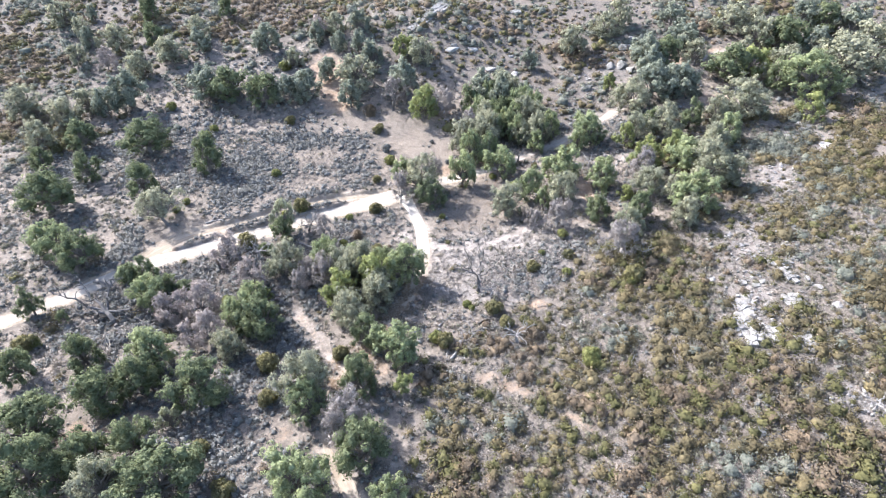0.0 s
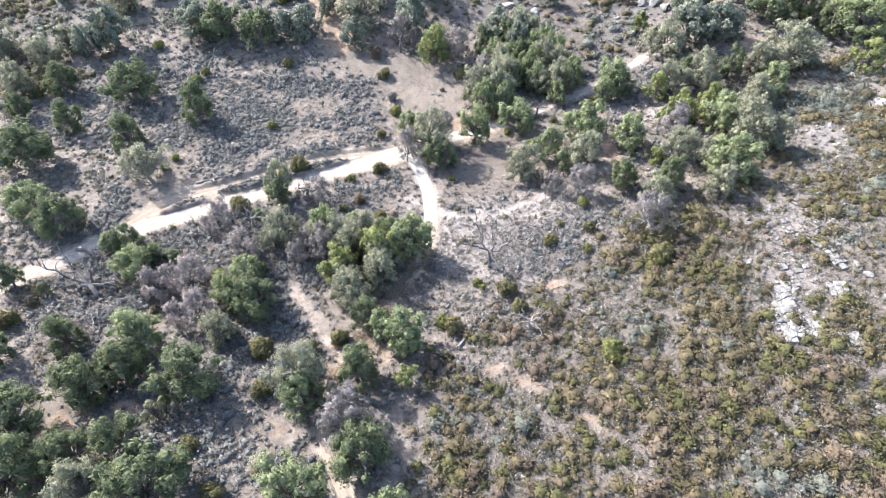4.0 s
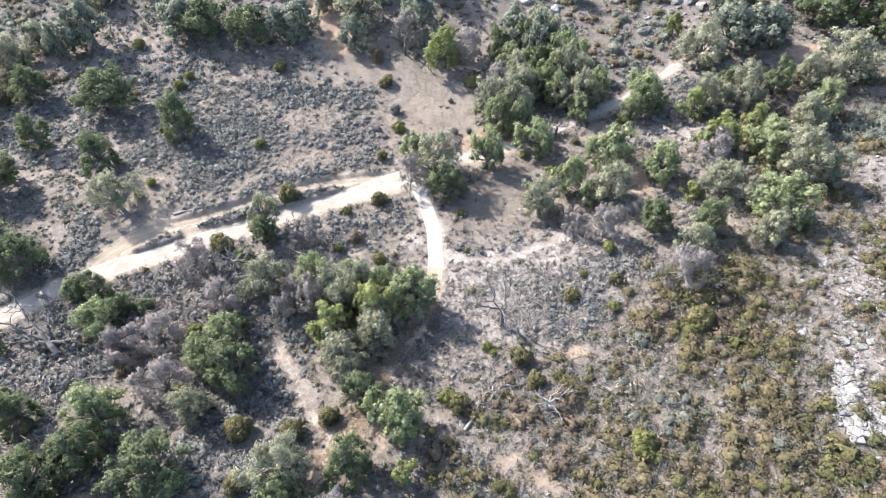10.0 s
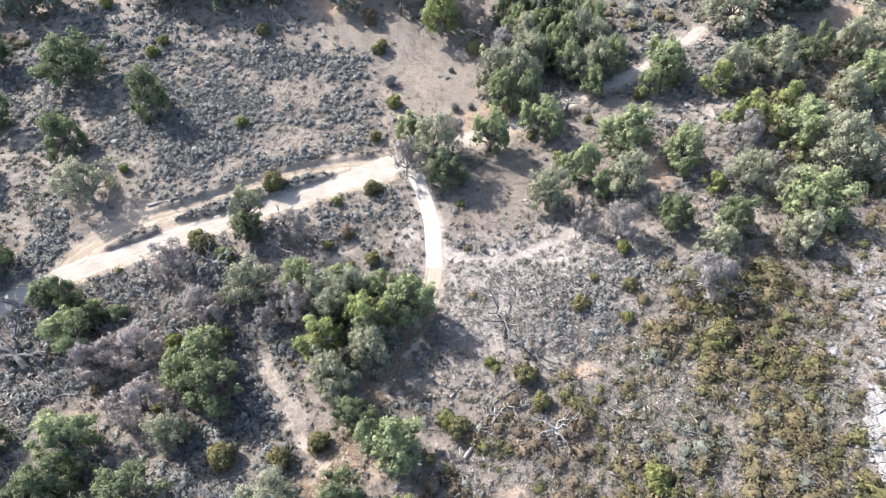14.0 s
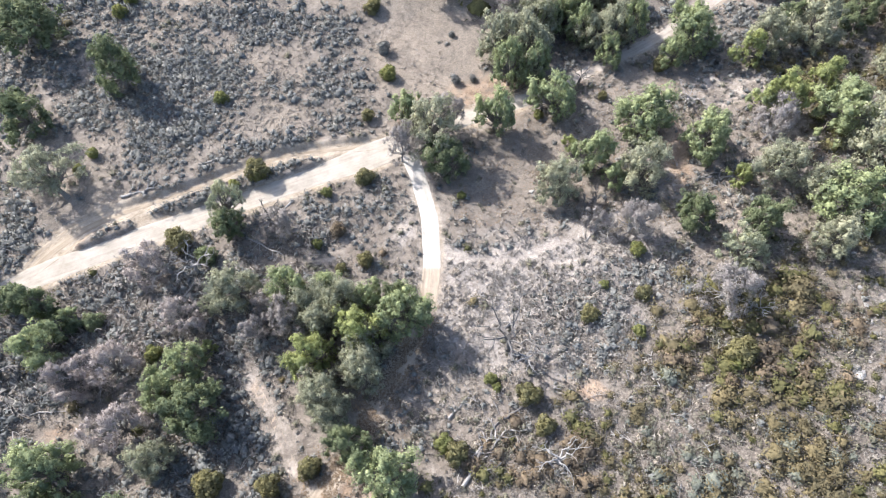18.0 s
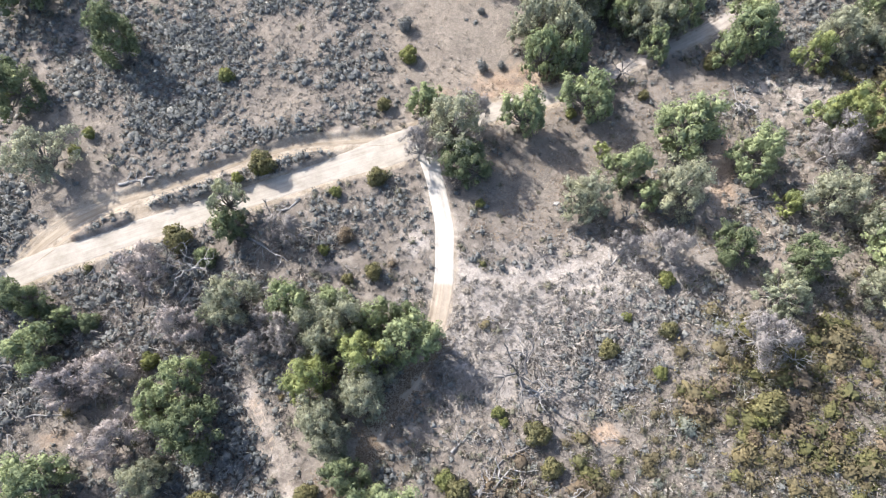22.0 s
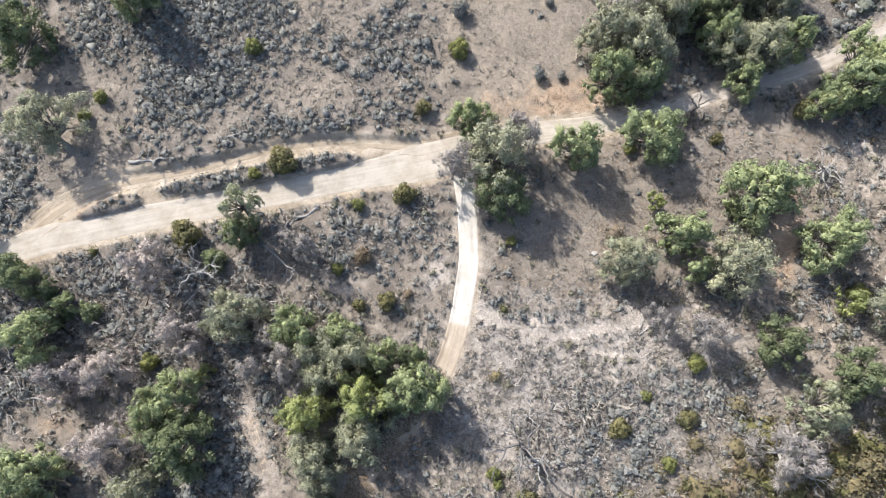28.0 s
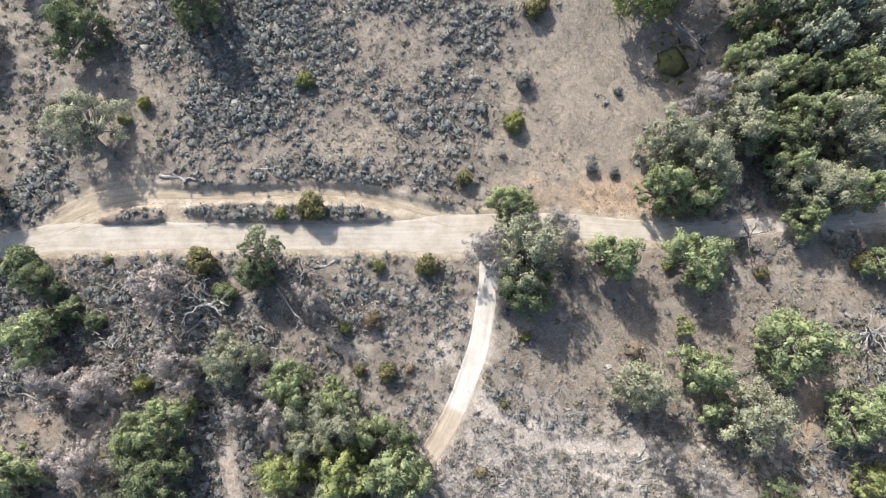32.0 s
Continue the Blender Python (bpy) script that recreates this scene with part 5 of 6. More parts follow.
tree("green", 63.5, 177.4, 6.4, 10.5, "large green live oak on the far brushy hillside")
tree("dark", 68.5, 176.4, 5.2, 9.5, "large dark green live oak on the far brushy hillside")
tree("green", 76.7, 185.0, 5.7, 10.0, "large green live oak on the far brushy hillside")
tree("green", 75.1, 195.9, 5.1, 9.5, "large green live oak on the far brushy hillside")
tree("light", 50.0, 167.2, 2.3, 5.6, "small yellow-green young oak on the far brushy hillside")
tree("green", 26.8, 180.1, 2.9, 6.8, "spreading green live oak on the far brushy hillside")
tree("dark", 84.6, 167.2, 6.9, 10.9, "large dark green live oak on the far brushy hillside")
tree("light", 91.9, 168.9, 5.4, 9.7, "large yellow-green young oak on the far brushy hillside")
tree("grey", 81.6, 148.0, 7.4, 11.4, "large dusty grey-green oak in the grove above the dirt road")
tree("grey", 74.0, 146.2, 4.2, 8.7, "spreading dusty grey-green oak in the grove above the dirt road")
tree("green", 73.1, 135.9, 4.2, 8.6, "spreading green live oak in the grove above the dirt road")
tree("dark", 96.4, 161.3, 4.5, 8.9, "spreading dark green live oak in the grove above the dirt road")
tree("green", 103.4, 157.3, 8.7, 12.5, "large green live oak in the grove above the dirt road")
tree("grey", 93.7, 192.1, 6.3, 10.4, "large dusty grey-green oak on the far brushy hillside")
tree("grey", 98.2, 182.6, 6.8, 10.9, "large dusty grey-green oak on the far brushy hillside")
tree("dark", 105.0, 179.4, 6.8, 10.9, "large dark green live oak on the far brushy hillside")
tree("green", 112.1, 174.9, 5.9, 10.1, "large green live oak on the far brushy hillside")
tree("dark", 121.6, 189.0, 4.9, 9.3, "large dark green live oak on the far brushy hillside")
tree("green", 126.7, 183.6, 6.4, 10.6, "large green live oak on the far brushy hillside")
tree("grey", 116.5, 166.0, 9.4, 13.1, "large dusty grey-green oak on the far brushy hillside")
tree("grey", 125.9, 172.1, 8.6, 12.4, "large dusty grey-green oak on the far brushy hillside")
tree("light", 98.3, 143.9, 3.4, 8.0, "spreading yellow-green young oak in the grove above the dirt road")
tree("green", 57.8, 122.1, 5.2, 9.6, "large green live oak on the stony eastern slope")
tree("grey", 61.3, 115.7, 5.6, 11.4, "large dusty grey-green oak on the stony eastern slope")
tree("grey", 65.1, 113.8, 3.5, 8.1, "spreading dusty grey-green oak on the stony eastern slope")
tree("green", 54.1, 105.3, 5.6, 9.8, "large green live oak on the stony eastern slope")
tree("grey", 50.5, 99.6, 3.2, 7.7, "spreading dusty grey-green oak on the stony eastern slope")
tree("grey", 68.7, 131.4, 3.6, 8.1, "spreading dusty grey-green oak in the grove above the dirt road")
tree("grey", 59.8, 201.6, 5.2, 9.6, "large dusty grey-green oak on the far brushy hillside")
tree("dark", -38.4, 59.1, 5.5, 9.8, "large dark green live oak in the shady lower thicket")
tree("dark", -53.7, 56.8, 5.0, 9.4, "large dark green live oak in the shady lower thicket")
tree("dark", -49.3, 60.5, 4.3, 8.8, "spreading dark green live oak in the shady lower thicket")
tree("dark", -60.5, 66.1, 3.5, 8.1, "spreading dark green live oak in the shady lower thicket")
tree("green", -49.0, 65.9, 4.3, 8.8, "spreading green live oak in the shady lower thicket")
tree("willow", -42.0, 53.8, 2.0, 4.7, "small pale grey-green willow in the shady lower thicket")
tree("bare", -14.6, 52.8, 4.7, 8.7, "pale grey leafless tree with fine dry twigs")
tree("dark", -11.4, 47.3, 5.1, 9.5, "large dark green live oak beside the rutted track")
tree("green", -19.5, 42.1, 5.4, 9.7, "large green live oak beside the rutted track")
tree("dark", -38.5, 42.2, 6.6, 10.7, "large dark green live oak in the shady lower thicket")
tree("grey", -46.4, 42.1, 3.9, 8.4, "spreading dusty grey-green oak in the shady lower thicket")
tree("dark", -60.6, 50.9, 5.7, 9.9, "large dark green live oak in the shady lower thicket")
tree("dark", -56.8, 43.2, 6.1, 10.3, "large dark green live oak in the shady lower thicket")
tree("dark", -44.3, 48.6, 3.9, 8.4, "spreading dark green live oak in the shady lower thicket")
tree("green", -7.1, 40.8, 2.8, 6.6, "spreading green live oak beside the rutted track")
tree("grey", -21.6, 59.4, 4.3, 10.9, "spreading dusty grey-green oak beside the rutted track")
tree("green", -20.6, 55.6, 3.8, 8.3, "spreading green live oak beside the rutted track")
tree("dark", -13.7, 60.7, 3.9, 8.5, "spreading dark green live oak beside the rutted track")
tree("green", -8.0, 67.1, 4.4, 8.8, "spreading green live oak beside the rutted track")
tree("light", -6.5, 60.2, 2.1, 5.0, "small yellow-green young oak beside the rutted track")
tree("dark", -71.2, 77.6, 1.2, 2.9, "small dark green live oak in the brush below the dirt road")
tree("dark", -77.6, 79.2, 2.7, 6.4, "spreading dark green live oak in the brush below the dirt road")
tree("dark", -70.4, 62.9, 3.2, 7.6, "spreading dark green live oak in the shady lower thicket")
tree("dark", -49.8, 46.2, 4.5, 9.0, "spreading dark green live oak in the shady lower thicket")
tree("dark", -59.8, 129.3, 4.6, 11.3, "spreading dark green live oak among grey sagebrush")
tree("dark", -72.2, 119.5, 4.5, 8.9, "spreading dark green live oak among grey sagebrush")
tree("open", -62.2, 106.4, 5.4, 9.7, "leaning thin-crowned grey oak on dry grass", (30, 0), -132)
tree("willow", -35.3, 104.0, 2.9, 10.0, "slender pale grey-green willow beside the dirt road")
tree("dark", -34.9, 101.1, 2.9, 6.9, "spreading dark green live oak among grey sagebrush")
tree("green", -9.4, 123.4, 3.1, 8.5, "spreading green live oak at the dirt road junction")
tree("open", -5.3, 118.4, 5.6, 11.3, "large thin-crowned grey oak at the dirt road junction")
tree("dark", -2.8, 114.4, 4.1, 8.6, "spreading dark green live oak at the dirt road junction")
tree("green", 5.0, 122.9, 3.6, 10.6, "spreading green live oak at the dirt road junction")
tree("green", 14.5, 126.9, 4.4, 8.9, "spreading green live oak on the dry grass slope")
tree("green", 28.6, 122.5, 5.2, 9.5, "large green live oak on the dry grass slope")
tree("green", 19.6, 115.1, 3.2, 9.7, "spreading green live oak on the dry grass slope")
tree("light", 16.8, 119.0, 1.5, 3.6, "small yellow-green young oak on the dry grass slope")
tree("grey", 27.4, 112.5, 4.4, 8.9, "spreading dusty grey-green oak on the dry grass slope")
tree("green", 23.0, 111.2, 2.5, 6.0, "small green live oak on the dry grass slope")
tree("grey", 14.4, 109.6, 3.8, 8.3, "spreading dusty grey-green oak on the dry grass slope")
tree("green", 37.7, 118.3, 4.2, 8.7, "spreading green live oak on the stony eastern slope")
tree("light", 49.6, 125.6, 3.8, 8.4, "spreading yellow-green young oak on the stony eastern slope")
tree("green", 47.5, 125.7, 2.6, 6.2, "spreading green live oak on the stony eastern slope")
tree("bare", 47.1, 119.7, 4.1, 8.6, "pale grey leafless tree with fine dry twigs")
tree("grey", 46.7, 112.2, 3.9, 8.4, "spreading dusty grey-green oak on the stony eastern slope")
tree("light", 41.5, 111.7, 1.9, 4.6, "small yellow-green young oak on the stony eastern slope")
tree("grey", 51.1, 108.5, 3.0, 7.2, "spreading dusty grey-green oak on the stony eastern slope")
tree("dark", 34.0, 104.3, 3.4, 8.0, "spreading dark green live oak on the stony eastern slope")
tree("dark", 42.0, 102.6, 3.6, 8.2, "spreading dark green live oak on the stony eastern slope")
tree("willow", 38.1, 97.5, 4.0, 8.5, "spreading pale grey-green willow on the stony eastern slope")
tree("bare", 35.2, 91.4, 4.0, 8.5, "pale grey leafless tree with fine dry twigs")
tree("green", -35.7, 79.6, 3.4, 8.0, "spreading green live oak in the brush below the dirt road")
tree("green", -38.6, 76.0, 2.9, 6.9, "spreading green live oak in the brush below the dirt road")
tree("dark", -32.5, 74.2, 5.0, 9.4, "large dark green live oak in the shady lower thicket")
tree("green", -55.7, 81.7, 3.8, 8.4, "spreading green live oak in the brush below the dirt road")
tree("dark", -59.2, 87.7, 2.9, 7.0, "spreading dark green live oak in the brush below the dirt road")
tree("grey", -31.6, 90.3, 3.9, 8.4, "spreading dusty grey-green oak in the brush below the dirt road")
tree("willow", -34.2, 89.1, 2.1, 4.9, "small pale grey-green willow in the brush below the dirt road")
tree("green", -23.7, 90.9, 3.4, 9.6, "spreading green live oak in the brush below the dirt road")
tree("grey", -20.0, 88.2, 3.8, 8.4, "spreading dusty grey-green oak in the brush below the dirt road")
tree("grey", -16.1, 89.6, 3.5, 9.3, "spreading dusty grey-green oak in the brush below the dirt road")
tree("dark", -8.8, 91.4, 2.2, 5.3, "small dark green live oak in the brush below the dirt road")
tree("green", -6.8, 88.2, 4.4, 10.6, "spreading green live oak in the brush below the dirt road")
tree("light", -12.8, 85.1, 4.0, 10.2, "spreading yellow-green young oak in the brush below the dirt road")
tree("light", -19.8, 81.5, 3.7, 8.3, "spreading yellow-green young oak in the brush below the dirt road")
tree("grey", -12.5, 80.4, 3.8, 8.4, "spreading dusty grey-green oak in the brush below the dirt road")
tree("grey", -17.4, 76.7, 3.5, 8.1, "spreading dusty grey-green oak in the brush below the dirt road")
tree("grey", -15.3, 73.9, 2.7, 6.4, "spreading dusty grey-green oak beside the rutted track")
tree("dark", -13.5, 70.6, 3.3, 7.9, "spreading dark green live oak beside the rutted track")
tree("rusty", -41.8, 71.6, 3.6, 8.2, "rusty-brown leafless shrub thicket with fine dry twigs")
tree("rusty", -45.6, 79.4, 3.8, 8.3, "rusty-brown leafless shrub thicket with fine dry twigs")
tree("rusty", -38.1, 86.7, 3.0, 7.3, "rusty-brown leafless shrub thicket with fine dry twigs")
tree("rusty", -50.8, 77.5, 3.1, 7.4, "rusty-brown leafless shrub thicket with fine dry twigs")
tree("grey", -36.9, 68.3, 3.1, 7.3, "spreading dusty grey-green oak in the shady lower thicket")
tree("light", -33.9, 82.5, 1.5, 3.6, "small yellow-green young oak in the brush below the dirt road")
tree("rusty", -44.8, 93.6, 3.5, 8.1, "rusty-brown leafless shrub thicket with fine dry twigs")
tree("green", -54.2, 86.2, 1.7, 4.1, "small green live oak in the brush below the dirt road")
tree("light", 47.8, 136.8, 2.9, 6.9, "spreading yellow-green young oak in the grove above the dirt road")
tree("grey", 5.4, 139.3, 4.0, 10.6, "spreading dusty grey-green oak in the grove above the dirt road")
tree("grey", 10.6, 138.0, 4.7, 11.4, "large dusty grey-green oak in the grove above the dirt road")
tree("green", 7.3, 133.4, 3.4, 10.0, "spreading green live oak in the grove above the dirt road")
tree("green", 11.8, 134.5, 3.1, 9.2, "spreading green live oak in the grove above the dirt road")
tree("grey", 12.1, 144.5, 4.1, 10.7, "spreading dusty grey-green oak in the grove above the dirt road")
tree("bare", 6.9, 147.6, 3.7, 8.3, "pale grey leafless tree with fine dry twigs")
tree("grey", 11.6, 149.7, 3.5, 10.1, "spreading dusty grey-green oak in the grove above the dirt road")
tree("green", 19.8, 143.2, 2.9, 8.8, "spreading green live oak in the grove above the dirt road")
tree("grey", 26.6, 148.5, 3.2, 9.6, "spreading dusty grey-green oak in the grove above the dirt road")
tree("grey", 23.2, 151.1, 3.7, 10.3, "spreading dusty grey-green oak in the grove above the dirt road")
tree("grey", 21.0, 148.4, 2.5, 7.4, "small dusty grey-green oak in the grove above the dirt road")
tree("green", 9.9, 154.1, 3.0, 9.0, "spreading green live oak in the grove above the dirt road")
tree("dark", 7.6, 159.9, 3.0, 9.0, "spreading dark green live oak in the grove above the dirt road")
tree("green", 16.6, 159.7, 3.6, 10.2, "spreading green live oak in the grove above the dirt road")
tree("green", 16.6, 150.1, 2.5, 7.5, "small green live oak in the grove above the dirt road")
tree("dark", 16.4, 154.5, 3.0, 8.9, "spreading dark green live oak in the grove above the dirt road")
tree("green", 22.8, 156.9, 3.7, 10.3, "spreading green live oak in the grove above the dirt road")
tree("grey", 20.8, 163.1, 3.3, 9.7, "spreading dusty grey-green oak in the grove above the dirt road")
tree("green", 38.5, 140.4, 4.5, 9.0, "spreading green live oak in the grove above the dirt road")
tree("green", 35.5, 137.3, 3.0, 7.1, "spreading green live oak in the grove above the dirt road")
tree("green", 24.8, 138.2, 2.8, 6.7, "spreading green live oak in the grove above the dirt road")
tree("grey", 50.8, 139.9, 4.1, 8.6, "spreading dusty grey-green oak in the grove above the dirt road")
tree("grey", 23.3, 142.0, 3.7, 8.2, "spreading dusty grey-green oak in the grove above the dirt road")
tree("dark", 55.8, 144.4, 3.0, 7.1, "spreading dark green live oak in the grove above the dirt road")
tree("green", 38.8, 144.1, 3.6, 8.1, "spreading green live oak in the grove above the dirt road")
tree("green", 15.0, 145.6, 2.8, 9.0, "spreading green live oak in the grove above the dirt road")
tree("green", 19.7, 151.2, 3.0, 8.8, "spreading green live oak in the grove above the dirt road")
tree("grey", 25.4, 142.3, 3.5, 10.1, "spreading dusty grey-green oak in the grove above the dirt road")
tree("green", 29.1, 143.8, 3.2, 9.5, "spreading green live oak in the grove above the dirt road")
tree("green", 19.9, 156.3, 3.1, 9.3, "spreading green live oak in the grove above the dirt road")
tree("dark", 18.4, 146.6, 3.0, 8.8, "spreading dark green live oak in the grove above the dirt road")
tree("green", 25.7, 154.0, 3.2, 9.6, "spreading green live oak in the grove above the dirt road")
tree("green", 14.2, 154.1, 2.8, 8.5, "spreading green live oak in the grove above the dirt road")
tree("green", 17.7, 163.8, 3.3, 9.8, "spreading green live oak in the grove above the dirt road")
tree("dark", 13.9, 161.9, 2.8, 8.5, "spreading dark green live oak in the grove above the dirt road")
tree("green", 23.7, 160.8, 2.9, 8.8, "spreading green live oak in the grove above the dirt road")
tree("bare", -23.2, 86.6, 3.3, 8.2, "pale grey leafless tree with fine dry twigs")
tree("grey", -18.6, 86.5, 3.3, 8.6, "spreading dusty grey-green oak in the brush below the dirt road")
tree("green", -13.0, 89.8, 2.9, 7.5, "spreading green live oak in the brush below the dirt road")
tree("grey", -12.1, 83.3, 3.4, 8.0, "spreading dusty grey-green oak in the brush below the dirt road")
tree("green", -18.2, 91.7, 2.7, 7.2, "spreading green live oak in the brush below the dirt road")
tree("bare", -10.2, 116.1, 3.3, 7.8, "pale grey leafless tree with fine dry twigs")
tree("grey", -132.9, 209.3, 5.0, 9.3, "large dusty grey-green oak on the far brushy hillside")
tree("green", -125.1, 213.3, 2.5, 6.1, "small green live oak on the far brushy hillside")
tree("grey", -123.4, 201.9, 3.3, 7.9, "spreading dusty grey-green oak on the far brushy hillside")
tree("grey", -118.7, 186.1, 3.1, 7.5, "spreading dusty grey-green oak on the far brushy hillside")
tree("rusty", -107.7, 182.2, 3.7, 8.3, "rusty-brown leafless shrub thicket with fine dry twigs")
tree("dark", -104.2, 213.2, 3.9, 8.4, "spreading dark green live oak on the far brushy hillside")
tree("grey", -83.7, 202.4, 3.5, 8.1, "spreading dusty grey-green oak on the far brushy hillside")
tree("dark", -77.1, 214.5, 3.0, 7.2, "spreading dark green live oak on the far brushy hillside")
tree("dark", -96.7, 196.3, 4.1, 8.6, "spreading dark green live oak on the far brushy hillside")
tree("green", -119.2, 195.9, 3.0, 7.3, "spreading green live oak on the far brushy hillside")
tree("rusty", -41.5, 198.7, 3.5, 8.1, "rusty-brown leafless shrub thicket with fine dry twigs")
tree("bare", -2.9, 122.6, 3.4, 8.8, "pale grey leafless tree with fine dry twigs")
tree("green", -28.0, 198.5, 3.5, 8.0, "spreading green live oak on the far brushy hillside")
tree("grey", -6.1, 183.0, 4.5, 8.9, "spreading dusty grey-green oak on the far brushy hillside")
tree("bare", -15.0, 164.8, 3.9, 8.4, "pale grey leafless tree with fine dry twigs")
tree("bare", 0.2, 160.3, 4.2, 8.7, "pale grey leafless tree with fine dry twigs")
tree("green", 63.7, 171.0, 5.8, 10.1, "large green live oak on the far brushy hillside")
tree("grey", 77.8, 176.3, 4.4, 8.8, "spreading dusty grey-green oak on the far brushy hillside")
tree("grey", 100.4, 192.8, 4.2, 8.7, "spreading dusty grey-green oak on the far brushy hillside")
tree("green", 117.1, 192.9, 5.2, 9.5, "large green live oak on the far brushy hillside")
tree("grey", 100.7, 165.1, 6.6, 10.7, "large dusty grey-green oak on the far brushy hillside")
tree("light", 57.0, 129.3, 3.2, 7.7, "spreading yellow-green young oak in the grove above the dirt road")
tree("bare", -26.9, 88.7, 2.4, 5.8, "pale grey leafless tree with fine dry twigs")
tree("bare", 24.9, 102.8, 3.4, 8.0, "pale grey leafless tree with fine dry twigs")
tree("bare", -27.7, 84.8, 2.4, 5.8, "pale grey leafless tree with fine dry twigs")
tree("bare", -25.8, 100.9, 2.9, 6.9, "pale grey leafless tree with fine dry twigs")
tree("bare", 20.1, 103.8, 2.0, 4.7, "pale grey leafless tree with fine dry twigs")


# ---- bushes that stand alone ----
bush("manzanita", -42.2, 127.1, 1.54, 1.93, "round yellow-green bush standing among grey sagebrush")
bush("manzanita", -60.5, 114.4, 1.19, 1.48, "small yellow-green bush on dry grass")
bush("manzanita", -61.9, 111.4, 1.11, 1.39, "small yellow-green bush on dry grass")
bush("manzanita", -32.7, 111.2, 1.55, 1.94, "olive-green bush on the bank between the tracks")
bush("manzanita", -36.1, 109.3, 1.08, 1.35, "small olive-green bush on the bank between the tracks")
bush("chamise", -16.6, 124.5, 1.36, 1.71, "olive-brown bush at the sagebrush edge")
bush("chamise", -18.5, 150.5, 1.71, 2.13, "olive-brown bush on open dry grass")
bush("manzanita", 10.5, 159.9, 2.48, 3.10, "bright green bush at the edge of the oak grove")
bush("manzanita", 18.0, 160.5, 2.31, 2.88, "bright green bush inside the oak grove")
bush("manzanita", 18.5, 154.5, 1.76, 2.21, "bright green bush inside the oak grove")
bush("sage", -1.9, 133.8, 1.16, 1.46, "lone grey sage bush on dry grass")
bush("sage", 1.1, 134.6, 0.89, 1.11, "lone grey sage bush on dry grass")
bush("sage", -15.4, 140.6, 1.76, 2.19, "grey sage bush at the meadow's edge")
bush("sage", -3.1, 145.2, 0.84, 1.05, "small dark bush on dry grass")
bush("rust", -18.7, 102.3, 1.58, 1.97, "rust-orange dry bush below the dirt road")
bush("chamise", -14.1, 97.3, 1.56, 1.95, "olive-brown bush above the side track")
bush("chamise", -17.5, 96.0, 1.04, 1.30, "small olive bush above the side track")
bush("chamise", 23.4, 130.0, 1.04, 1.30, "small olive bush under the oaks")
bush("chamise", 33.7, 136.6, 1.81, 2.26, "olive bush in the oaks' shade")
bush("chamise", -15.8, 111.8, 1.87, 2.33, "olive-brown bush on the road's lower bank")
bush("manzanita", -21.4, 109.0, 1.13, 1.42, "small green bush on the road's lower bank")
bush("chamise", -42.2, 99.1, 2.41, 3.01, "brown-green bush on the road's lower bank")
bush("oak", -63.0, 88.3, 2.96, 3.71, "dense dark green oak scrub beside the dirt road")
bush("oak", -57.4, 87.0, 1.34, 1.67, "small dark green oak scrub below the road")
bush("manzanita", 42.8, 112.9, 1.55, 1.94, "yellow-green bush on the dry slope")
bush("manzanita", -21.6, 99.9, 1.05, 1.31, "small green bush below the dirt road")
bush("oak", -57.3, 82.9, 2.27, 2.84, "dark green oak scrub in the lower brush")
bush("oak", -51.1, 86.0, 1.73, 2.16, "dark green oak scrub in the lower brush")
bush("oak", -54.2, 85.3, 1.47, 1.83, "dark green oak scrub in the lower brush")
bush("oak", -37.5, 96.8, 1.99, 2.49, "dark green oak scrub beneath a tall oak")
bush("chamise", 25.7, 92.7, 1.51, 1.89, "olive-brown bush on the grey sage slope")
bush("chamise", 18.0, 89.5, 1.71, 2.14, "olive-brown bush on the grey sage slope")
bush("manzanita", 24.4, 87.1, 1.15, 1.44, "olive-yellow bush on the grey sage slope")
bush("manzanita", 25.6, 99.7, 1.43, 1.79, "light green bush beside a bare snag")
bush("manzanita", 20.5, 94.2, 0.87, 1.09, "small olive bush on the grey sage slope")
bush("chamise", 9.5, 78.1, 2.01, 2.51, "brown-green bush beside fallen limbs")
bush("chamise", 11.4, 74.3, 1.72, 2.15, "brown-green bush beside fallen limbs")
bush("manzanita", 4.8, 80.3, 0.83, 1.04, "small bright green bush near the dead tree")
bush("manzanita", 5.4, 79.1, 0.83, 1.03, "small bright green bush near the dead tree")
bush("manzanita", -1.2, 71.5, 1.60, 2.00, "bright green bush above the fallen log")
bush("chamise", 36.5, 84.0, 2.44, 3.05, "large olive bush on the eastern slope")
bush("rust", 34.6, 80.2, 1.20, 1.50, "russet bush on the eastern slope")
bush("manzanita", 35.7, 82.6, 1.33, 1.67, "olive-yellow bush on the eastern slope")
bush("manzanita", -41.7, 81.9, 1.48, 1.85, "small green bush in the lower brush")
bush("manzanita", 12.4, 126.1, 1.10, 1.37, "small green bush on the oak slope")
bush("manzanita", -0.2, 109.4, 0.89, 1.11, "small straw-green bush under the junction oak")
bush("chamise", 0.3, 70.5, 1.91, 2.38, "brown-green bush above the fallen log")
bush("chamise", -17.9, 67.8, 1.62, 2.02, "olive bush beside the sandy path")
bush("chamise", -22.4, 65.8, 1.86, 2.32, "olive bush beside the sandy path")
bush("chamise", -29.8, 65.5, 2.12, 2.66, "olive-green bush in the lower sage")
bush("manzanita", 24.5, 63.7, 1.62, 2.02, "bright yellow-green bush on the chaparral slope")
bush("manzanita", 4.5, 80.3, 1.03, 1.28, "small bright green bush on the dry slope")
bush("chamise", -29.8, 65.7, 2.25, 2.82, "dark olive bush in the lower sage")
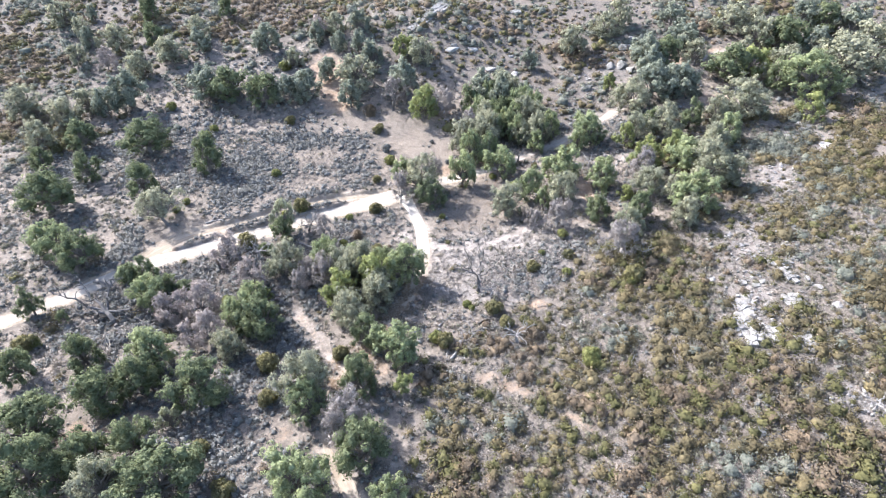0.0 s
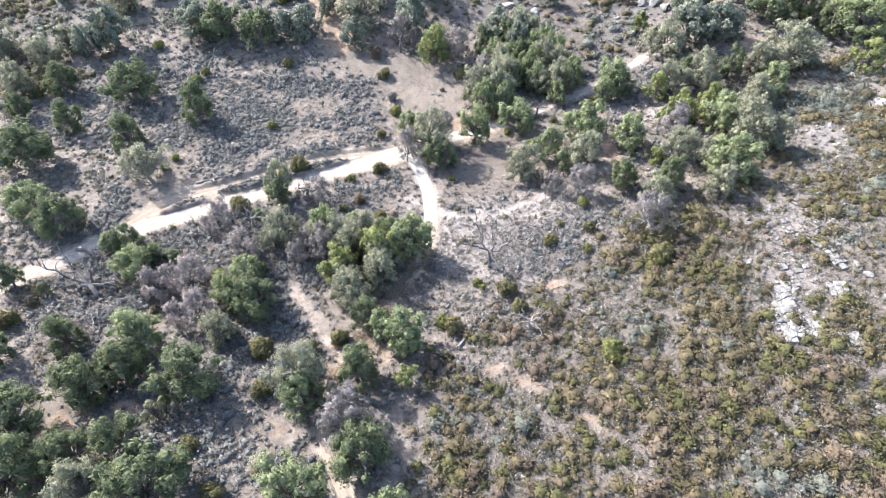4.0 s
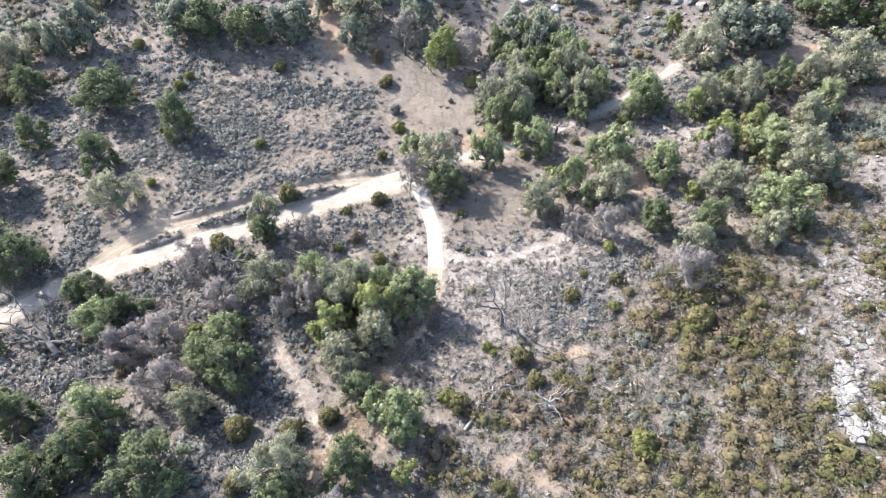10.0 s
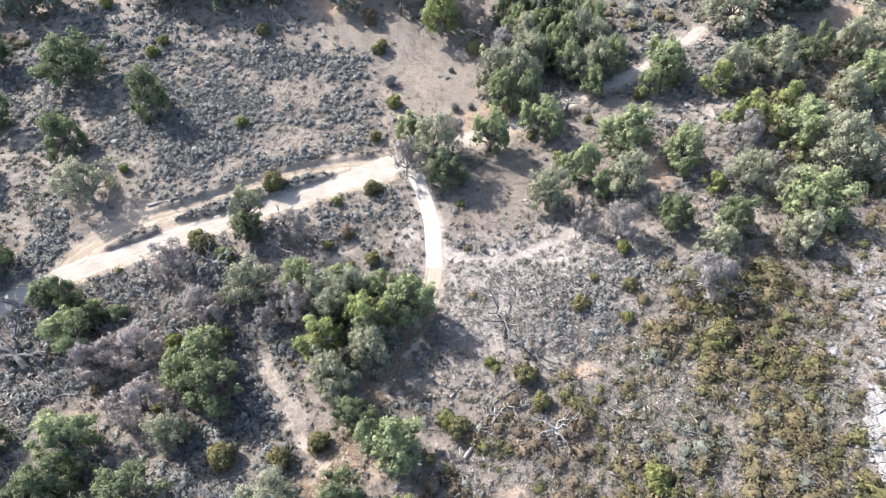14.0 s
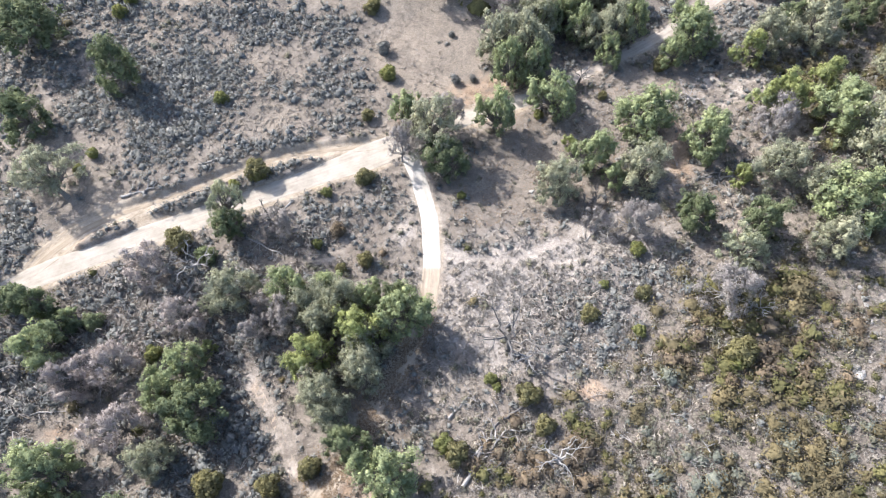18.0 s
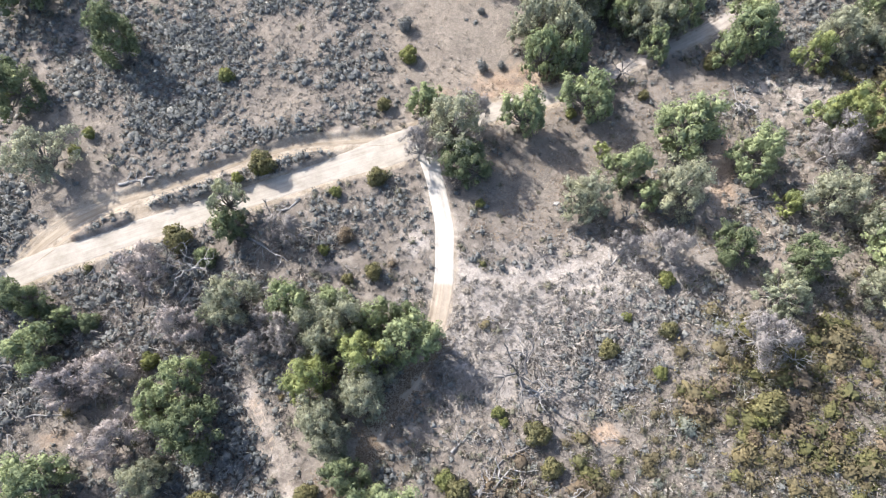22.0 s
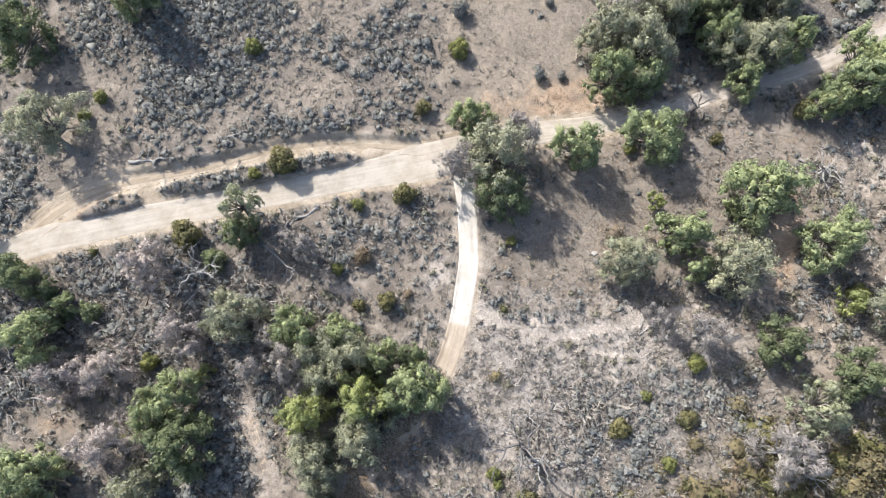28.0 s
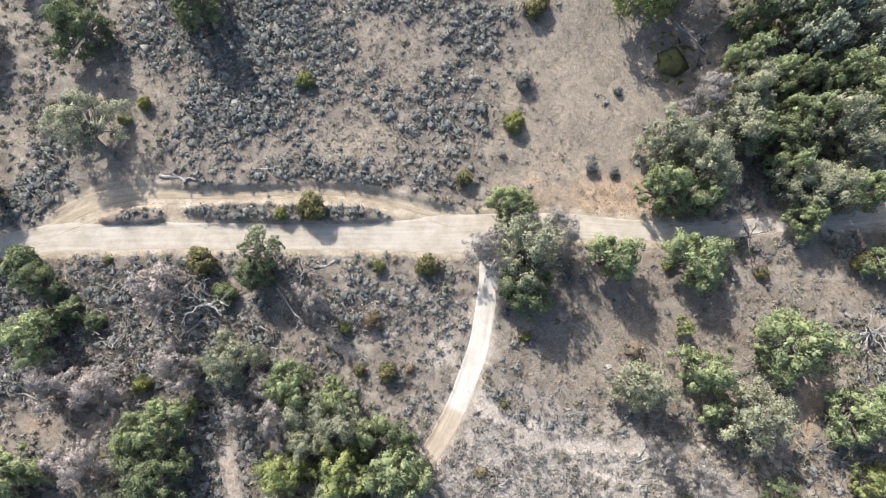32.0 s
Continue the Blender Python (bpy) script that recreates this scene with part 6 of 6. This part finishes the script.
bush("chamise", -27.9, 58.0, 1.95, 2.43, "dark olive bush in the lower sage")
bush("chamise", -17.6, 68.2, 1.68, 2.10, "olive bush between path and track")
bush("chamise", -35.8, 49.4, 1.65, 2.06, "olive bush in the lower sage")
bush("chamise", -30.3, 42.4, 2.10, 2.63, "olive bush in the lower sage")
bush("manzanita", 24.5, 64.8, 2.03, 2.54, "pale green bush on the chaparral slope")
bush("chamise", -44.2, 155.2, 1.92, 2.40, "olive bush on the far sagebrush flat")
bush("chamise", -18.1, 151.7, 1.60, 2.00, "small olive bush on the meadow")
bush("rust", -21.5, 159.4, 2.56, 3.19, "russet-green bush at the meadow's edge")
bush("manzanita", -65.3, 151.4, 1.60, 2.00, "small green bush at the sagebrush edge")
bush("manzanita", -66.6, 147.9, 1.72, 2.15, "small green bush at the sagebrush edge")
bush("manzanita", -81.0, 162.4, 1.83, 2.28, "small green bush at the sagebrush edge")
bush("manzanita", -50.9, 183.4, 2.30, 2.87, "green bush on the far flat")
bush("manzanita", -14.0, 134.5, 1.88, 2.35, "olive bush by the sagebrush flat")
bush("chamise", -32.7, 111.8, 2.37, 2.96, "olive bush on the road's bank")
bush("chamise", -74.3, 70.6, 2.35, 2.94, "olive bush in the lower thicket")
bush("manzanita", -73.1, 71.2, 1.45, 1.82, "yellow-green bush in the lower thicket")

# ---- dead trees and fallen logs ----
fallen_oak(-59.6, 75.0, (-3.6, 3.4, 1.9), ((-15.0, 7.0, 3.2), (-11.5, 9.6, 4.6), (-4.2, 9.0, 5.2), (-10.5, 3.6, 1.0), (3.5, 4.5, 1.4)), "large toppled dead oak with long bare grey limbs", GREYWOOD, 4)
snag(7.0, 84.7, 9.5, "grey bare dead oak standing on dry grass", DARKWOOD, spread=0.75, seed=3, turn=0, thick=0.26)
snag(26.5, 103.3, 4.5, "small grey snag beside the eroded gully", DEADWOOD, spread=0.5, seed=5, turn=134, thick=0.15)
snag(19.0, 107.2, 2.8, "broken dark stump on the dry slope", DARKWOOD, spread=0.5, seed=6, turn=201, thick=0.22)
snag(20.0, 108.6, 3.2, "dark broken snag beside the oaks", DARKWOOD, spread=0.5, seed=7, turn=268, thick=0.2)
snag(-38.5, 94.3, 4.8, "bleached dead tree with low crooked limbs", DEADWOOD, spread=1.3, seed=8, turn=335, thick=0.22)
snag(-15.0, 161.8, 9.0, "tall bare grey tree at the meadow's edge", DARKWOOD, spread=0.5, seed=9, turn=42, thick=0.2)
snag(-42.8, 95.3, 4.2, "bare grey dead tree by the road's bank", DARKWOOD, spread=1.0, seed=10, turn=109, thick=0.18)
snag(-29.7, 103.7, 4.6, "crooked bare grey tree below the road", DARKWOOD, spread=1.2, seed=11, turn=176, thick=0.2)
snag(39.4, 89.9, 3.2, "small leafless grey snag in the brush", DEADWOOD, spread=0.9, seed=12, turn=243, thick=0.12)
snag(19.4, 133.5, 4.0, "bare grey snag under the oaks", DARKWOOD, spread=0.9, seed=13, turn=310, thick=0.16)
snag(6.9, 88.0, 3.0, "low bleached snag on dry grass", DEADWOOD, spread=1.2, seed=14, turn=17, thick=0.14)
snag(9.4, 83.0, 3.6, "bleached low crooked dead tree", DEADWOOD, spread=1.6, seed=16, turn=151, thick=0.2)
snag(13.1, 70.0, 4.2, "bleached crooked dead tree among chaparral", DEADWOOD, spread=1.6, seed=17, turn=218, thick=0.2)
snag(61.7, 51.2, 3.4, "bleached tangle of dead branches", DEADWOOD, spread=1.7, seed=18, turn=285, thick=0.16)
snag(36.8, 127.8, 4.0, "pale tangle of dead oak branches", DEADWOOD, spread=1.5, seed=19, turn=352, thick=0.18)
snag(-42.6, 94.5, 4.5, "bleached dead tree below the road", DEADWOOD, spread=1.2, seed=20, turn=59, thick=0.2)
log(-26.6, 107.5, -30.6, 102.7, 0.24, "bleached fallen log below the dirt road", 1, 4)
log(-53.6, 106.7, -48.6, 108.3, 0.28, "grey fallen log beside the loop track", 2, 5)
log(-42.5, 112.5, -39.3, 115.1, 0.2, "grey fallen log in the sagebrush", 3, 3)
log(34.3, 129.8, 39.6, 129.0, 0.26, "bleached fallen trunk with broken limbs", 4, 4)
log(36.2, 112.5, 41.4, 113.8, 0.26, "dark fallen log under the oaks", 5, 5, DARKWOOD)
log(-0.3, 157.6, 5.3, 155.1, 0.28, "grey fallen log by the oak grove", 6, 3)
log(-59.9, 74.6, -53.5, 79.1, 0.26, "bleached fallen log in the lower brush", 7, 4)
log(-57.1, 73.2, -51.5, 74.0, 0.18, "bleached fallen log in the lower brush", 8, 5)
log(-39.9, 90.0, -36.9, 95.2, 0.2, "bleached fallen limb in the lower brush", 9, 3)
log(-32.1, 100.4, -26.3, 97.6, 0.18, "grey fallen limb in the dry brush", 10, 4)
log(-0.8, 74.9, 2.0, 78.2, 0.22, "grey broken log on the dry slope", 11, 5)
log(6.4, 75.2, 8.8, 76.7, 0.24, "charred broken log on the dry slope", 12, 3, DARKWOOD)
log(2.4, 70.3, 4.9, 73.1, 0.3, "bleached fallen trunk on the dry slope", 13, 4)
log(1.3, 66.8, 6.6, 73.8, 0.28, "long grey fallen trunk with white limbs", 14, 5)
log(9.5, 72.4, 14.3, 67.0, 0.18, "bleached fallen limb among chaparral", 15, 3)
log(36.6, 112.6, 41.7, 112.5, 0.24, "grey fallen trunk under the oaks", 16, 4)
log(18.5, 101.5, 20.8, 104.2, 0.15, "thin bleached branch on the gully", 17, 5)
log(-58.5, 75.8, -53.5, 79.3, 0.22, "bleached fallen limb in the lower thicket", 18, 3)
log(-60.3, 73.3, -56.4, 76.3, 0.2, "bleached fallen limb below the dead oak", 19, 4)
log(-55.6, 75.5, -52.1, 79.1, 0.18, "bleached fallen limb below the dead oak", 20, 5)
log(-70.4, 87.9, -57.7, 83.2, 0.35, "fallen charred oak trunk below the dirt road", 21, 3, DARKWOOD)
log(-60.5, 70.1, -56.8, 74.7, 0.3, "fallen charred limb in the lower brush", 22, 4, DARKWOOD)
log(-57.2, 77.3, -53.0, 79.7, 0.22, "fallen charred limb in the lower brush", 23, 5, DARKWOOD)
log(1.9, 68.3, 5.7, 74.8, 0.26, "dark fallen trunk in the dry brush", 24, 3, DARKWOOD)

# ---- boulders ----
boulder("white", 52.9, 71.4, 1.29, 1.14, 0.52, "bleached granite slab on the eastern slope", 52)
boulder("white", 51.9, 73.4, 0.98, 0.76, 0.38, "bleached granite slab on the eastern slope", 13)
boulder("white", 52.2, 71.4, 0.77, 0.64, 0.32, "bleached granite slab on the eastern slope", 195)
boulder("white", 53.3, 73.1, 0.62, 0.72, 0.25, "bleached granite slab on the eastern slope", 14)
boulder("white", 51.6, 73.3, 0.74, 0.84, 0.31, "bleached granite slab on the eastern slope", 253)
boulder("white", 53.6, 68.6, 0.75, 0.73, 0.32, "bleached granite slab on the eastern slope", 346)
boulder("white", 52.3, 66.7, 0.96, 1.02, 0.42, "bleached granite slab on the eastern slope", 9)
boulder("white", 51.3, 67.3, 0.49, 0.53, 0.21, "bleached granite slab on the eastern slope", 319)
boulder("white", 52.3, 67.3, 0.78, 0.76, 0.31, "bleached granite slab on the eastern slope", 222)
boulder("white", 53.6, 75.6, 0.88, 0.97, 0.36, "bleached granite slab on the eastern slope", 103)
boulder("white", 53.6, 76.0, 0.52, 0.57, 0.21, "bleached granite slab on the eastern slope", 75)
boulder("white", 54.5, 74.2, 0.59, 0.68, 0.29, "bleached granite slab on the eastern slope", 101)
boulder("pale", 54.2, 79.4, 0.95, 1.13, 0.44, "pale granite boulder on the eastern slope", 54)
boulder("pale", 59.7, 74.3, 0.75, 0.84, 0.31, "pale granite slab among shrubs", 291)
boulder("pale", 59.6, 74.4, 0.47, 0.43, 0.20, "pale granite slab among shrubs", 39)
boulder("pale", 59.8, 75.0, 0.58, 0.63, 0.24, "pale granite slab among shrubs", 31)
boulder("pale", 55.3, 67.2, 1.08, 1.15, 0.42, "pale granite slab among shrubs", 154)
boulder("pale", 54.3, 68.3, 0.62, 0.67, 0.30, "pale granite slab among shrubs", 144)
boulder("pale", 54.2, 67.3, 0.49, 0.51, 0.22, "pale granite slab among shrubs", 99)
boulder("pale", 64.6, 83.9, 0.76, 1.01, 0.38, "pale granite outcrop on the ridge", 56)
boulder("pale", 64.5, 82.9, 0.80, 0.66, 0.30, "pale granite outcrop on the ridge", 127)
boulder("pale", 65.4, 84.7, 0.68, 0.81, 0.28, "pale granite outcrop on the ridge", 15)
boulder("pale", 66.2, 89.1, 0.75, 0.87, 0.32, "pale granite outcrop on the ridge", 296)
boulder("pale", 66.4, 89.2, 0.65, 0.66, 0.24, "pale granite outcrop on the ridge", 333)
boulder("pale", 67.0, 89.8, 0.50, 0.39, 0.19, "pale granite outcrop on the ridge", 12)
boulder("pale", 66.4, 76.6, 0.81, 0.84, 0.33, "pale granite boulder on the ridge", 50)
boulder("pale", 65.6, 77.3, 0.36, 0.36, 0.18, "pale granite boulder on the ridge", 314)
boulder("pale", 65.8, 77.7, 0.60, 0.52, 0.23, "pale granite boulder on the ridge", 157)
boulder("pale", 67.1, 71.5, 1.06, 0.95, 0.45, "pale granite boulder on the ridge", 10)
boulder("pale", 65.6, 78.8, 0.83, 0.76, 0.37, "pale granite boulder on the ridge", 298)
boulder("pale", 66.8, 93.3, 0.78, 0.70, 0.30, "pale granite outcrop on the ridge", 298)
boulder("pale", 66.9, 94.0, 0.34, 0.29, 0.14, "pale granite outcrop on the ridge", 217)
boulder("pale", 67.4, 93.7, 0.50, 0.56, 0.21, "pale granite outcrop on the ridge", 338)
boulder("white", 95.6, 129.2, 1.75, 1.78, 0.69, "broad white granite outcrop on the far ridge", 88)
boulder("white", 94.7, 127.7, 0.83, 0.93, 0.33, "broad white granite outcrop on the far ridge", 222)
boulder("white", 96.9, 127.9, 0.93, 0.96, 0.38, "broad white granite outcrop on the far ridge", 34)
boulder("white", 97.2, 128.7, 0.95, 0.99, 0.43, "broad white granite outcrop on the far ridge", 3)
boulder("white", 94.2, 127.9, 0.92, 0.93, 0.40, "broad white granite outcrop on the far ridge", 81)
boulder("white", 94.0, 127.7, 1.04, 0.98, 0.42, "broad white granite outcrop on the far ridge", 6)
boulder("white", 97.5, 127.8, 0.94, 0.99, 0.37, "white granite boulder on the far ridge", 7)
boulder("white", 96.8, 127.4, 0.39, 0.41, 0.17, "white granite boulder on the far ridge", 174)
boulder("white", 96.9, 128.2, 0.40, 0.46, 0.20, "white granite boulder on the far ridge", 189)
boulder("white", 89.6, 133.7, 1.31, 1.13, 0.52, "white granite outcrop on the far ridge", 252)
boulder("white", 90.6, 132.8, 0.93, 0.92, 0.36, "white granite outcrop on the far ridge", 12)
boulder("white", 89.1, 135.5, 0.72, 0.92, 0.35, "white granite outcrop on the far ridge", 165)
boulder("white", 88.4, 135.8, 0.71, 0.80, 0.28, "white granite outcrop on the far ridge", 111)
boulder("white", 90.7, 131.9, 1.00, 1.07, 0.38, "white granite outcrop on the far ridge", 49)
boulder("white", 90.3, 132.7, 0.93, 0.97, 0.36, "white granite outcrop on the far ridge", 290)
boulder("white", 85.4, 132.9, 0.88, 0.90, 0.39, "white granite outcrop on the far ridge", 249)
boulder("white", 84.8, 133.9, 0.55, 0.49, 0.22, "white granite outcrop on the far ridge", 48)
boulder("white", 84.4, 133.0, 0.53, 0.42, 0.21, "white granite outcrop on the far ridge", 74)
boulder("white", 95.6, 141.9, 1.10, 1.28, 0.54, "white granite outcrop on the far ridge", 94)
boulder("white", 96.4, 140.9, 0.81, 0.83, 0.32, "white granite outcrop on the far ridge", 188)
boulder("white", 95.1, 140.7, 0.54, 0.71, 0.26, "white granite outcrop on the far ridge", 254)
boulder("white", 94.6, 142.7, 0.66, 0.64, 0.29, "white granite outcrop on the far ridge", 119)
boulder("white", 95.5, 143.2, 0.61, 0.66, 0.27, "white granite outcrop on the far ridge", 341)
boulder("white", 95.7, 142.3, 0.55, 0.54, 0.27, "white granite outcrop on the far ridge", 15)
boulder("white", 88.5, 124.1, 0.80, 0.84, 0.30, "white granite boulder on the far ridge", 280)
boulder("white", 88.2, 123.6, 0.49, 0.62, 0.23, "white granite boulder on the far ridge", 229)
boulder("white", 88.6, 124.7, 0.40, 0.52, 0.19, "white granite boulder on the far ridge", 72)
boulder("pale", 78.4, 113.2, 0.88, 0.82, 0.34, "pale granite slab on the stony slope", 305)
boulder("pale", 78.7, 113.5, 0.56, 0.65, 0.26, "pale granite slab on the stony slope", 144)
boulder("pale", 78.4, 113.2, 0.51, 0.39, 0.19, "pale granite slab on the stony slope", 252)
boulder("pale", 76.9, 108.9, 0.98, 0.98, 0.39, "pale granite slab on the stony slope", 353)
boulder("pale", 76.6, 108.7, 0.52, 0.56, 0.24, "pale granite slab on the stony slope", 121)
boulder("pale", 76.8, 108.8, 0.51, 0.43, 0.20, "pale granite slab on the stony slope", 224)
boulder("grey", 68.6, 110.6, 0.88, 0.99, 0.41, "grey boulder on the stony slope", 42)
boulder("grey", 56.6, 78.2, 0.74, 0.85, 0.37, "grey boulder in the outcrop", 67)
boulder("grey", 58.1, 79.0, 0.71, 0.82, 0.29, "grey boulder in the outcrop", 155)
boulder("grey", 57.7, 68.8, 0.73, 0.73, 0.31, "grey boulder in the outcrop", 20)
boulder("grey", 43.5, 167.9, 1.72, 1.74, 1.15, "grey boulder beside the far lane", 315)
boulder("grey", 52.6, 178.4, 1.78, 1.95, 1.19, "dark grey boulder in the far rock pile", 126)
boulder("grey", 56.1, 178.6, 1.88, 2.46, 1.39, "dark grey boulder in the far rock pile", 143)
boulder("grey", 58.3, 175.9, 1.53, 1.81, 1.18, "dark grey boulder in the far rock pile", 169)
boulder("grey", 61.1, 177.3, 1.53, 1.29, 0.99, "dark grey boulder in the far rock pile", 169)
boulder("grey", 58.9, 188.0, 2.64, 2.17, 1.54, "tall grey rock on the far hill", 28)
boulder("grey", 62.2, 192.6, 1.81, 2.10, 1.25, "tall grey rock on the far hill", 132)
boulder("grey", 37.7, 179.5, 1.24, 1.34, 0.80, "grey boulder on the far hill", 14)
boulder("pale", 41.1, 184.6, 0.75, 0.74, 0.51, "pale boulder on the far hill", 237)
boulder("pale", 40.3, 185.0, 0.45, 0.48, 0.28, "pale boulder on the far hill", 135)
boulder("pale", 41.1, 184.5, 0.53, 0.54, 0.33, "pale boulder on the far hill", 20)
boulder("pale", 3.9, 189.6, 1.02, 0.98, 0.41, "pale granite boulder on the far hill", 220)
boulder("pale", 3.0, 189.7, 0.76, 0.82, 0.31, "pale granite boulder on the far hill", 164)
boulder("pale", 5.0, 189.0, 0.45, 0.60, 0.22, "pale granite boulder on the far hill", 3)
boulder("pale", 22.1, 185.8, 0.86, 0.77, 0.37, "pale granite boulder on the far hill", 39)
boulder("pale", 21.4, 186.2, 0.50, 0.47, 0.20, "pale granite boulder on the far hill", 110)
boulder("pale", 22.6, 186.9, 0.45, 0.50, 0.20, "pale granite boulder on the far hill", 95)
boulder("pale", 17.9, 176.6, 0.88, 0.99, 0.36, "pale granite boulder on the far hill", 76)
boulder("pale", 17.8, 176.1, 0.57, 0.63, 0.29, "pale granite boulder on the far hill", 142)
boulder("pale", 17.7, 175.8, 0.67, 0.78, 0.29, "pale granite boulder on the far hill", 128)
boulder("pale", 49.7, 82.1, 0.86, 0.79, 0.34, "pale boulder in the chaparral", 107)
boulder("pale", 49.0, 59.6, 0.77, 0.77, 0.32, "pale boulder in the chaparral", 181)
boulder("pale", 47.4, 58.7, 0.61, 0.61, 0.28, "pale boulder in the chaparral", 55)
boulder("pale", 49.1, 57.8, 0.52, 0.63, 0.25, "pale boulder in the chaparral", 271)
boulder("pale", 50.1, 81.2, 0.82, 0.89, 0.33, "rounded pale boulder at the scree's edge", 99)
boulder("white", 52.0, 72.5, 0.71, 0.60, 0.29, "bleached granite slab in the scree", 72)
boulder("white", 52.0, 73.4, 0.39, 0.44, 0.17, "bleached granite slab in the scree", 296)
boulder("white", 52.0, 73.2, 0.49, 0.37, 0.19, "bleached granite slab in the scree", 137)
boulder("pale", 53.7, 74.7, 0.71, 0.66, 0.31, "pale boulder in the scree", 312)
boulder("pale", 52.2, 74.8, 0.64, 0.72, 0.26, "pale boulder in the scree", 355)
boulder("pale", 59.2, 88.3, 0.65, 0.63, 0.26, "pale boulder in the scree", 56)
boulder("pale", 55.4, 91.0, 0.49, 0.65, 0.24, "pale boulder in the scree", 330)
boulder("pale", 13.4, 163.4, 0.97, 1.01, 0.60, "pale rock inside the oak grove", 217)
boulder("pale", 13.4, 162.6, 0.65, 0.62, 0.44, "pale rock inside the oak grove", 244)
boulder("pale", 12.6, 163.6, 0.57, 0.55, 0.34, "pale rock inside the oak grove", 298)
boulder("pale", 11.9, 164.0, 0.94, 0.89, 0.67, "pale rock inside the oak grove", 254)
boulder("white", 10.9, 110.6, 0.45, 0.41, 0.18, "bleached stump-like rock on dry grass", 20)
boulder("grey", 18.6, 147.6, 0.60, 0.58, 0.27, "grey rock inside the oak grove", 123)
outcrop(52.2, 73.5, 1.5, 2.2, 0.6, "bleached granite slab lying in the chaparral", 20)
outcrop(51.0, 69.5, 1.9, 3.4, 0.6, "bleached granite slab lying in the chaparral", 10)
outcrop(51.2, 66.2, 1.7, 2.6, 0.6, "bleached granite slab lying in the chaparral", -15)
outcrop(62.9, 79.8, 1.5, 2.6, 0.7, "bleached granite slab lying in the chaparral", 15)
outcrop(60.7, 73.4, 1.8, 2.4, 0.6, "bleached granite slab lying in the chaparral", -10)
outcrop(55.0, 66.0, 1.6, 2.0, 0.6, "bleached granite slab lying in the chaparral", 40)
outcrop(58.5, 64.0, 1.7, 2.3, 0.6, "bleached granite slab lying in the chaparral", 0)
outcrop(63.0, 83.5, 1.6, 2.4, 0.7, "bleached granite slab lying in the chaparral", 25)
outcrop(-8.5, 198, 4.6, 2.0, 0.55, "long white granite slab on the far hilltop", 48)
outcrop(-5, 202, 5.2, 2.6, 0.7, "long white granite slab on the far hilltop", 50)
outcrop(-1.5, 207.5, 6.2, 3.0, 0.8, "long white granite slab on the far hilltop", 58)
outcrop(1.5, 213, 6.0, 3.2, 0.8, "long white granite slab on the far hilltop", 62)
boulder("white", -6.5, 197, 2.0, 1.4, 0.8, "pale granite boulder on the far hill", 20)
boulder("white", 26, 211.7, 3.0, 1.5, 1.0, "pale granite boulder on the far hill", 10)
boulder("white", 2.9, 188, 2.4, 1.4, 0.8, "pale granite boulder on the far hill", 20)
boulder("white", 9.8, 188.6, 2.0, 1.2, 0.7, "pale granite boulder on the far hill", -20)
boulder("white", 8.7, 198, 1.6, 1.2, 0.9, "pale granite boulder on the far hill", 30)
boulder("white", 15.4, 180, 2.2, 1.5, 0.8, "pale granite boulder on the far hill", 0)
boulder("white", 22.4, 177, 2.0, 1.4, 0.8, "pale granite boulder on the far hill", 40)


# ---- brush, grass and stones over the hillside ----
grow_brush()
grow_grass()
grow_chaparral()
grow_scree_scrub()
scatter_leaf_litter()
scatter_stones()
scatter_sticks()
